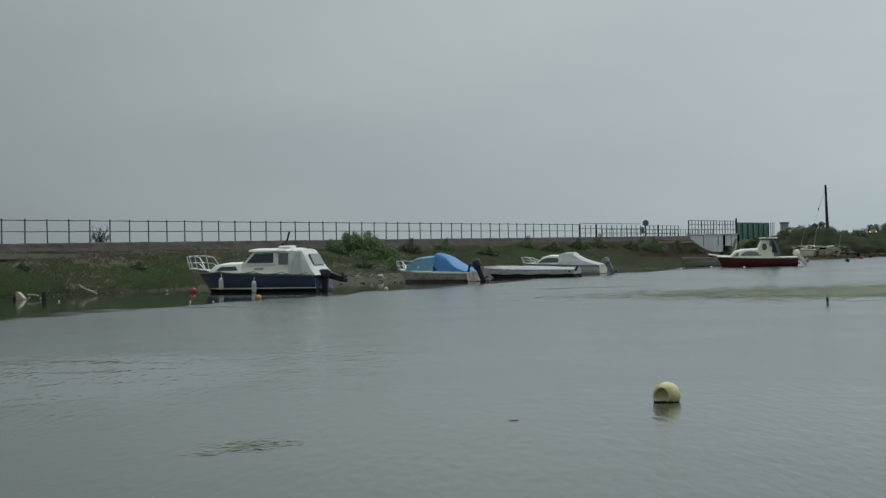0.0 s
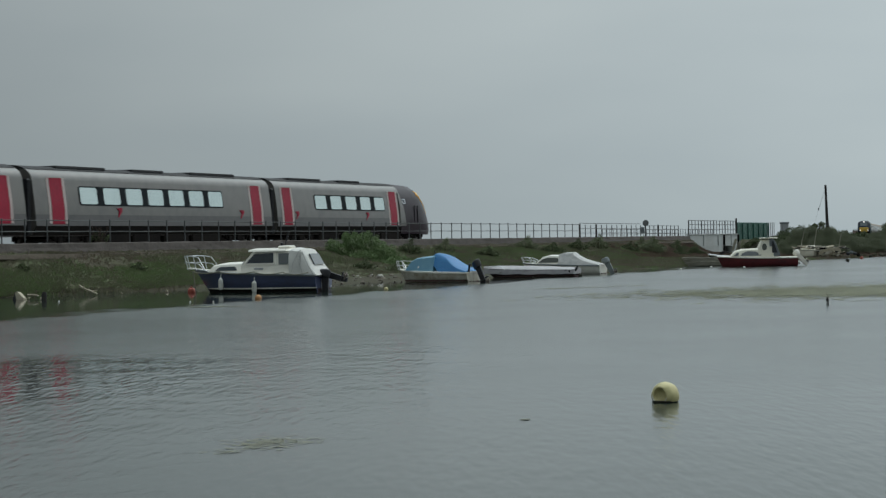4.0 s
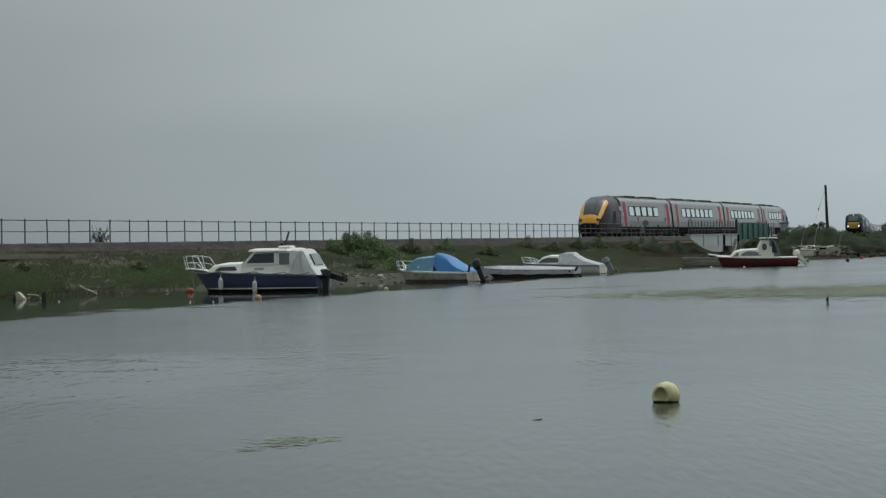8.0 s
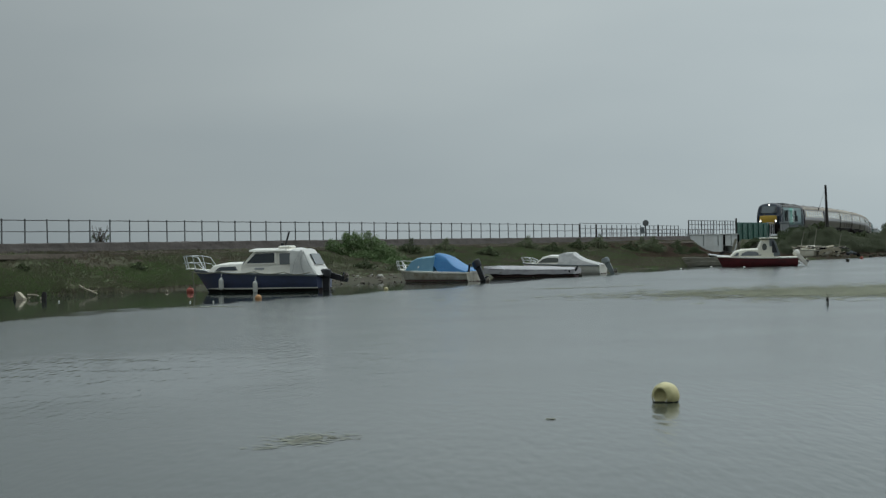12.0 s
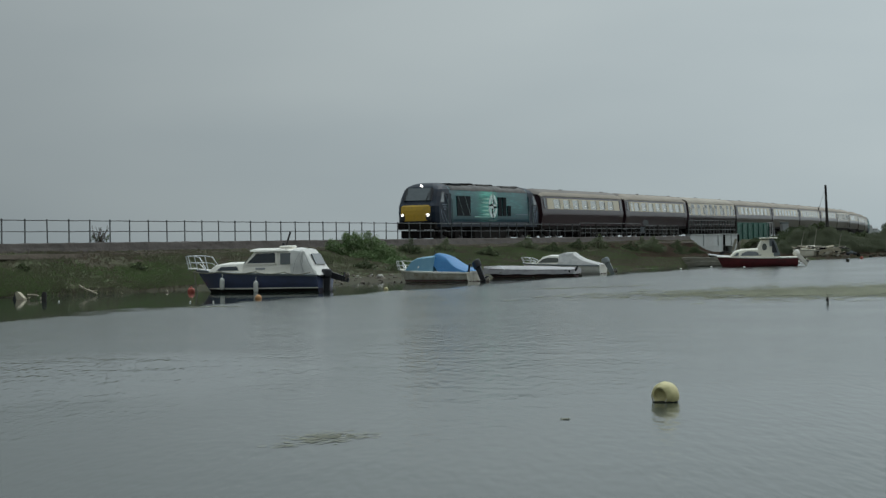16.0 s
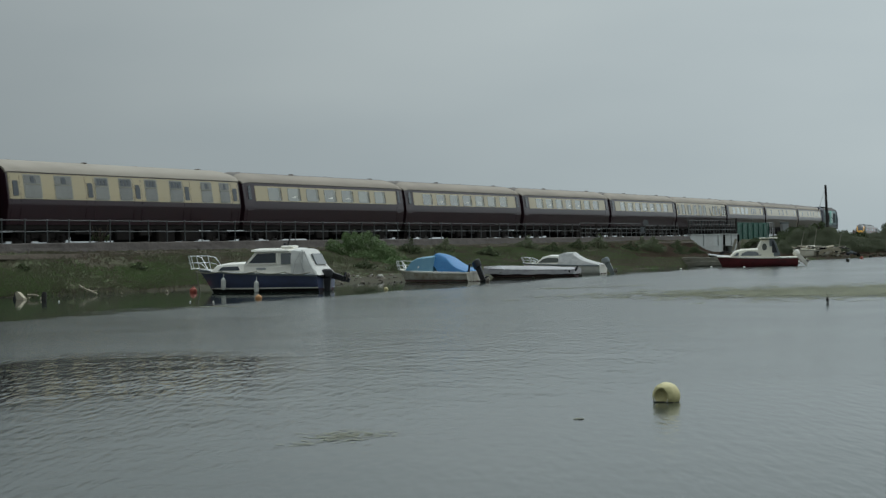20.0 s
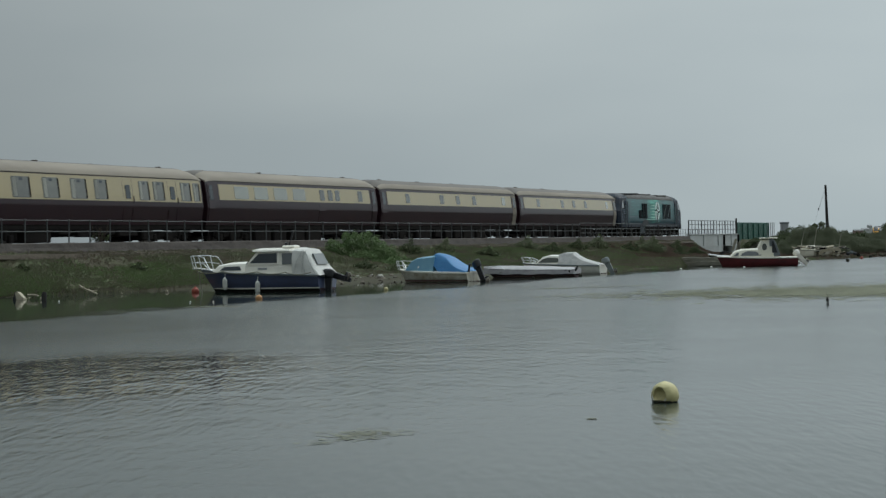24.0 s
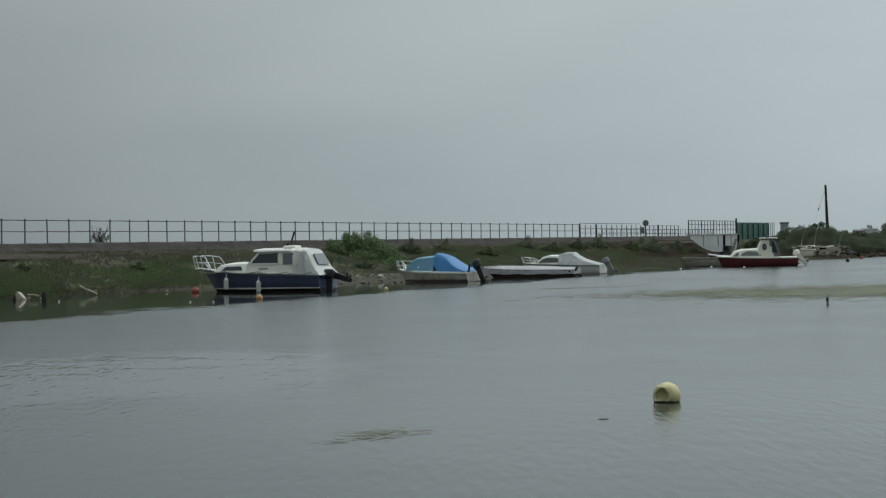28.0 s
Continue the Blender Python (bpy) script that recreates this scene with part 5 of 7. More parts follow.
def bush(name, label, x, y, z, clumps, material, size, density, seed, stems=5, cat="bush"):
    """A bush: bent stems and leaf clumps (dx, dy, dz, rx, ry, rz)."""
    rnd = random.Random(seed)
    t = thing(name, label, cat, pose(x, y, z))
    bm = B()
    for i in range(stems):
        c = clumps[i % len(clumps)]
        tube(bm, [(rnd.uniform(-0.1, 0.1), rnd.uniform(-0.1, 0.1), -0.1), (c[0] * 0.5, c[1] * 0.5, c[2] * 0.55), (c[0] + rnd.uniform(-0.1, 0.1), c[1], c[2] + c[5] * 0.4)], 0.035, 5, 0.008)
    part("stems", bm, "bark", t)
    bm = B()
    for c in clumps:
        n = int(density * (c[3] * c[4] + c[3] * c[5] + c[4] * c[5]))
        leaves(bm, c[:3], c[3:], n, size, rnd)
    part("foliage", bm, material, t)
    return t


def on_bank(s, d):
    x, y, h = line(s, d)
    return x, y, bank_z(s, d)


# grass on the bank: tufts of blades
def tufts(name, label, count, s_range, d_range, hgt, material, seed, keep, blades=5, to_shore=False, wide=1.0):
    rnd = random.Random(seed)
    verts, faces = [], []
    made = 0
    while made < count:
        s = rnd.uniform(*s_range)
        f = rnd.random()
        t = toe(s)
        d = 3.78 + (t + d_range[1] - 3.78) * (d_range[0] + (1 - d_range[0]) * f)
        if to_shore:
            d = t - 0.5 + (shore(s) - t) * f * 0.97
        n0 = noise.noise(Vector((s * 0.20, d * 0.42, seed)))
        if n0 + rnd.uniform(-0.25, 0.25) < keep:
            continue
        x, y, z = on_bank(s, d)
        made += 1
        for _ in range(blades):
            a = rnd.uniform(0, 6.283)
            h_ = hgt * rnd.uniform(0.45, 1.3)
            w = rnd.uniform(0.012, 0.03) * wide
            bx, by = x + rnd.uniform(-0.1, 0.1), y + rnd.uniform(-0.1, 0.1)
            lx, ly = math.cos(a) * h_ * rnd.uniform(0.3, 1.3), math.sin(a) * h_ * rnd.uniform(0.3, 1.3)
            px, py = -math.sin(a) * w, math.cos(a) * w
            k = len(verts)
            verts += [(bx - px, by - py, z - 0.03), (bx + px, by + py, z - 0.03), (bx + lx * 0.5 + px, by + ly * 0.5 + py, z + h_ * 0.7), (bx + lx, by + ly, z + h_), (bx + lx * 0.5 - px, by + ly * 0.5 - py, z + h_ * 0.7)]
            faces.append((k, k + 1, k + 2, k + 3, k + 4))
    me = bpy.data.meshes.new(name)
    me.from_pydata(verts, [], faces)
    me.materials.append(M[material])
    return tagged(new(name, me), label, "grass", kind="stuff")


tufts("green_grass", "patches of rough green grass on the bank", 9500, (-11, 60), (0.15, 0.1), 0.07, "grass", 4.0, 0.06, 7, wide=0.5)
tufts("short_green_grass", "fresh green grass low on the bank by the water", 6000, (-11, 6), (0.35, 0.2), 0.065, "grass", 9.0, 0.04, 7, wide=0.5)
tufts("dry_grass", "dry brown grass and weeds on the bank", 18000, (-11, 97), (0.0, 0.4), 0.07, "dry_grass", 14.0, -0.7, 6, wide=0.5)
tufts("wall_foot_grass", "brown grass along the foot of the wall", 3600, (-11, 97), (0.0, -3.2), 0.085, "dry_grass", 33.0, -0.3, 6, wide=0.6)
tufts("far_bank_grass", "rough dull green grass along the far bank", 4000, (30, 74), (0.1, 0.3), 0.11, "grass", 21.0, 0.05, 6, wide=0.7)
tufts("shore_grass", "rough brown-green growth on the low shore", 5000, (24, 72), (0.0, 0.0), 0.11, "dry_grass", 27.0, -0.25, 6, True, 0.8)
tufts("shore_dock", "reddish brown growth on the shore by the bridge", 5500, (66, 98), (0.0, 0.0), 0.12, "russet", 29.0, -0.3, 6, True, 0.8)
tufts("russet_growth", "reddish brown dock and dead growth on the bank by the bridge", 6000, (68, 98), (0.1, 0.6), 0.12, "russet", 24.0, -0.25, 6, wide=0.8)
tufts("shore_green", "patchy green growth on the low shore", 2000, (28, 76), (0.0, 0.0), 0.11, "grass", 28.0, 0.1, 6, True, 0.8)

x, y, z = on_bank(24.0, 6.2)
bush("large_bush", "dense bright green bramble bush on the railway bank", x - 0.18, y, z - 0.58,
     [(-1.0, 0, 0.9, 0.9, 0.8, 0.75), (-0.35, 0.2, 1.35, 0.8, 0.8, 0.62), (0.5, -0.1, 1.15, 0.9, 0.8, 0.62), (1.15, -0.5, 0.75, 0.85, 0.8, 0.62), (0.2, -0.8, 0.55, 1.1, 0.7, 0.5), (-1.3, 0.4, 0.5, 0.7, 0.6, 0.45), (1.6, -0.6, 0.35, 0.6, 0.6, 0.4), (-0.75, 0.1, 1.6, 0.3, 0.3, 0.35), (0.35, 0.1, 1.68, 0.25, 0.25, 0.3), (-1.5, 0.2, 1.15, 0.4, 0.4, 0.5), (1.9, -1.2, 0.15, 0.95, 0.8, 0.62), (1.1, -1.5, 0.05, 1.05, 0.8, 0.58), (2.5, -2.0, -0.25, 0.85, 0.7, 0.55), (2.9, -2.7, -0.5, 0.65, 0.6, 0.42)], "leaf", 0.05, 3200, 11, 13)
small = ((31.5, 5.4, 0.55, 0.75, "leaf_dark"), (37.0, 5.2, 0.5, 0.7, "shrub_leaf"), (40.0, 6.6, 0.6, 0.5, "leaf_dark"), (50.5, 5.2, 0.65, 0.75, "shrub_leaf"), (53.0, 6.0, 0.7, 0.6, "leaf_dark"), (60.0, 5.4, 0.6, 0.65, "leaf_dark"), (64.0, 5.6, 0.65, 0.9, "shrub_leaf"), (75.0, 6.2, 0.9, 1.05, "shrub_leaf"), (76.5, 5.0, 0.6, 0.85, "shrub_leaf"), (83.0, 6.2, 0.7, 0.6, "leaf_dark"), (90.0, 5.5, 0.6, 0.55, "leaf_dark"), (79.5, 5.2, 0.7, 0.75, "leaf_dark"), (86.0, 5.2, 0.75, 0.8, "leaf_dark"), (88.0, 6.2, 0.7, 0.6, "leaf_dark"), (70.5, 5.8, 0.7, 0.6, "leaf_dark"), (14.5, 6.3, 0.5, 0.4, "leaf_dark"), (3.0, 5.6, 0.35, 0.3, "leaf_dark"), (-4.0, 4.8, 0.3, 0.28, "leaf_dark"), (-8.0, 4.7, 0.3, 0.3, "shrub_leaf"), (19.0, 8.4, 0.5, 0.45, "leaf_dark"), (21.0, 9.0, 0.5, 0.4, "shrub_leaf"), (117.5, 6.0, 0.9, 0.9, "leaf_dark"), (119.5, 6.6, 0.9, 0.8, "leaf_dark"), (122.0, 6.8, 1.0, 1.0, "leaf_dark"), (125.0, 7.0, 1.1, 1.2, "leaf_dark"), (128.5, 7.5, 1.1, 1.3, "leaf_dark"))
for i, (s, d, r, h_, mt) in enumerate(small):
    x, y, z = on_bank(s, d)
    bush("bank_shrub", "low dull green shrub on the grassy bank" if mt == "leaf_dark" else "low green bramble on the grassy bank", x, y, z - 0.05,
         [(0, 0, h_ * 0.5, r, r, h_ * 0.6), (-r * 0.7, 0.1, h_ * 0.35, r * 0.7, r * 0.6, h_ * 0.45), (r * 0.75, -0.1, h_ * 0.3, r * 0.7, r * 0.6, h_ * 0.4), (r * 0.2, 0, h_ * 0.95, r * 0.35, r * 0.35, h_ * 0.4)], mt, 0.06, 1300, 40 + i, 4)

for s, d in ((116.2, 4.7), (117.2, 5.2), (118.6, 5.8)):
    x, y, h = line(s, d)
    bush("bridge_shrub", "dark straggling shrub beside the bridge end", x, y, 0.35, [(0, 0, 0.5, 0.8, 0.6, 0.55), (0.4, 0.1, 0.85, 0.6, 0.5, 0.4), (-0.4, -0.2, 0.4, 0.5, 0.5, 0.4)], "leaf_dark", 0.08, 900, int(s), 4)

# weed growing on the wall by the fence
x, y, h = line(4.3, 3.1)
rnd = random.Random(77)
t = thing("wall_weed", "spindly grey-green weed growing on the wall top", "plant", pose(x, y, WALL_TOP + grade(4.6)))
bm = B()
for i in range(34):
    tube(bm, [(rnd.uniform(-0.18, 0.18), rnd.uniform(-0.05, 0.05), -0.05), (rnd.uniform(-0.38, 0.38), rnd.uniform(-0.1, 0.1), rnd.uniform(0.3, 0.72))], 0.009, 4)
part("stems", bm, "bark", t)
bm = B()
for i in range(34):
    u_ = rnd.uniform(-0.42, 0.42)
    leaves(bm, (u_, 0, rnd.uniform(0.02, 0.62 - 0.7 * abs(u_))), (0.1, 0.1, 0.13), 14, 0.045, rnd, 0.2)
part("foliage", bm, "leaf_dark", t)

# thicket on the far bank, past the bridge
thicket = ((26.6, 146.0, 1.3, 1.3), (28.6, 149.0, 1.7, 1.3), (30.9, 151.0, 1.9, 1.2), (33.2, 153.0, 2.0, 1.2), (35.6, 156.0, 2.1, 1.3), (28.9, 160.0, 1.6, 1.7), (31.2, 163.0, 1.9, 1.75), (34.0, 166.0, 2.0, 1.5), (37.0, 169.0, 2.2, 1.45), (39.8, 173.0, 2.2, 1.5), (32.6, 174.0, 1.6, 2.05), (34.8, 178.0, 1.8, 2.15), (36.6, 181.0, 1.6, 1.9), (41.0, 188.0, 2.6, 1.7), (44.5, 194.0, 2.6, 1.75), (33.2, 186.0, 1.3, 2.2), (27.2, 151.0, 1.3, 2.0), (28.4, 153.0, 1.4, 2.3), (29.9, 154.0, 1.4, 2.2), (31.2, 156.0, 1.3, 1.8), (43.7, 192.0, 1.2, 3.1), (32.3, 165.5, 1.4, 2.05))
for i, (x, y, r, top) in enumerate(thicket):
    bush("thicket_bush", "dull green shrubs of the thicket on the far bank", x, y, 0.15,
         [(0, 0, top * 0.42, r, r * 0.8, top * 0.46), (-r * 0.8, -0.4, top * 0.3, r * 0.7, r * 0.6, top * 0.36), (r * 0.8, 0.3, top * 0.34, r * 0.75, r * 0.6, top * 0.38), (r * 0.15, 0, top * 0.8, r * 0.5, r * 0.5, top * 0.24)], "thicket_leaf", 0.07, 1100, 100 + i, 3)


def tree(name, label, x, y, z, hgt, crown, material, seed, size=0.3, density=26):
    """Tapered trunk, limbs and an uneven crown."""
    rnd = random.Random(seed)
    t = thing(name, label, "tree", pose(x, y, z))
    bm = B()
    tube(bm, [(0, 0, -0.3), (0.05, 0, hgt * 0.3), (-0.05, 0.05, hgt * 0.6), (0, 0, hgt * 0.9)], hgt * 0.035, 8, 0.03)
    part("trunk", bm, "bark", t)
    bm = B()
    spots = []
    for i in range(11):
        a, q = rnd.uniform(0, 6.28), rnd.uniform(0.3, 0.95)
        zc = hgt * rnd.uniform(0.35, 0.95)
        rr = crown * (1.15 - 0.7 * abs(zc / hgt - 0.55))
        p = (math.cos(a) * rr * q * 0.8, math.sin(a) * rr * q * 0.8, zc)
        spots.append(p)
        tube(bm, [(0, 0, zc * 0.7), (p[0] * 0.6, p[1] * 0.6, zc * 0.9), p], 0.05, 5, 0.015)
    part("limbs", bm, "bark", t)
    bm = B()
    for p in spots:
        r = crown * rnd.uniform(0.35, 0.55)
        leaves(bm, p, (r, r, r * 0.85), int(density * r * r * 3), size, rnd, 0.4)
    part("crown", bm, material, t)
    return t


tree("small_tree", "small dark tree beside the leaning pole", 34.0, 179.0, 0.5, 2.3, 0.8, "leaf_dark", 5, 0.22, 90)
tree("edge_tree", "full dark green tree at the thicket's end", 52.2, 222.0, 0.3, 3.3, 2.6, "leaf_dark", 6, 0.13, 300)
for i, (x, y, hg, cr) in enumerate(((75.9, 336.0, 2.2, 2.2), (98.0, 425.0, 3.2, 3.0), (104.0, 440.0, 3.6, 3.0))):
    tree("far_tree", "distant grey-green tree beside the line", x, y, 0.3, hg, cr, "leaf_dark", 20 + 5 * i, 0.5, 12)
for i, (x, y, hg, cr) in enumerate(((47.6, 240.0, 1.4, 1.3), (50.6, 251.0, 1.45, 1.3), (53.6, 262.0, 1.4, 1.3), (55.2, 264.5, 1.35, 1.3), (57.2, 266.0, 1.4, 1.4))):
    tree("far_shrub", "low dark green shrub beside the railway line", x, y, 0.3, hg, cr, "leaf_dark", 40 + i, 0.3, 40)

# far houses beyond the trees
for x, y, w, dep, hg, mt, lab in ((419.0, 1990.0, 9.0, 8.0, 5.2, "brick_far", "far red brick house with a grey roof"), (428.5, 2000.0, 7.0, 8.0, 6.2, "far_white", "far pale rendered house with a grey roof"), (434.0, 2005.0, 4.2, 6.0, 9.6, "far_white", "narrow tall pale house above its neighbours"), (439.5, 2010.0, 6.5, 8.0, 6.6, "far_white", "far pale rendered house with a grey roof")):
    hs = thing("far_house", lab, "house", pose(x, y, 0.0))
    bm = B()
    box(bm, (0, 0, hg / 2 - 0.2), (w, dep, hg + 0.4))
    part("wall", bm, mt, hs)
    bm = B()
    ring_loft(bm, [[(sx * (w / 2 + 0.2), -dep / 2 - 0.3, hg), (sx * (w / 2 + 0.2), 0, hg + 1.3), (sx * (w / 2 + 0.2), dep / 2 + 0.3, hg)] for sx in (-1, 1)])
    part("roof", bm, "roof_far", hs)
    for qx in (-w * 0.25, w * 0.25):
        for qz in (1.1, hg - 1.0):
            bm = B()
            box(bm, (qx, -dep / 2 - 0.02, qz), (0.7, 0.08, 0.9))
            part("window", bm, "glass", hs)

for i, (x, y, r, top) in enumerate(((31.2, 187.0, 1.0, 1.4), (32.8, 192.0, 1.2, 1.9), (34.2, 195.0, 1.4, 2.25), (35.9, 199.0, 1.6, 2.4), (37.6, 203.0, 1.6, 2.35), (39.5, 206.0, 1.7, 2.3))):
    bush("dark_shrub", "dark green shrub grown up beside the railway line", x, y, 0.3,
         [(0, 0, top * 0.42, r, r * 0.8, top * 0.46), (-r * 0.8, -0.4, top * 0.3, r * 0.7, r * 0.6, top * 0.36), (r * 0.8, 0.3, top * 0.34, r * 0.75, r * 0.6, top * 0.38), (r * 0.15, 0, top * 0.8, r * 0.5, r * 0.5, top * 0.24)], "leaf_dark", 0.09, 700, 300 + i, 3)

# leaning pole with a stay line
x, y = 0.1945 * 172, 172.0
pole = thing("leaning_pole", "tall dark tarred pole that leans slightly, with a stay wire", "pole", pose(x, y, 0.3))
bm = B()
tube(bm, [(0.20, 0, -0.4), (0.13, 0, 1.7), (0.08, 0, 2.6), (0.0, 0, 5.70)], 0.21, 10, 0.095)
part("mast", bm, "dark_wood", pole)
bm = B()
tube(bm, [(0.02, 0, 5.5), (-0.60, 0, 3.7), (-1.10, 0, 2.1)], 0.010, 4)
part("stay", bm, "dark_wood", pole)
bm = B()
box(bm, (-0.64, 0, 3.6), (0.08, 0.08, 0.22), 0.02)
part("block", bm, "dark_wood", pole)

# stones and rubbish at the water's edge
rnd = random.Random(31)


def stone(x, y, z, sx, sy, sz, material, label, name="stone", cat="stone"):
    bm2 = B()
    drum(bm2, (0, 0, 0), (rnd.uniform(-0.3, 0.3), rnd.uniform(-0.3, 0.3), 1), [(-0.5, 0.3), (-0.2, 0.5), (0.15, 0.48), (0.42, 0.3), (0.5, 0.12)], 8)
    for v2 in bm2.verts:
        k = 1 + 0.35 * noise.noise(v2.co * 2.3 + Vector((x, y, 0)))
        v2.co = Vector((v2.co.x * sx * k, v2.co.y * sy * k, v2.co.z * sz * k))
    ob = part(name, bm2, material)
    ob.matrix_basis = pose(x, y, z, 0, 0, rnd.uniform(0, 360))
    return tagged(ob, label, cat)


for x, y, a in ((-14.02, 66.6, 0.10), (-13.35, 65.4, 0.12), (-10.3, 73.4, 0.13), (-11.6, 71.0, 0.08)):
    stone(x, y, 0.05, a, a * 0.8, a * 0.6, "bleached", "pale broken stone at the water's edge")
for i in range(150):
    s, d = rnd.uniform(8.0, 25.0), rnd.uniform(6.8, 14.0)
    x, y, z = on_bank(s, d)
    a = rnd.choice((0.07, 0.09, 0.12, 0.15, 0.22))
    stone(x, y, max(z, 0.02) + a * 0.08, a, a * 0.8, a * 0.5, "rubble", "grey rubble stone on the shore below the bush")
for i in range(20):
    x, y = rnd.uniform(-3.9, -2.6), rnd.uniform(87.0, 90.5)
    a = rnd.choice((0.10, 0.14, 0.2, 0.28))
    stone(x, y, 0.06 + 0.07 * (y - 87.0), a, a * 0.8, a * 0.6, "stone" if i % 3 == 0 else "rubble", "pale stone tipped on the shore below the bush")
for i in range(40):
    u = rnd.uniform(0, 1)
    x, y = 22.5 + 10.5 * u + rnd.uniform(-0.4, 0.4), 132.0 + 10.0 * u + rnd.uniform(-0.5, 2.5)
    a = rnd.uniform(0.18, 0.45)
    stone(x, y, 0.1, a, a, a * 0.7, "mud" if rnd.random() < 0.75 else "rubble", "dark weedy boulder at the water's edge", "boulder", "boulder")
# a folded broken panel, a branch and a stump on the near shore
hulk = thing("wreck_fragment", "pale broken panel folded into a low tent on the near shore", "wreckage", pose(-14.36, 66.4, 0.0, 0, 0, -12))
bm = B()
plate(bm, [(-0.09, 0.0, 0.24), (-0.02, 0.0, 0.28), (0.06, 0.0, 0.22), (0.22, -0.03, 0.06), (0.21, -0.04, -0.05), (-0.02, -0.02, -0.05)], (0.02, 0.25, -0.02))
part("flap", bm, "bleached", hulk)
# black plate put in for the shade inside the tent's open end
bm = B()
plate(bm, [(-0.19, 0.02, -0.05), (-0.16, 0.02, 0.08), (-0.10, 0.02, 0.225), (-0.03, 0.02, -0.05)], (0.02, 0.2, 0))
part("hollow", bm, "black", hulk, "black plate for the shade in the open side")
for pts_, lab in (([(-14.12, 66.9, 0.13), (-13.9, 66.8, 0.15), (-13.72, 66.7, 0.12)], "bleached stick lying at the water's edge"), ([(-13.12, 71.0, 0.36), (-12.92, 70.9, 0.24), (-12.66, 70.8, 0.14), (-12.42, 70.7, 0.05)], "bleached driftwood branch on the near bank")):
    br = thing("driftwood", lab, "driftwood", pose(*pts_[0]))
    bm = B()
    o_ = Vector(pts_[0])
    tube(bm, [Vector(q) - o_ for q in pts_], 0.045, 7, 0.025)
    if len(pts_) > 3:
        tube(bm, [Vector(pts_[1]) - o_, Vector(pts_[1]) - o_ + Vector((-0.03, 0, 0.16))], 0.03, 6, 0.012)
        tube(bm, [Vector(pts_[2]) - o_, Vector(pts_[2]) - o_ + Vector((0.22, 0.1, 0.05))], 0.03, 6, 0.012)
    part("branch", bm, "bleached", br)
stump = thing("mooring_stump", "short dark wooden stump at the near shore", "stump", pose(-13.22, 65.2, 0))
bm = B()
drum(bm, (0, 0, 0), (0.05, 0, 1), [(-0.3, 0.085), (0.2, 0.08), (0.27, 0.065)], 10)
part("post", bm, "dark_wood", stump)

# pallets and frame by the bridge
x, y, h = line(115.4, 5.0)
steps = thing("timber_steps", "weathered timber steps below the green palisade", "steps", pose(x, y, 0.55, 0, 0, 20))
for i in range(4):
    bm = B()
    box(bm, (0.3 * i, 0, 0.16 * i), (0.36, 1.3, 0.07), 0.01)
    part("tread", bm, "wood", steps)
bm = B()
tube(bm, [(-0.2, 0.6, -0.2), (1.2, 0.6, 0.5)], 0.05, 6)
part("string", bm, "wood", steps)
stack = thing("timber_stack", "pale weathered boards stacked beside the line", "timber", pose(33.9, 200.0, 1.42, 0, 0, 6))
for i in range(3):
    bm = B()
    box(bm, (0.1 * i, -0.05 * i, 0.09 * i), (1.9 - 0.2 * i, 0.5, 0.08), 0.01)
    part("board", bm, "pale_wood", stack)
for q in (-0.7, 0.7):
    bm = B()
    box(bm, (q, 0, -0.6), (0.12, 0.3, 1.12), 0.02)
    part("bearer", bm, "wood", stack)
cab = thing("lineside_cabinet", "grey steel lineside cabinet with a darker lid", "cabinet", pose(35.7, 206.0, 1.0, 0, 0, 12))
bm = B()
box(bm, (0, 0, 0.95), (0.72, 0.6, 1.9), 0.05)
part("body", bm, "sign_back", cab)
bm = B()
box(bm, (0, 0, 1.98), (0.86, 0.72, 0.16), 0.05)
part("lid", bm, "grey_cover", cab)
for q in (-0.17, 0.17):
    bm = B()
    box(bm, (q, -0.31, 1.0), (0.3, 0.03, 1.5), 0.01)
    part("door", bm, "sign_back", cab)
mesh = thing("mesh_fence", "thin grey wire mesh fence beside the green palisade", "fence")
for i in range(5):
    x, y, h = line(131.0 + i, 3.4)
    bm = B()
    tube(bm, [(x, y, 1.1), (x, y, 3.02)], 0.035, 6)
    part("post", bm, "sign_back", mesh)
for k in range(11):
    z = 1.45 + k * 0.155
    bm = B()
    tube(bm, [(*line(131.0 + q, 3.4)[:2], z) for q in range(5)], 0.012, 4)
    part("wire", bm, "sign_back", mesh)
for dx, lean_, ln in ((0.0, 16, 1.15), (0.35, 24, 1.0), (0.62, -10, 0.8)):
    bd = thing("leaning_board", "pale weathered board leaning by the bridge end", "board", pose(26.35 + dx, 179.6, 0.35, 8, lean_, 10))
    bm = B()
    box(bm, (0, 0, ln / 2), (0.22, 0.06, ln), 0.01)
    part("plank", bm, "pale_wood" if dx < 0.5 else "wood", bd)
heap = thing("dark_boat_cover", "dark tarpaulin heap below the bridge girder", "tarpaulin", pose(22.6, 158.0, 0.3, 0, 0, 10))
bm = B()
drum(bm, (0, 0, 0), (0, 0, 1), [(-0.3, 0.9), (0.0, 1.0), (0.2, 0.7), (0.34, 0.35), (0.40, 0.1)], 14)
for v2 in bm.verts:
    v2.co = Vector((v2.co.x * 0.55, v2.co.y * 0.4, 0.6 * v2.co.z * (1 + 0.5 * noise.noise(v2.co * 1.7))))
part("cloth", bm, "under", heap)


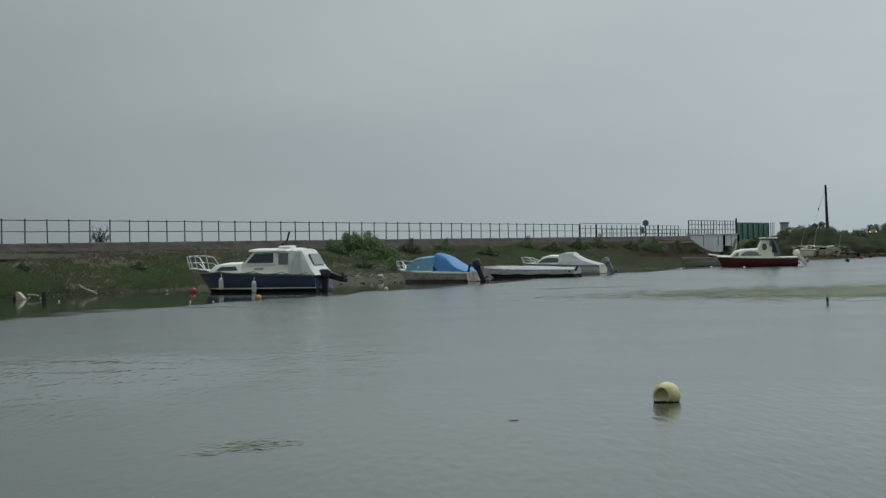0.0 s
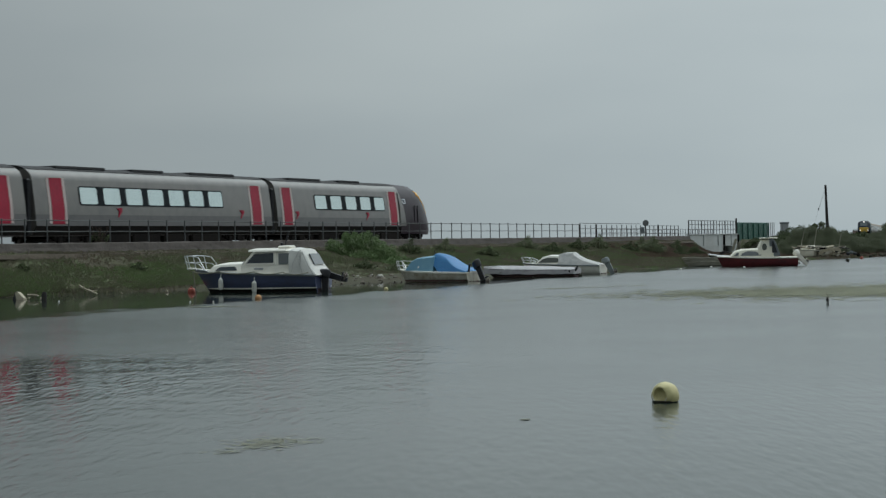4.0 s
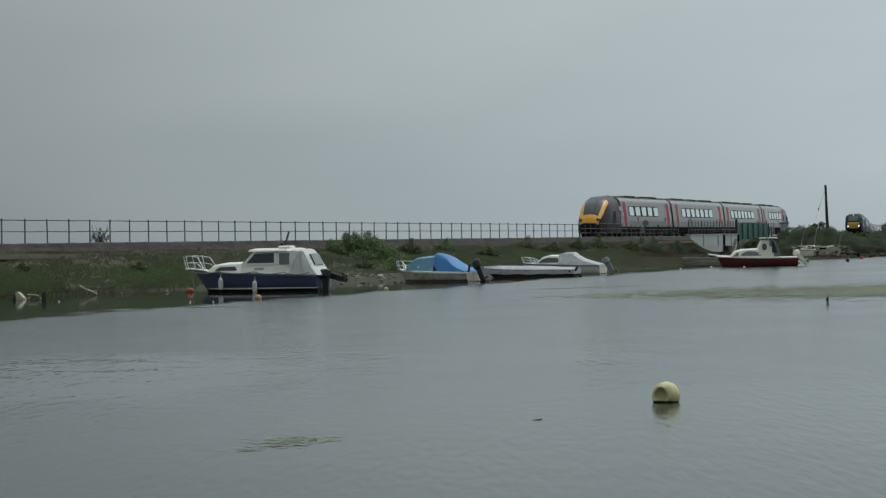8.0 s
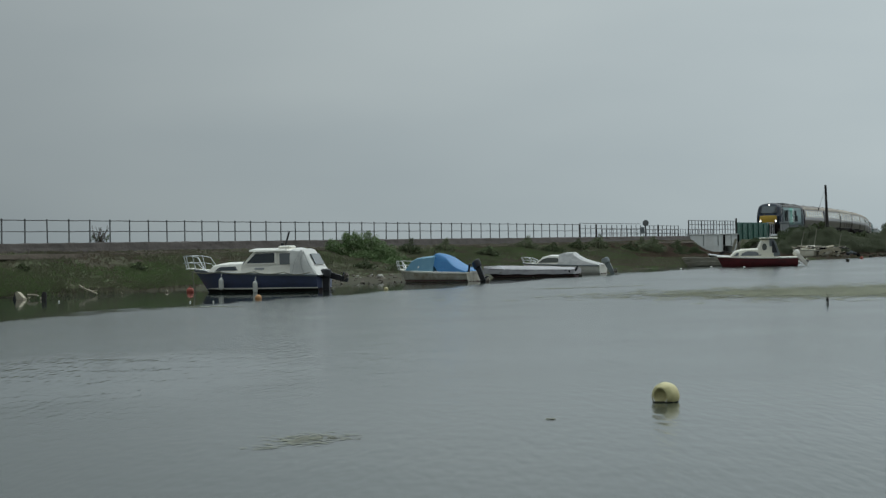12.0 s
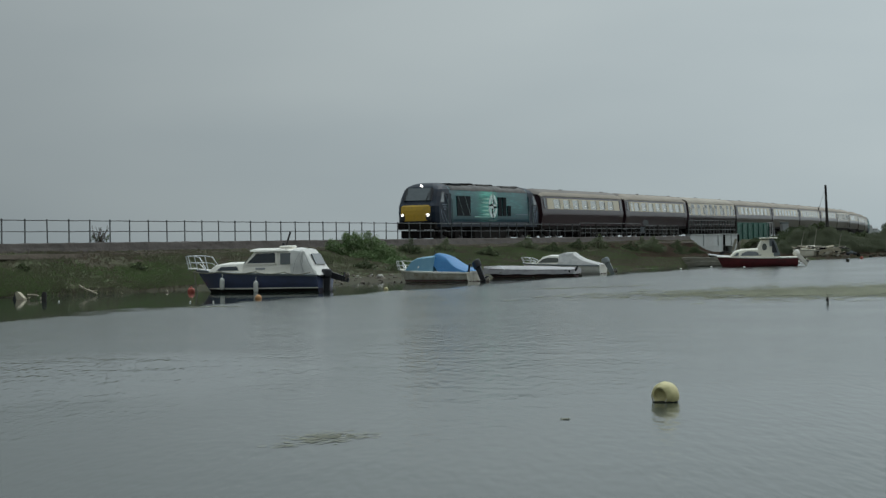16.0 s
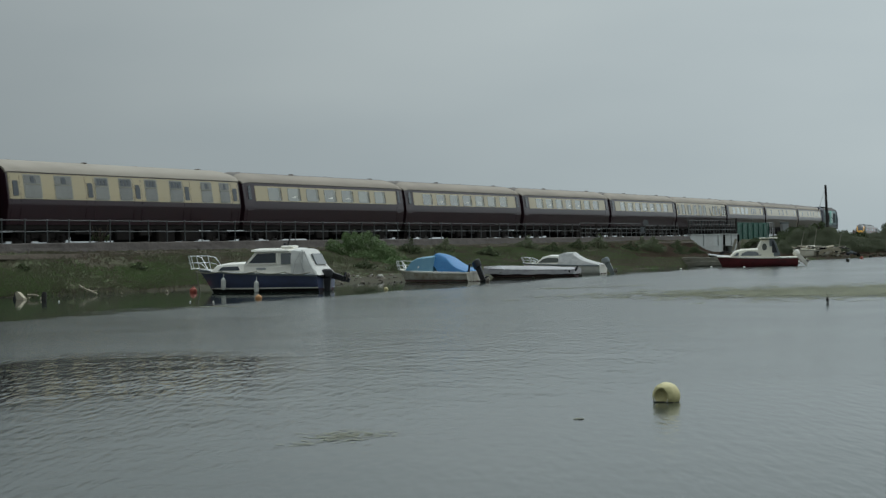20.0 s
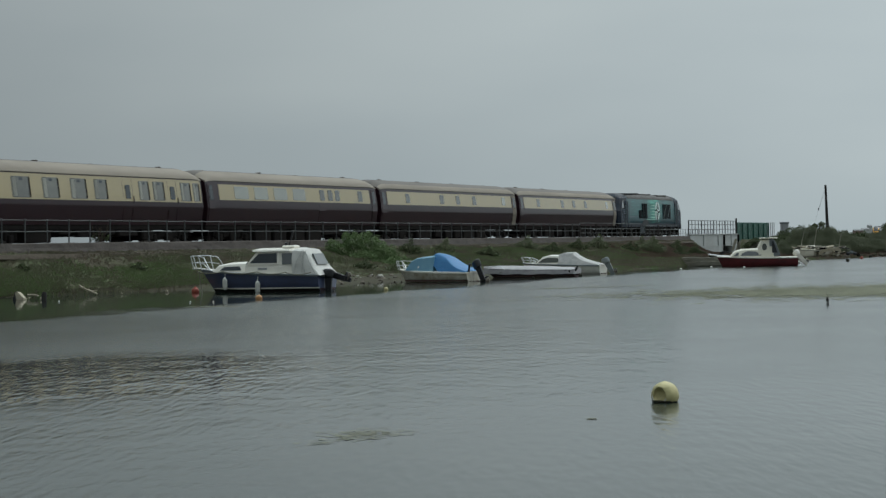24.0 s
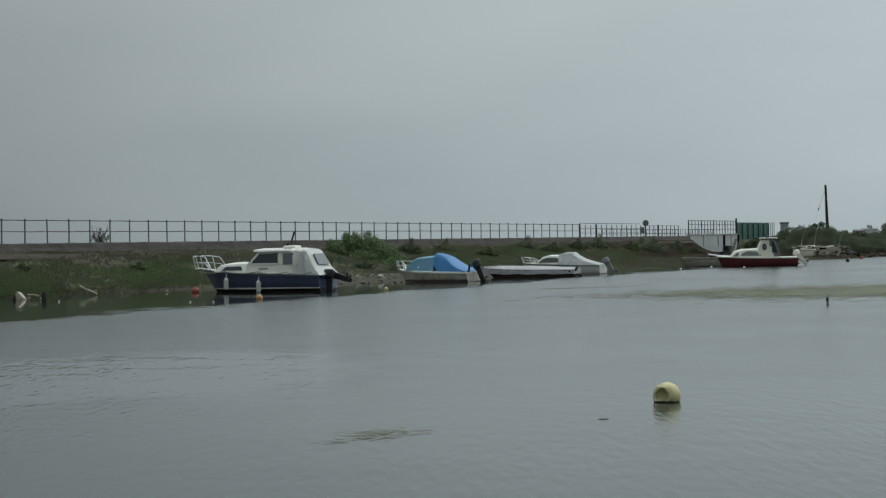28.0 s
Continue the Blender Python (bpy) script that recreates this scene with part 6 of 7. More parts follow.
# ---- floating weed ----
def weed_patch(name, label, m, strands, span, seed, size=(0.03, 0.16), thick=0.004, width=0.014, skew=0.0, wide=0.10, material="weed"):
    """Thin flat strands and scraps that lie on the water."""
    r2 = random.Random(seed)
    t2 = thing(name, label, "weed", m, kind="stuff")
    verts, faces = [], []
    cores = [(r2.gauss(0, 0.45) * span[0], r2.gauss(0, 0.45) * span[1]) for _ in range(max(4, strands // 22))]
    cores = [(px_, py_ + skew * px_) for px_, py_ in cores]
    for _ in range(strands):
        cx, cy = r2.choice(cores)
        cx += r2.gauss(0, wide) * span[0]
        cy += r2.gauss(0, wide) * span[1]
        a = r2.gauss(0.15, 0.5)
        ln = r2.uniform(*size)
        ca, sa = math.cos(a), math.sin(a)
        k = len(verts)
        z = r2.uniform(0.002, thick + 0.004)
        w = width * r2.uniform(0.5, 1.4)
        for q, e in ((-1, 0), (-0.5, -w), (0.4, -w), (1, 0), (0.4, w), (-0.5, w)):
            verts.append((cx + ca * q * ln - sa * e, cy + sa * q * ln + ca * e, z))
        faces.append(tuple(range(k, k + 6)))
    me = bpy.data.meshes.new("strands")
    me.from_pydata(verts, [], faces)
    me.materials.append(M[material])
    ob = new("strands", me)
    ob.parent = t2
    return t2


near_weed = weed_patch("drifting_weed", "loose brown-green weed drifting on the water", pose(-1.67, 16.28, 0), 200, (0.40, 0.60), 3, (0.02, 0.085), 0.003, 0.011, 0.5, 0.22, "weed_dull")
leaf_scrap = weed_patch("drifting_scrap", "small dark scrap of weed drifting on the water", pose(0.61, 18.13, 0), 24, (0.05, 0.03), 8, (0.02, 0.06), material="weed_dull")
weed_patch("floating_weed_bed", "wide thin bed of floating weed on the water", pose(12.6, 57.5, 0), 4400, (6.2, 5.2), 15, (0.06, 0.5), 0.01, 0.075, 0.12, 0.3)
weed_patch("floating_weed_scraps", "scattered dark weed scraps near the cabin cruiser", pose(-6.2, 54.0, 0), 120, (1.3, 1.0), 16, (0.05, 0.3), 0.01, 0.03)
weed_patch("floating_weed_scraps", "scattered dark weed scraps in open water", pose(5.5, 67.0, 0), 120, (3.5, 3.0), 18, (0.05, 0.3), 0.01, 0.03)

# ---- trains: local x along the line, -y the water's side, z from the rail head ----
def section(half, z0, z1, eave, crown, inset=0.06, n=5, belly=0.45):
    """Cross-section of a vehicle body: points from low on the -y side over the roof to low on the +y side."""
    pts = [(-half + inset * 0.9, z0), (-half + 0.01, z0 + belly - 0.04), (-half, z0 + belly + 0.04), (-half + inset * 0.25, z1), (-half + inset, eave)]
    for i in range(1, n + 1):
        a = math.pi / 2 * i / (n + 1)
        pts.append((-(half - inset) * math.cos(a), eave + (crown - eave) * math.sin(a)))
    pts.append((0, crown))
    return pts + [(-y, z) for y, z in pts[-2::-1]]


def side_y(half, z0, z1, eave, inset, z, belly=0.45):
    """How far out the body side lies at height z."""
    prof = [(z0, half - inset * 0.9), (z0 + belly, half), (z1, half - inset * 0.25), (eave, half - inset)]
    return float(np.interp(z, [p[0] for p in prof], [p[1] for p in prof]))


def bogie(parent, x, base, r, name="bogie", plan=2):
    """A two-axle bogie with its wheels."""
    bm = B()
    for y in (-1.0, 1.0):
        box(bm, (x, y, 0.62), (base + 1.1, 0.16, 0.26), 0.05)
        box(bm, (x, y * 1.08, 0.50), (0.7, 0.2, 0.36), 0.05)
        for a in (-base / 2, base / 2):
            box(bm, (x + a, y * 1.1, r), (0.34, 0.22, 0.32), 0.05)
            tube(bm, [(x + a + 0.35, y * 1.08, 0.40), (x + a + 0.35, y * 1.08, 0.70)], 0.09, 8)
            tube(bm, [(x + a - 0.35, y * 1.08, 0.40), (x + a - 0.35, y * 1.08, 0.70)], 0.09, 8)
    box(bm, (x, 0, 0.62), (0.6, 2.0, 0.3), 0.05)
    b = part(name, bm, "under", parent)
    for a in (-base / 2, base / 2):
        bm = B()
        for y in (-0.75, 0.75):
            drum(bm, (x + a, y, r), (0, 1, 0), [(-0.07, r - 0.06), (-0.06, r), (0.05, r), (0.07, r + 0.025 if y < 0 else r)], 20)
        tube(bm, [(x + a, -0.75, r), (x + a, 0.75, r)], 0.08, 8)
        part("wheelset", bm, "wheel", b)
    return b


def panel(name, x0, x1, z0, z1, y, material, parent, t=0.02, bevel=0.06, label=""):
    """A thin panel on the water's side of a body, rounded at its corners; y: how far out the side lies, or a function of height."""
    far = y if callable(y) else (lambda z: y)
    k = min(bevel, (x1 - x0) / 3, (z1 - z0) / 3)
    n = max(1, round((z1 - z0 - 2 * k) / 0.22))
    levels = [(z0, k), (z0 + k * 0.3, k * 0.3)] + [(z0 + k + (z1 - z0 - 2 * k) * i / n, 0) for i in range(n + 1)] + [(z1 - k * 0.3, k * 0.3), (z1, k)]
    bm = B()
    ring_loft(bm, [[(x0 + q, -far(z) - t, z), (x1 - q, -far(z) - t, z), (x1 - q, -far(z) + 0.04, z), (x0 + q, -far(z) + 0.04, z)] for z, q in levels])
    return part(name, bm, material, parent, label)


def body(name, x0, x1, sec, material, parent, smooth=True):
    bm = B()
    ring_loft(bm, [[(x, y, z) for y, z in sec] for x in (x0, x1)])
    return part(name, bm, material, parent, smooth=smooth)


def make_coach(kind, length):
    """A coach in umber and cream. kind: seven (large windows), doors (many windows and doors), kitchen, plain (few small windows)."""
    words = {"seven": "umber and cream railway coach with seven large windows", "first": "umber and cream coach with seven lit windows and grimy roof", "eight": "umber and cream coach with seven large and two narrow windows", "doors": "umber and cream older coach with many small-paned windows and doors",
             "kitchen": "umber and cream kitchen coach with uneven windows", "saloon": "umber and cream saloon coach with large and paired windows", "plain": "long umber and cream coach with a few small windows"}
    c = thing("railway_coach", words[kind], "railway coach", group="coaches of the long train")
    hl = length / 2 - 0.25
    H, z0, z1, eave, crown, ins = 1.36, 1.05, 2.35, 3.18, 3.72, 0.15
    sec = section(H, z0, z1, eave, crown, ins, belly=0.82)
    # the roof is domed down at both ends
    dome = [(-hl - 0.02, 0.34), (-hl + 0.22, 0.17), (-hl + 0.55, 0.06), (-hl + 1.0, 0.0), (hl - 1.0, 0.0), (hl - 0.55, 0.06), (hl - 0.22, 0.17), (hl + 0.02, 0.34)]
    if kind == "doors":
        dome = [(x, k * 0.4) for x, k in dome]
    fall = lambda z, k: z - k * max(0.0, (z - 3.05) / (crown - 3.05))
    bm = B()
    ring_loft(bm, [[(x * (hl / (hl + 0.02)), y, fall(z, k)) for y, z in sec] for x, k in dome])
    part("body", bm, "umber", c, smooth=True)
    # crown and lower curve differ in tone: the sky's highlight is put into colour
    low_edge = 3.42 if kind in ("plain", "first") else (3.66 if kind == "doors" else 3.60)
    rs = [(y * 1.012, z + 0.012) for y, z in sec if z > low_edge]
    bm = B()
    ring_loft(bm, [[(x, y, fall(z, k)) for y, z in rs + [(0, low_edge - 0.05)]] for x, k in dome])
    part("roof", bm, "coach_roof_dark", c, smooth=True)
    # paler lower curve painted for the sky reflected there
    for sgn in (-1, 1):
        arc = [(-(H - ins) * 1.03, 3.185)] + [(y * 1.014, z + 0.014) for y, z in sec if y < -0.01 and 3.22 < z < low_edge + 0.10]
        arc = [(sgn * y, z) for y, z in arc]
        bm = B()
        ring_loft(bm, [[(x, y, fall(z, k)) for y, z in arc + [(y * 0.95, z - 0.05) for y, z in arc[::-1]]] for x, k in dome])
        part("roof_side", bm, "coach_roof" if kind == "doors" else "coach_roof_dull", c, "lower roof in a paler tone for the sky's highlight", smooth=True)
    for x in np.linspace(-hl + 2.2, hl - 2.2, 4):
        bm = B()
        drum(bm, (x, 0.25 * math.sin(x * 3), 3.68), (0, 0, 1), [(0, 0.14), (0.07, 0.14), (0.09, 0.09)], 10)
        part("roof_vent", bm, "coach_roof_dark", c)
    y_at = lambda z: side_y(H, z0, z1, eave, ins, z, 0.82)
    lo, hi = (2.26, 3.02) if kind not in ("doors", "saloon") else (2.08, 3.13)
    e0 = 1.22 if kind in ("seven", "eight", "first", "kitchen") else (0.95 if kind == "plain" else 0.12)
    panel("cream_band", -hl + e0, hl - min(e0, 0.95), lo, hi, y_at, "cream", c, 0.012, 0.02)
    win = lambda a, b, p, q, mt="coach_glass": panel("window", a, b, p, q, y_at, mt, c, 0.022, 0.07)
    if kind in ("seven", "eight", "first"):
        for i in range(7):
            x = 0.03 + (i - 3) * 2.18
            win(x - 0.73, x + 0.73, 2.30, 2.95)
            # dark strip over the glass, painted for the shade in the reveal
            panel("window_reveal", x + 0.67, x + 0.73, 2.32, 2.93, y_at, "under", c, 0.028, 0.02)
            panel("curtain", x + 0.46, x + 0.67, 2.33, 2.93, y_at, "curtain", c, 0.027, 0.03)
            if i in (1, 3, 4) or kind == "first":
                yl = -y_at(2.5) - 0.026
                bm = B()
                plate(bm, [(x - 0.34, yl, 2.33), (x + 0.10, yl, 2.33), (x + 0.16, yl, 2.44), (x + 0.26, yl, 2.54), (x - 0.02, yl, 2.55), (x - 0.12, yl, 2.48), (x - 0.24, yl, 2.52)], (0, 0.03, 0))
                part("table_lamp", bm, "warm_dim", c, "lit table lamp at the window")
        if kind == "eight":
            win(-8.25, -7.72, 2.30, 2.95)
            win(7.72, 8.25, 2.30, 2.95)
        for sx in (-1, 1):
            a = sx * (hl - 0.62)
            panel("vestibule_door", a - 0.34, a + 0.34, 1.1, 3.10, y_at, "umber", c, 0.008, 0.05)
            panel("door_window", a - 0.17, a + 0.17, 2.30, 3.02, y_at, "glass", c, 0.03, 0.10)
    elif kind == "doors":
        for x0, x1 in ((-8.66, -7.46), (-6.42, -5.17), (-3.3, -2.26), (-1.34, -0.32), (0.85, 1.86), (3.05, 4.18), (6.0, 7.0), (7.84, 8.77)):
            panel("window_frame", x0 - 0.05, x1 + 0.05, 2.09, 3.09, y_at, "grey_frame", c, 0.017, 0.05)
            win(x0, x1, 2.13, 3.05, "coach_glass_grey")
            n_ = 3
            for k in range(n_):
                w_ = (x1 - x0 - 0.16) / n_
                panel("vent_light", x0 + 0.08 + k * w_ + 0.03, x0 + 0.08 + (k + 1) * w_ - 0.03, 2.74, 3.01, y_at, "glass" if k == 1 or -4 < x0 < 5 else "coach_glass_grey", c, 0.03, 0.02)
            bm = B()
            box(bm, ((x0 + x1) / 2, -y_at(2.69) - 0.02, 2.69), (x1 - x0, 0.03, 0.04))
            part("window_bar", bm, "grey_frame", c)
        for x in (-9.3, -3.76, 0.16, 4.6, 9.3):
            panel("door_window", x - 0.2, x + 0.2, 2.2, 2.82, y_at, "glass", c, 0.03, 0.05)
            for q in (-0.34, 0.34):
                bm = B()
                tube(bm, [(x + q, -y_at(z) - 0.005, z) for z in (1.15, 1.6, 2.0, 2.3, 2.7, 3.05)], 0.014, 4)
                part("door_seam", bm, "umber", c)
    elif kind == "saloon":
        for x0, x1 in ((-9.5, -8.9), (-8.0, -6.75), (-5.8, -4.5), (-3.6, -2.38), (-1.5, -0.25), (0.35, 1.4), (4.05, 4.95), (5.3, 6.3), (7.8, 8.75), (8.98, 9.6)):
            win(x0, x1, 2.14, 3.0, "coach_glass_grey")
            # same painted reveal shade, a dark strip at the window's right edge
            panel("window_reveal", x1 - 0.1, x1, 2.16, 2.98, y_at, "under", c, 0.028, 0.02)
            panel("curtain", x0 + 0.08, x0 + 0.08 + (x1 - x0) * 0.2, 2.17, 2.97, y_at, "curtain", c, 0.027, 0.03)
            panel("vent_light", x0 + (x1 - x0) * 0.42, x0 + (x1 - x0) * 0.62, 2.84, 2.95, y_at, "glass", c, 0.03, 0.02)
        for x in (3.08, 7.02):
            panel("door_window", x - 0.2, x + 0.2, 2.2, 2.80, y_at, "glass", c, 0.03, 0.05)
            for q in (-0.4, 0.4):
                bm = B()
                tube(bm, [(x + q, -y_at(z) - 0.005, z) for z in (1.15, 1.67, 2.3, 3.05)], 0.014, 4)
                part("door_seam", bm, "umber", c)
            bm = B()
            tube(bm, [(x + 0.45, -y_at(2.05) - 0.03, 2.05), (x + 0.45, -y_at(2.3) - 0.03, 2.3)], 0.03, 5)
            part("door_handle", bm, "steel", c)
    elif kind == "kitchen":
        for x in (-6.36, -4.27, -2.13, 0.0):
            win(x - 0.73, x + 0.73, 2.33, 2.94)
        for x, w in ((2.75, 0.3), (3.75, 0.28), (4.65, 0.28), (7.6, 0.3)):
            win(x - w, x + w, 2.36, 2.94, "coach_glass_dark")
        panel("service_door", 2.3, 3.1, 1.1, 3.0, y_at, "umber", c, 0.008, 0.05)
        for sx in (-1, 1):
            a = sx * (hl - 0.42)
            panel("vestibule_door", a - 0.3, a + 0.3, 1.1, 3.05, y_at, "umber", c, 0.02, 0.05)
            panel("door_window", a - 0.16, a + 0.16, 2.25, 2.95, y_at, "glass", c, 0.03, 0.06)
    else:
        for x in (-7.3, -2.0, 0.65, 3.45, 8.8):
            win(x - 0.32, x + 0.32, 2.38, 2.92, "coach_glass_dark" if x < 8 else "coach_glass")
        for sx in (-1, 1):
            a = sx * (hl - 0.45)
            panel("vestibule_door", a - 0.33, a + 0.33, 1.1, 3.1, y_at, "grime_door" if sx > 0 else "umber", c, 0.02, 0.05)
            panel("door_window", a - 0.2, a + 0.2, 2.25, 2.95, y_at, "glass", c, 0.03, 0.06)
        panel("lower_sheen_strip", -hl + 0.95, hl - 0.95, 2.19, 2.25, y_at, "umber", c, 0.02, 0.01)
    for sx in (-1, 1):
        bm = B()
        box(bm, (sx * (hl + 0.12), 0, 2.25), (0.22, 1.1, 2.2), 0.05)
        part("gangway", bm, "under", c)
        for y in (-0.87, 0.87):
            bm = B()
            drum(bm, (sx * hl, y, 1.06), (sx, 0, 0), [(0, 0.1), (0.15, 0.1), (0.15, 0.24), (0.2, 0.22)], 12)
            part("buffer", bm, "under", c)
    bogie(c, -length * 0.345, 2.6, 0.457)
    bogie(c, length * 0.345, 2.6, 0.457)
    bm = B()
    box(bm, (0, 0, 0.96), (2 * hl, 2.4, 0.24), 0.04)
    part("solebar", bm, "under", c)
    rnd = random.Random(length * 7 + len(kind))
    x = -length * 0.345 + 2.2
    while x < length * 0.345 - 2.4:
        w = rnd.uniform(0.9, 2.2)
        low = rnd.choice((0.22, 0.26, 0.30, 0.36) if kind == "plain" else (0.24, 0.30, 0.36, 0.54, 0.62))
        bm = B()
        box(bm, (x + w / 2, 0, (low + 0.85) / 2), (w, 2.4, 0.85 - low), 0.06)
        part("equipment_box", bm, "under", c)
        x += w + rnd.uniform(0.2, 0.8)
    return c


def make_loco(way, lit):
    """A diesel locomotive in teal and navy with yellow noses, a cab at either end. way: which end the big grille is at; lit: headlights on."""
    c = thing("diesel_locomotive", "teal and navy diesel locomotive with a white compass star", "locomotive", group="locomotives of the long train")
    H, z0, z1, eave, crown = 1.345, 1.0, 2.8, 3.26, 3.74
    sec = section(H, z0, z1, eave, crown, 0.12)
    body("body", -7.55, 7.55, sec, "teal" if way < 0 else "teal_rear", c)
    rs = [(-1.245, 3.28)] + [(y * 1.015, z + 0.015) for y, z in sec if z > 3.32] + [(1.245, 3.28)]
    bm = B()
    ring_loft(bm, [[(x, y, z) for y, z in rs] for x in (-7.2, 7.2)])
    part("roof", bm, "roof_grey", c, smooth=True)
    # roof gear
    for x0, x1, z, w, mt in ((-6.9, -4.6, 3.62, 1.7, "grille"), (-4.4, -3.0, 3.66, 1.5, "under"), (-2.4, -1.6, 3.70, 1.1, "under"), (-1.2, 0.9, 3.66, 1.4, "roof_grey"), (1.2, 2.3, 3.69, 1.0, "under"), (3.0, 5.9, 3.62, 1.7, "roof_grey"), (6.2, 7.0, 3.66, 1.2, "under")):
        bm = B()
        box(bm, ((x0 + x1) / 2, -0.1, z), (x1 - x0, w, 0.2), 0.06)
        part("roof_hatch", bm, mt, c)
    for sx in (-1, 1):
        # cab: plan outlines from the skirt up, with a flat face and chamfered corners
        bm = B()
        rings = []
        for z, xf, fa, xs_, w in ((0.98, 9.62, 0.98, 9.15, 1.33), (1.32, 9.92, 0.98, 9.35, 1.345), (1.9, 9.97, 1.0, 9.42, 1.345), (2.28, 9.90, 0.98, 9.40, 1.335), (2.44, 9.72, 0.97, 9.28, 1.325), (2.9, 9.38, 0.93, 8.98, 1.295), (3.3, 9.05, 0.88, 8.66, 1.235), (3.48, 8.86, 0.80, 8.35, 1.12), (3.62, 8.62, 0.66, 8.05, 0.90), (3.71, 8.30, 0.40, 7.85, 0.55), (3.73, 8.0, 0.2, 7.7, 0.3)):
            mid_x, mid_w = xs_ + (xf - xs_) * 0.62, fa + (w - fa) * 0.58
            half = [(sx * 7.45, -w, z), (sx * xs_, -w, z), (sx * mid_x, -mid_w, z), (sx * xf, -fa * 0.93, z), (sx * (xf + 0.03), -fa * 0.4, z)]
            rings.append(half + [(px, -py, pz) for px, py, pz in half[::-1]])
        ring_loft(bm, rings)
        part("cab", bm, "loco_navy", c)
        bm = B()
        ring_loft(bm, [[(sx * (xf - 0.1), -fa, z), (sx * (xf + 0.035), -fa + 0.02, z), (sx * (xf + 0.035), fa - 0.02, z), (sx * (xf - 0.1), fa, z)] for z, xf, fa in ((1.36, 9.94, 0.74), (1.46, 9.95, 0.88), (1.75, 9.98, 0.97), (2.0, 9.98, 0.98), (2.24, 9.93, 0.95), (2.33, 9.87, 0.82))])
        part("nose_panel", bm, "yellow", c, "yellow warning panel")
        bm = B()
        plate(bm, [(sx * 9.40, -0.86, 2.52), (sx * 9.40, 0.86, 2.52), (sx * 8.96, 0.80, 3.28), (sx * 8.96, -0.80, 3.28)], (sx * 0.26, 0, 0.10))
        part("windscreen", bm, "screen", c)
        for y0 in (-0.93, 0.80):
            bm = B()
            plate(bm, [(sx * 9.42, y0, 2.5), (sx * 9.42, y0 + 0.13, 2.5), (sx * 8.98, y0 * 0.93 + 0.12, 3.3), (sx * 8.98, y0 * 0.93, 3.3)], (sx * 0.27, 0, 0.11))
            part("screen_pillar", bm, "black", c)
        bm = B()
        tube(bm, [(sx * 9.74, -0.55, 2.52), (sx * 9.46, -0.75, 3.15)], 0.025, 5)
        part("wiper", bm, "black", c)
        bm = B()
        plate(bm, [(sx * 9.12, -1.335, 2.5), (sx * 8.5, -1.335, 2.5), (sx * 8.45, -1.285, 3.05), (sx * 8.75, -1.285, 3.05)], (0, 0.05, 0))
        part("side_window", bm, "screen", c)
        bm = B()
        plate(bm, [(sx * 9.24, -1.325, 2.42), (sx * 8.36, -1.325, 2.42), (sx * 8.33, -1.275, 3.14), (sx * 8.78, -1.275, 3.14)], (0, 0.05, 0))
        part("window_surround", bm, "black", c)
        for y in (-0.88, 0.88):
            bm = B()
            box(bm, (sx * 9.97, y * 0.96, 1.62), (0.12, 0.34, 0.44), 0.05)
            part("lamp_housing", bm, "black", c)
            bm = B()
            drum(bm, (sx * 10.02, y * 0.96, 1.72), (sx, 0, 0), [(-0.1, 0.08), (0.04, 0.08), (0.06, 0.055)], 14)
            part("headlight", bm, "lamp" if lit and sx < 0 else "clear_film", c)
        bm = B()
        drum(bm, (sx * 8.92, 0, 3.52), (sx, 0, 0.3), [(-0.25, 0.07), (0.06, 0.07), (0.08, 0.05)], 14)
        part("top_light", bm, "lamp" if lit and sx < 0 else "clear_film", c)
        bm = B()
        box(bm, (sx * 9.75, 0, 1.06), (0.35, 2.5, 0.42), 0.05)
        box(bm, (sx * 9.6, 0, 0.55), (0.3, 2.2, 0.5), 0.08)
        tube(bm, [(sx * 9.95, -0.5, 0.95), (sx * 10.05, -0.5, 0.45)], 0.05)
        tube(bm, [(sx * 9.95, 0.4, 0.95), (sx * 10.05, 0.4, 0.40)], 0.05)
        part("buffer_beam", bm, "under", c)
        for y in (-0.87, 0.87):
            bm = B()
            drum(bm, (sx * 9.9, y, 1.06), (sx, 0, 0), [(0, 0.12), (0.28, 0.12), (0.3, 0.24), (0.35, 0.22)], 14)
            part("buffer", bm, "under", c)
        a = sx * 7.7
        panel("cab_door", a - 0.33, a + 0.33, 1.1, 3.05, H - 0.01, "loco_navy", c, 0.02, 0.05)
        for q in (-0.42, 0.42):
            bm = B()
            tube(bm, [(a + q, -H - 0.06, 1.15), (a + q, -H - 0.06, 2.7)], 0.022, 6)
            part("handrail", bm, "brace", c)
        for i in range(3):
            bm = B()
            box(bm, (sx * (8.55 - 0.05 * i), -H - 0.012, 2.35 - i * 0.14), (0.75 - 0.18 * i, 0.02, 0.07))
            part("lettering_bar", bm, "cab_flash", c)
        for x0, x1, za, zb, w_ in ((8.15, 8.75, 1.35, 1.95, 0.09), (7.98, 8.30, 2.45, 3.0, 0.07), (8.85, 9.20, 1.50, 2.10, 0.10), (8.62, 8.80, 1.30, 1.55, 0.08)):
            bm = B()
            plate(bm, [(sx * x0, -H - 0.012, za), (sx * (x0 + w_), -H - 0.012, za), (sx * x1, -H - 0.012, zb), (sx * (x1 - w_), -H - 0.012, zb)], (0, 0.03, 0))
            part("cab_flash", bm, "cab_flash", c, "pale blue paint flash")
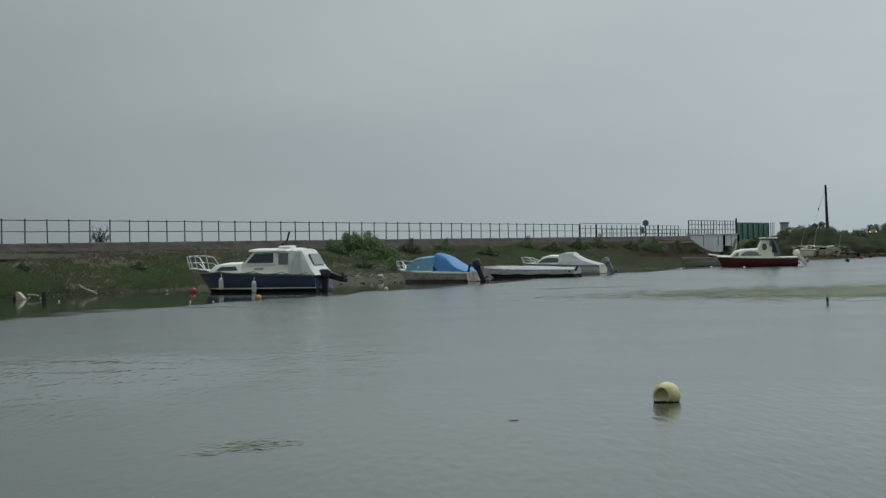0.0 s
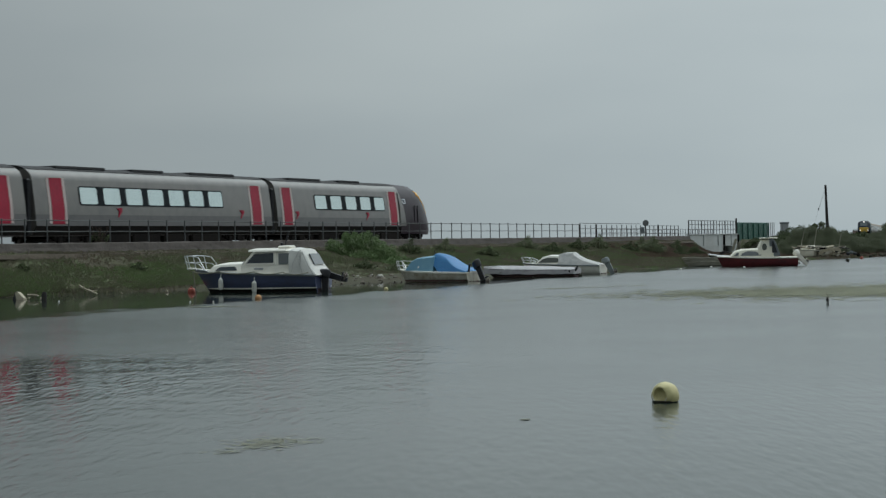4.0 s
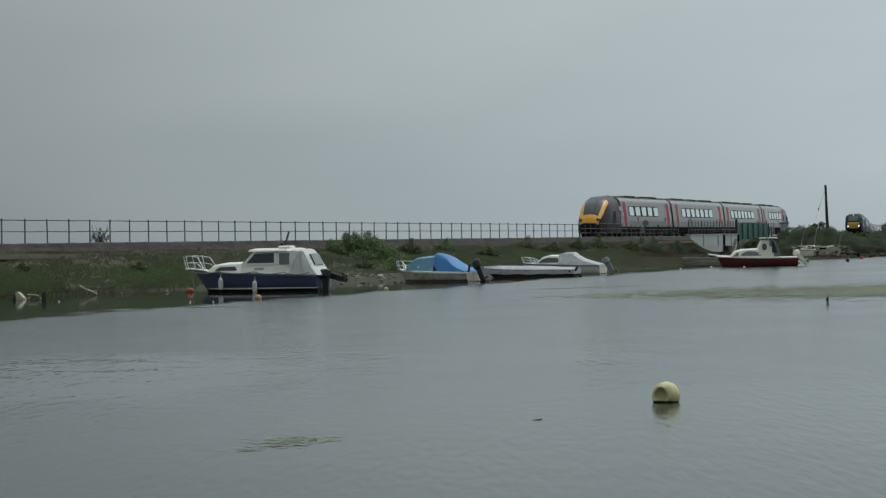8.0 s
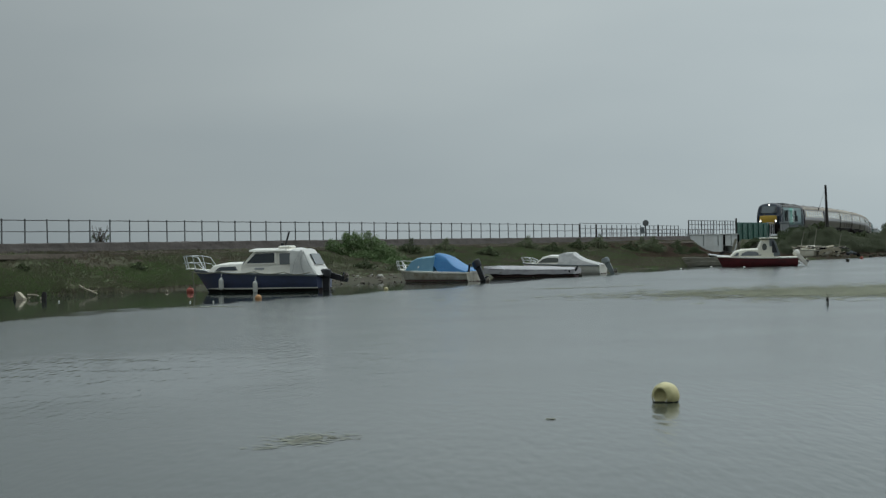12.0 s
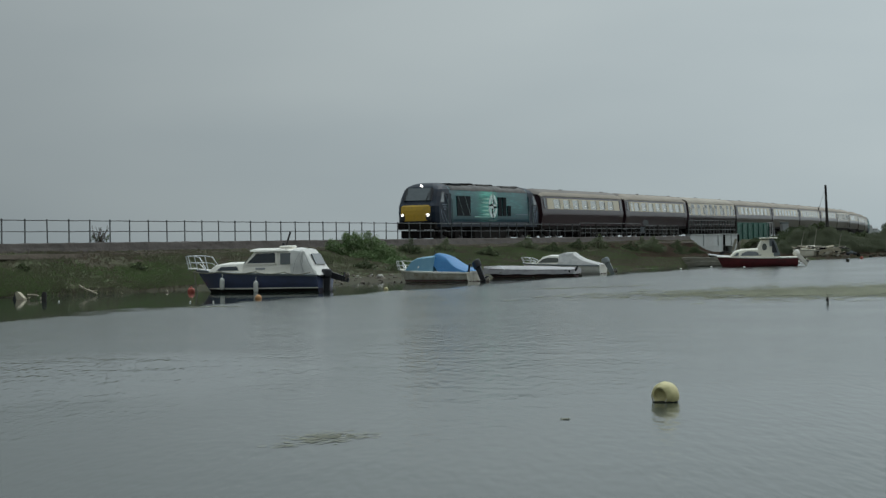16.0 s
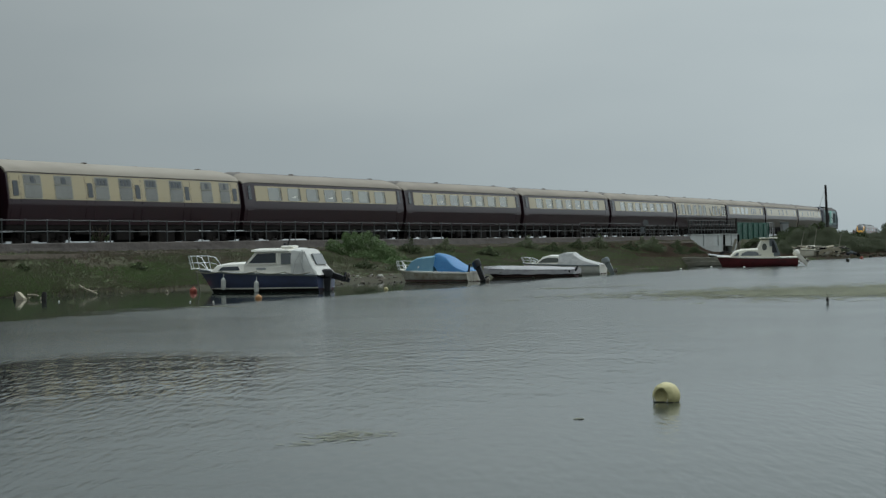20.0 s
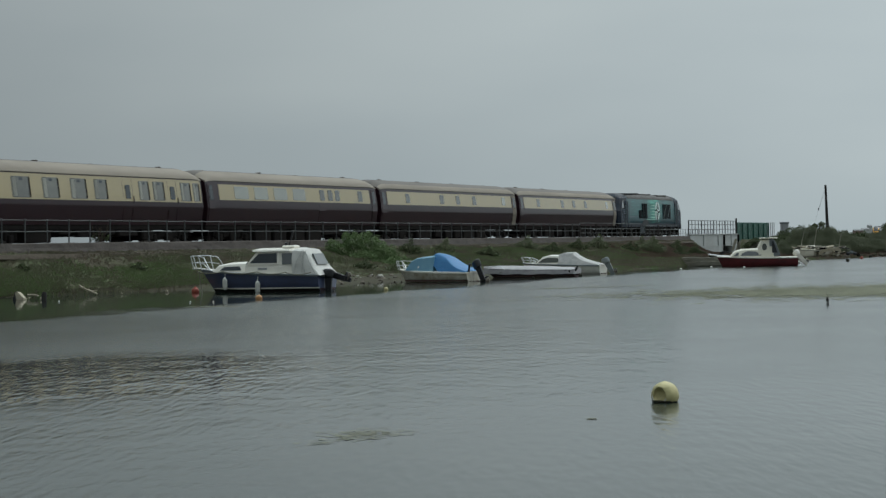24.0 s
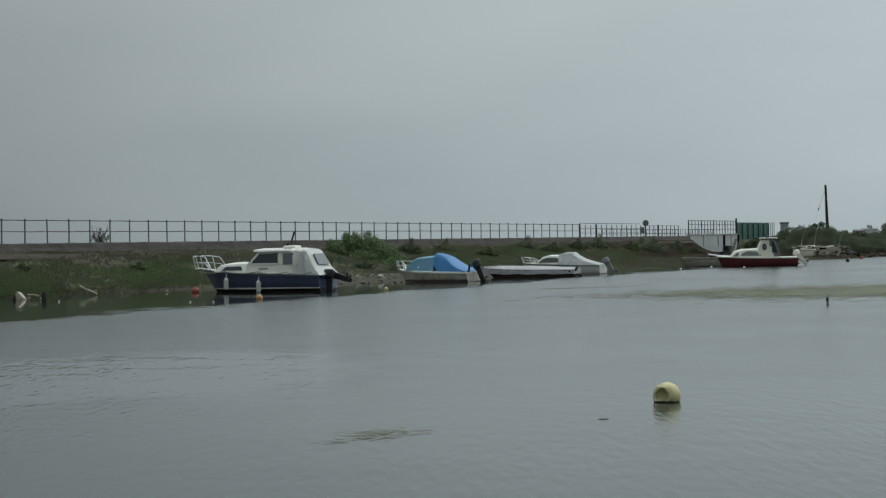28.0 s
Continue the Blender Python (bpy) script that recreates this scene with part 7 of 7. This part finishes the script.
    # grilles and side openings: one large with braces, three narrow
    if way < 0:
        big, narrow, cx, line_at = (-6.35, -3.98), ((1.20, 1.94, 2.93), (2.12, 2.78, 2.93), (3.02, 3.70, 2.38)), 0.15, (4.6, 7.2)
    else:
        big, narrow, cx, line_at = (3.33, 5.86), ((-2.34, -1.66, 2.92), (-3.15, -2.48, 2.92), (-4.12, -3.36, 2.36)), 1.50, (-6.85, -4.45)
    cz = 2.32
    panel("grille", *big, 1.68, 2.92, H - 0.01, "grille", c, 0.03, 0.04)
    for x0, x1, zb in narrow:
        panel("grille", x0, x1, 1.69, zb, H - 0.01, "grille", c, 0.03, 0.04)
        bm = B()
        for k in range(5):
            z = 1.78 + (zb - 1.9) * k / 4
            box(bm, ((x0 + x1) / 2, -H - 0.03, z), (x1 - x0 - 0.12, 0.02, 0.03))
        part("louvre", bm, "grille", c)
    span_ = (big[1] - big[0]) / 2
    for k in range(2):
        x0, x1 = big[0] + 0.12 + k * span_, big[0] + span_ - 0.05 + k * span_
        bm = B()
        plate(bm, [(x0, -H - 0.035, 2.9), (x0 + 0.06, -H - 0.035, 2.9), (x1, -H - 0.035, 1.7), (x1 - 0.06, -H - 0.035, 1.7)] if way < 0 else [(x1 - 0.06, -H - 0.035, 2.9), (x1, -H - 0.035, 2.9), (x0 + 0.06, -H - 0.035, 1.7), (x0, -H - 0.035, 1.7)], (0, 0.02, 0))
        part("grille_brace", bm, "brace", c)
    # brushed bars and streaks that trail off to one side of the star
    rnd = random.Random(12)
    for i in range(5):
        z, ln = 1.80 + 0.25 * i, 2.15 - 0.12 * (i % 3)
        bm = B()
        yy = -H - 0.012
        plate(bm, [(cx - ln, yy, z - 0.01), (cx - ln * 0.55, yy, z - 0.07), (cx - 0.35, yy, z - 0.085), (cx + 0.1, yy, z - 0.06), (cx + 0.1, yy, z + 0.06), (cx - 0.35, yy, z + 0.085), (cx - ln * 0.5, yy, z + 0.05)], (0, 0.02, 0))
        part("streak", bm, "loco_mint", c, "pale mint brushed bar")
    for i in range(22):
        bm = B()
        z = 1.68 + 1.30 * (i + rnd.random()) / 22
        a = cx + rnd.uniform(-0.3, 0.9)
        ln = 3.1 * rnd.uniform(0.35, 1.0)
        w = 0.05 * rnd.uniform(0.4, 1.0)
        yy = -H - 0.006 - 0.0002 * i
        plate(bm, [(a - ln, yy, z + rnd.uniform(-0.03, 0.03)), (a - ln * 0.4, yy, z - w), (a, yy, z - w * 0.6), (a + 0.35, yy, z), (a, yy, z + w * 0.6), (a - ln * 0.4, yy, z + w)], (0, 0.02, 0))
        part("streak", bm, "loco_green", c, "green brushed streak")
    # compass star: four long points, each half white and half dark, and a broken ring behind them
    for dark in (False, True):
        bm = B()
        for k in range(4):
            a = k * math.tau / 4
            tip = (cx + math.sin(a) * 0.90, -H - 0.036, cz + math.cos(a) * 0.86)
            q = a + (math.tau / 8 if dark else -math.tau / 8)
            w = (cx + math.sin(q) * 0.25, -H - 0.036, cz + math.cos(q) * 0.25)
            plate(bm, [(cx, -H - 0.036, cz), tip, w], (0, 0.025, 0))
        part("star", bm, "grille" if dark else "loco_white", c, "dark half of the compass star" if dark else "white half of the compass star")
    for k in range(4):
        for half in (-1, 1):
            mid = (k + 0.5) * math.tau / 4
            bm = B()
            ring = []
            for j in range(6):
                a = mid + half * (0.03 + 0.56 * j / 5)
                r0, r1 = 0.46 + 0.10 * j / 5, 0.77
                ring.append([(cx + math.sin(a) * q * 1.04, -H - y, cz + math.cos(a) * q) for q, y in ((r1, 0.032), (r0, 0.032), (r0, 0.0), (r1, 0.0))])
            ring_loft(bm, ring)
            part("star_ring", bm, "loco_white", c)
    panel("pale_line", *line_at, 1.78, 1.84, H - 0.01, "cab_flash", c, 0.02, 0.01)
    panel("pale_line", cx - 3.4, cx - 0.2, 1.60, 1.645, H - 0.01, "loco_mint", c, 0.02, 0.01)
    panel("skirt", -7.4, 7.4, 1.0, 1.3, H - 0.005, "loco_navy", c, 0.02, 0.03)
    for k in range(4):
        panel("data_plate", cx - 0.75 + 0.38 * k, cx - 0.55 + 0.38 * k, 1.38, 1.44 + 0.02 * (k % 2), H + 0.01, "brace", c, 0.02, 0.01)
    bogie(c, -6.0, 2.8, 0.55)
    bogie(c, 6.0, 2.8, 0.55)
    bm = B()
    box(bm, (0, 0, 0.62), (6.2, 2.5, 0.72), 0.12)
    part("fuel_tank", bm, "under", c)
    bm = B()
    box(bm, (0, 0, 0.95), (19.2, 2.4, 0.2), 0.05)
    part("underframe", bm, "under", c)
    return c


def make_unit_car(end):
    """A car of the diesel multiple unit. end: -1 or 1 for a driving car with its nose that way, 0 for a middle car."""
    c = thing("unit_car", "silver multiple-unit car with red doors" + (" and a yellow-edged sloping nose" if end else " and a dark window band"), "train car", group="cars of the short train")
    H, z0, z1, eave, crown, ins = 1.365, 0.62, 2.0, 3.12, 3.78, 0.20
    sec = section(H, z0, z1, eave, crown, ins)
    hl = 11.3
    a, b = (-hl if end >= 0 else -5.65), (hl if end <= 0 else 5.65)
    body("body", a, b, sec, "silver", c)
    y_at = lambda z: side_y(H, z0, z1, eave, ins, z)
    rs = [(y * 1.012, z + 0.012) for y, z in sec if z > 3.55]
    bm = B()
    ring_loft(bm, [[(x, y, z) for y, z in rs + [(0, 3.5)]] for x in (a, b)])
    part("roof", bm, "mu_roof", c, smooth=True)
    for x0, x1 in ((-8.6, -4.4), (-2.0, 1.0), (3.6, 8.4)):
        if a < x0 and x1 < b:
            bm = B()
            box(bm, ((x0 + x1) / 2, 0, 3.75), (x1 - x0, 1.3, 0.14), 0.05)
            part("roof_pod", bm, "mu_roof", c)
    # windows
    wx = [-6.9 + 2.0 * i for i in range(7)] if end == 0 else [end * (2.45 - 2.05 * i) for i in range(5)]
    wx.sort()
    panel("window_band", wx[0] - 0.80, wx[-1] + 0.80, 2.01, 2.89, y_at, "grille", c, 0.024, 0.15)
    for x in wx:
        panel("window", x - 0.72, x + 0.72, 2.07, 2.83, y_at, "sky_glass", c, 0.031, 0.1)
    doors = {0: (-9.5, 9.6), -1: (-4.55, 10.0), 1: (-10.0, 4.55)}[end]
    for x in doors:
        panel("door", x - 0.5, x + 0.5, 0.95, 3.22, y_at, "door_red", c, 0.018, 0.04)
        for q in (-0.62, 0.62):
            panel("door_edge", x + q - 0.1, x + q + 0.1, 0.95, 3.22, y_at, "mu_pink", c, 0.012, 0.02)
    # lower side in a darker tone than the silver above
    panel("lower_side", a, b, 1.08, 1.58, y_at, "mu_low", c, 0.008, 0.02)
    panel("lower_band", a, b, 0.64, 1.08, y_at, "under", c, 0.02, 0.02)
    for x in ((-4.3, 7.9) if end == 0 else ((-0.5, 8.85) if end < 0 else (-8.85, 0.6))):
        bm = B()
        y = -y_at(1.5) - 0.02
        plate(bm, [(x - 0.3, y, 1.90), (x + 0.15, y, 1.92), (x + 0.2, y, 1.78), (x - 0.02, y, 1.58), (x - 0.12, y, 1.46), (x - 0.2, y, 1.5), (x - 0.05, y, 1.75)], (0, 0.04, 0))
        part("arrow_mark", bm, "door_red", c, "small red arrow-shaped mark")
    if end:
        sx = end
        bm = B()
        rings = []
        for x, w, top, low in ((5.63, 1.365, 3.76, 0.62), (7.8, 1.365, 3.70, 0.62), (8.6, 1.35, 3.64, 0.60), (9.2, 1.32, 3.48, 0.58), (9.88, 1.24, 3.05, 0.55), (10.46, 1.12, 2.45, 0.55), (10.9, 1.0, 1.85, 0.55), (11.06, 0.92, 1.35, 0.6), (10.95, 0.88, 0.9, 0.62)):
            sh = 0.62 + (top - 0.62) * 0.72
            ring = [(sx * x, -w * 0.95, low), (sx * x, -w, low + (sh - low) * 0.35), (sx * x, -w * 0.985, low + (sh - low) * 0.7), (sx * x, -w * 0.87, sh), (sx * x, -w * 0.72, sh + (top - sh) * 0.55), (sx * x, -w * 0.4, top - 0.03), (sx * x, 0, top)]
            ring += [(px, -py, pz) for px, py, pz in ring[-2::-1]]
            rings.append(ring)
        ring_loft(bm, rings)
        part("cab", bm, "maroon", c, smooth=True)
        # yellow surround and windscreen: skins that follow the nose
        keys = [r for r in rings if abs(r[0][0]) >= 8.55]

        def skin(name, material, p0, p1, i0, i1, lift, label="", t0=None, t1=None):
            """A raised skin over part of the nose; p counts the nose's rings, i the points across."""
            rows_ = []
            steps_ = 7
            for q in range(steps_):
                p = p0 + (p1 - p0) * q / (steps_ - 1)
                a_, f_ = min(int(p), len(keys) - 2), p - min(int(p), len(keys) - 2)
                row = []
                e_ = min(1.0, q / (steps_ - 1) * 1.6)
                for w_ in np.linspace(i0 if t0 is None else t0 + (i0 - t0) * e_, i1 if t1 is None else t1 + (i1 - t1) * e_, 7):
                    k_ = min(int(w_), 11)
                    g_ = w_ - k_
                    pts_ = [Vector(keys[a_ + u_][k_ + v_]) for u_ in (0, 1) for v_ in (0, 1)]
                    pt = pts_[0].lerp(pts_[1], g_).lerp(pts_[2].lerp(pts_[3], g_), f_)
                    row.append(pt + Vector((sx * lift, pt.y * lift * 0.5, lift)))
                rows_.append(row)
            bm = B()
            low = [[v_ - Vector((sx * 0.06, v_.y * 0.03, 0.06)) for v_ in r_] for r_ in rows_]
            ring_loft(bm, [r_ + l_[::-1] for r_, l_ in zip(rows_, low)])
            return part(name, bm, material, c, label, smooth=True)

        skin("screen_surround", "black", 0.85, 3.72, 3.95, 8.05, 0.024)
        skin("windscreen", "mu_screen", 1.05, 3.5, 4.3, 7.7, 0.034)
        skin("wiper", "black", 1.4, 3.4, 5.3, 5.42, 0.050)
        skin("yellow_edge", "mu_yellow", 0.25, 3.8, 3.15, 4.22, 0.038, "yellow windscreen surround", 3.70, 4.35)
        skin("yellow_edge", "mu_yellow", 0.25, 3.8, 7.45, 8.75, 0.038, "yellow windscreen surround", 7.5, 8.25)
        skin("nose_panel", "mu_yellow", 3.56, 4.80, 3.2, 8.8, 0.040, "yellow nose panel")
        for y in (-0.72, 0.72):
            bm = B()
            drum(bm, (sx * 10.84, y, 1.64), (sx, y * 0.7, 0.25), [(-0.1, 0.22), (0.06, 0.21), (0.12, 0.15)], 5)
            part("lamp_cluster", bm, "black", c)
            bm = B()
            drum(bm, (sx * 10.98, y * 1.06, 1.60), (sx, y * 0.5, 0.1), [(-0.03, 0.085), (0.03, 0.07)], 12)
            part("headlight", bm, "clear_film", c)
        bm = B()
        box(bm, (sx * 10.9, 0, 0.85), (0.5, 0.5, 0.35), 0.08)
        tube(bm, [(sx * 10.95, 0, 0.95), (sx * 11.35, 0, 0.95)], 0.14, 10)
        part("coupler", bm, "under", c)
        yc = lambda z: float(np.interp(z, (1.15, 1.41, 2.2, 2.88, 3.15), (1.375, 1.385, 1.365, 1.225, 1.18))) + 0.012
        xs_ = sx * 5.95
        panel("cab_window", xs_ + sx * 0.22 - 0.24, xs_ + sx * 0.22 + 0.24, 2.50, 2.80, yc, "bar", c, 0.02, 0.03)
        panel("cab_window_glass", xs_ + sx * 0.22 - 0.13, xs_ + sx * 0.22 + 0.13, 2.56, 2.74, yc, "glass", c, 0.03, 0.03)
        bm = B()
        for za, zb, xa, xb in ((1.12, 1.45, 6.38, 6.28), (1.45, 1.85, 6.28, 6.16), (1.85, 2.25, 6.16, 6.03), (2.25, 2.6, 6.03, 5.92), (2.6, 2.9, 5.92, 5.80), (2.9, 3.15, 5.80, 5.68)):
            plate(bm, [(sx * 5.45, -yc(za), za), (sx * xa, -yc(za), za), (sx * xb, -yc(zb), zb), (sx * 5.45, -yc(zb), zb)], (0, 0.08, 0))
        part("cab_edge", bm, "silver", c, "silver panel with a slanting edge")
        for q in (0.75, 1.25):
            bm = B()
            tube(bm, [(sx * (7.0 + q), -1.375, 1.3), (sx * (7.0 + q), -1.36, 2.4)], 0.03, 5)
            part("door_seam", bm, "black", c)
    for sx in (-1, 1):
        if sx != end:
            bm = B()
            box(bm, (sx * (hl + 0.08), 0, 1.9), (0.2, 2.3, 2.5), 0.1)
            part("gangway", bm, "black", c)
    bogie(c, -8.0, 2.25, 0.42)
    bogie(c, 8.0, 2.25, 0.42)
    for x0, x1, low in ((-5.9, -3.2, 0.25), (-3.0, -0.4, 0.2), (0.0, 2.4, 0.25), (2.7, 5.8, 0.22)):
        bm = B()
        box(bm, ((x0 + x1) / 2, 0, (0.7 + low) / 2), (x1 - x0, 2.5, 0.7 - low), 0.08)
        part("underfloor_pod", bm, "under", c)
    return c


# the long train: arc length of each vehicle's middle at t = 18 s
joints = (11.7, 32.1, 52.7, 72.9, 92.95, 113.1, 133.6, 153.7, 173.75, 194.0, 217.0, 240.2)
kinds = ("first", "eight", "doors", "seven", "seven", "seven", "seven", "saloon", "kitchen", "plain", "plain")
proto = {}
vehicles = []


def place_long(kind, length):
    key = (kind, round(length) if kind == "plain" else 0)
    if key not in proto:
        proto[key] = make_coach(kind, length)
        return proto[key]
    return copy_thing(proto[key], Matrix())


lead = make_loco(-1, True)
lead.scale = (0.965, 1, 1)
vehicles.append((lead, 2.05, 12.0))
for k, a, b in zip(kinds, joints, joints[1:]):
    ln = 22.95 if k == "plain" else 20.2
    vehicles.append((place_long(k, ln), (a + b) / 2, ln * 0.69))
vehicles.append((make_loco(1, False), 250.5, 12.0))

unit = []
for end, mid in ((-1, 0), (0, 1), (0, 2), (1, 3)):
    car = make_unit_car(end) if not (end == 0 and mid == 2) else copy_thing(unit[1][0], Matrix())
    unit.append((car, mid, 16.0))


def long_s(t):
    return -26.3168 * (t - 18) + 0.0178 * (t - 18) ** 2


def unit_s(t):
    return 0.32 + 32.26 * (t - 7.5) - 0.0389 * (t - 7.5) ** 2


def stand(s, wheelbase, d):
    """Pose of a vehicle whose bogies stand on the line."""
    xa, ya, _ = line(s - wheelbase / 2, d)
    xb, yb, _ = line(s + wheelbase / 2, d)
    return pose((xa + xb) / 2, (ya + yb) / 2, RAIL + 0.5 * (grade(s) + far_fall(s)), 0, 0, math.degrees(math.atan2(yb - ya, xb - xa)))



# ---- what moves ----
def motions():
    for ob, s0, wb in vehicles:
        walk(ob, [(t, stand(s0 + long_s(t), wb, 0.0)) for t in np.arange(0, 28.01, 0.5)])
    for ob, i, wb in unit:
        walk(ob, [(t, stand(85.2 + 23.3 * i + unit_s(t), wb, -3.4)) for t in np.arange(0, 28.01, 0.5)])
    # the moored cruiser swings slowly on its lines
    walk(cabin_boat, [(t, pose(-6.64 + dx, 71.3, dz, rl, 0, yaw)) for t, dx, dz, rl, yaw in (
        (0, 0.0, 0.0, 0.3, 161), (4, -0.03, 0.006, -0.3, 163), (9, -0.05, 0.0, 0.3, 165), (14, -0.01, 0.006, -0.2, 164.5), (19, 0.06, 0.0, 0.3, 162), (24, 0.14, 0.006, -0.3, 160.5), (28, 0.19, 0.0, 0.2, 159.5))])
    walk(red_buoy, [(t, pose(-9.20 + dx, 72.3, 0)) for t, dx in ((0, 0.0), (5, -0.06), (9, -0.10), (15, -0.07), (20, 0.02), (25, 0.10), (28, 0.10))])
    walk(orange_buoy, [(t, pose(-5.76 + dx, 61.2, 0)) for t, dx in ((0, 0.0), (14, 0.0), (28, 0.03))])
    # bobbing of the near buoy
    walk(buoy, [(t, pose(2.215 + 0.017 * math.sin(t * 0.83 + 2.6), 19.86, 0.004 * math.sin(t * 2.4), 2.0 * math.sin(t * 1.3), 1.5 * math.sin(t * 1.9), 4 * math.sin(t * 0.83 + 2.6))) for t in np.arange(0, 28.01, 0.5)])
    # weed that drifts with the tide
    walk(near_weed, [(0, pose(-1.67, 16.28, 0)), (8, pose(-1.36, 16.54, 0, 0, 0, -1)), (17, pose(-1.02, 16.81, 0, 0, 0, -3)), (28, pose(-0.62, 17.03, 0, 0, 0, -5))])
    walk(leaf_scrap, [(0, pose(0.61, 18.13, 0)), (10, pose(0.89, 18.14, 0)), (20, pose(1.21, 18.10, 0)), (28, pose(1.43, 18.06, 0))])
    walk(water, [(0, pose(0, 0, 0)), (14, pose(0.6, 0.25, 0)), (28, pose(1.2, 0.5, 0))])


motions()
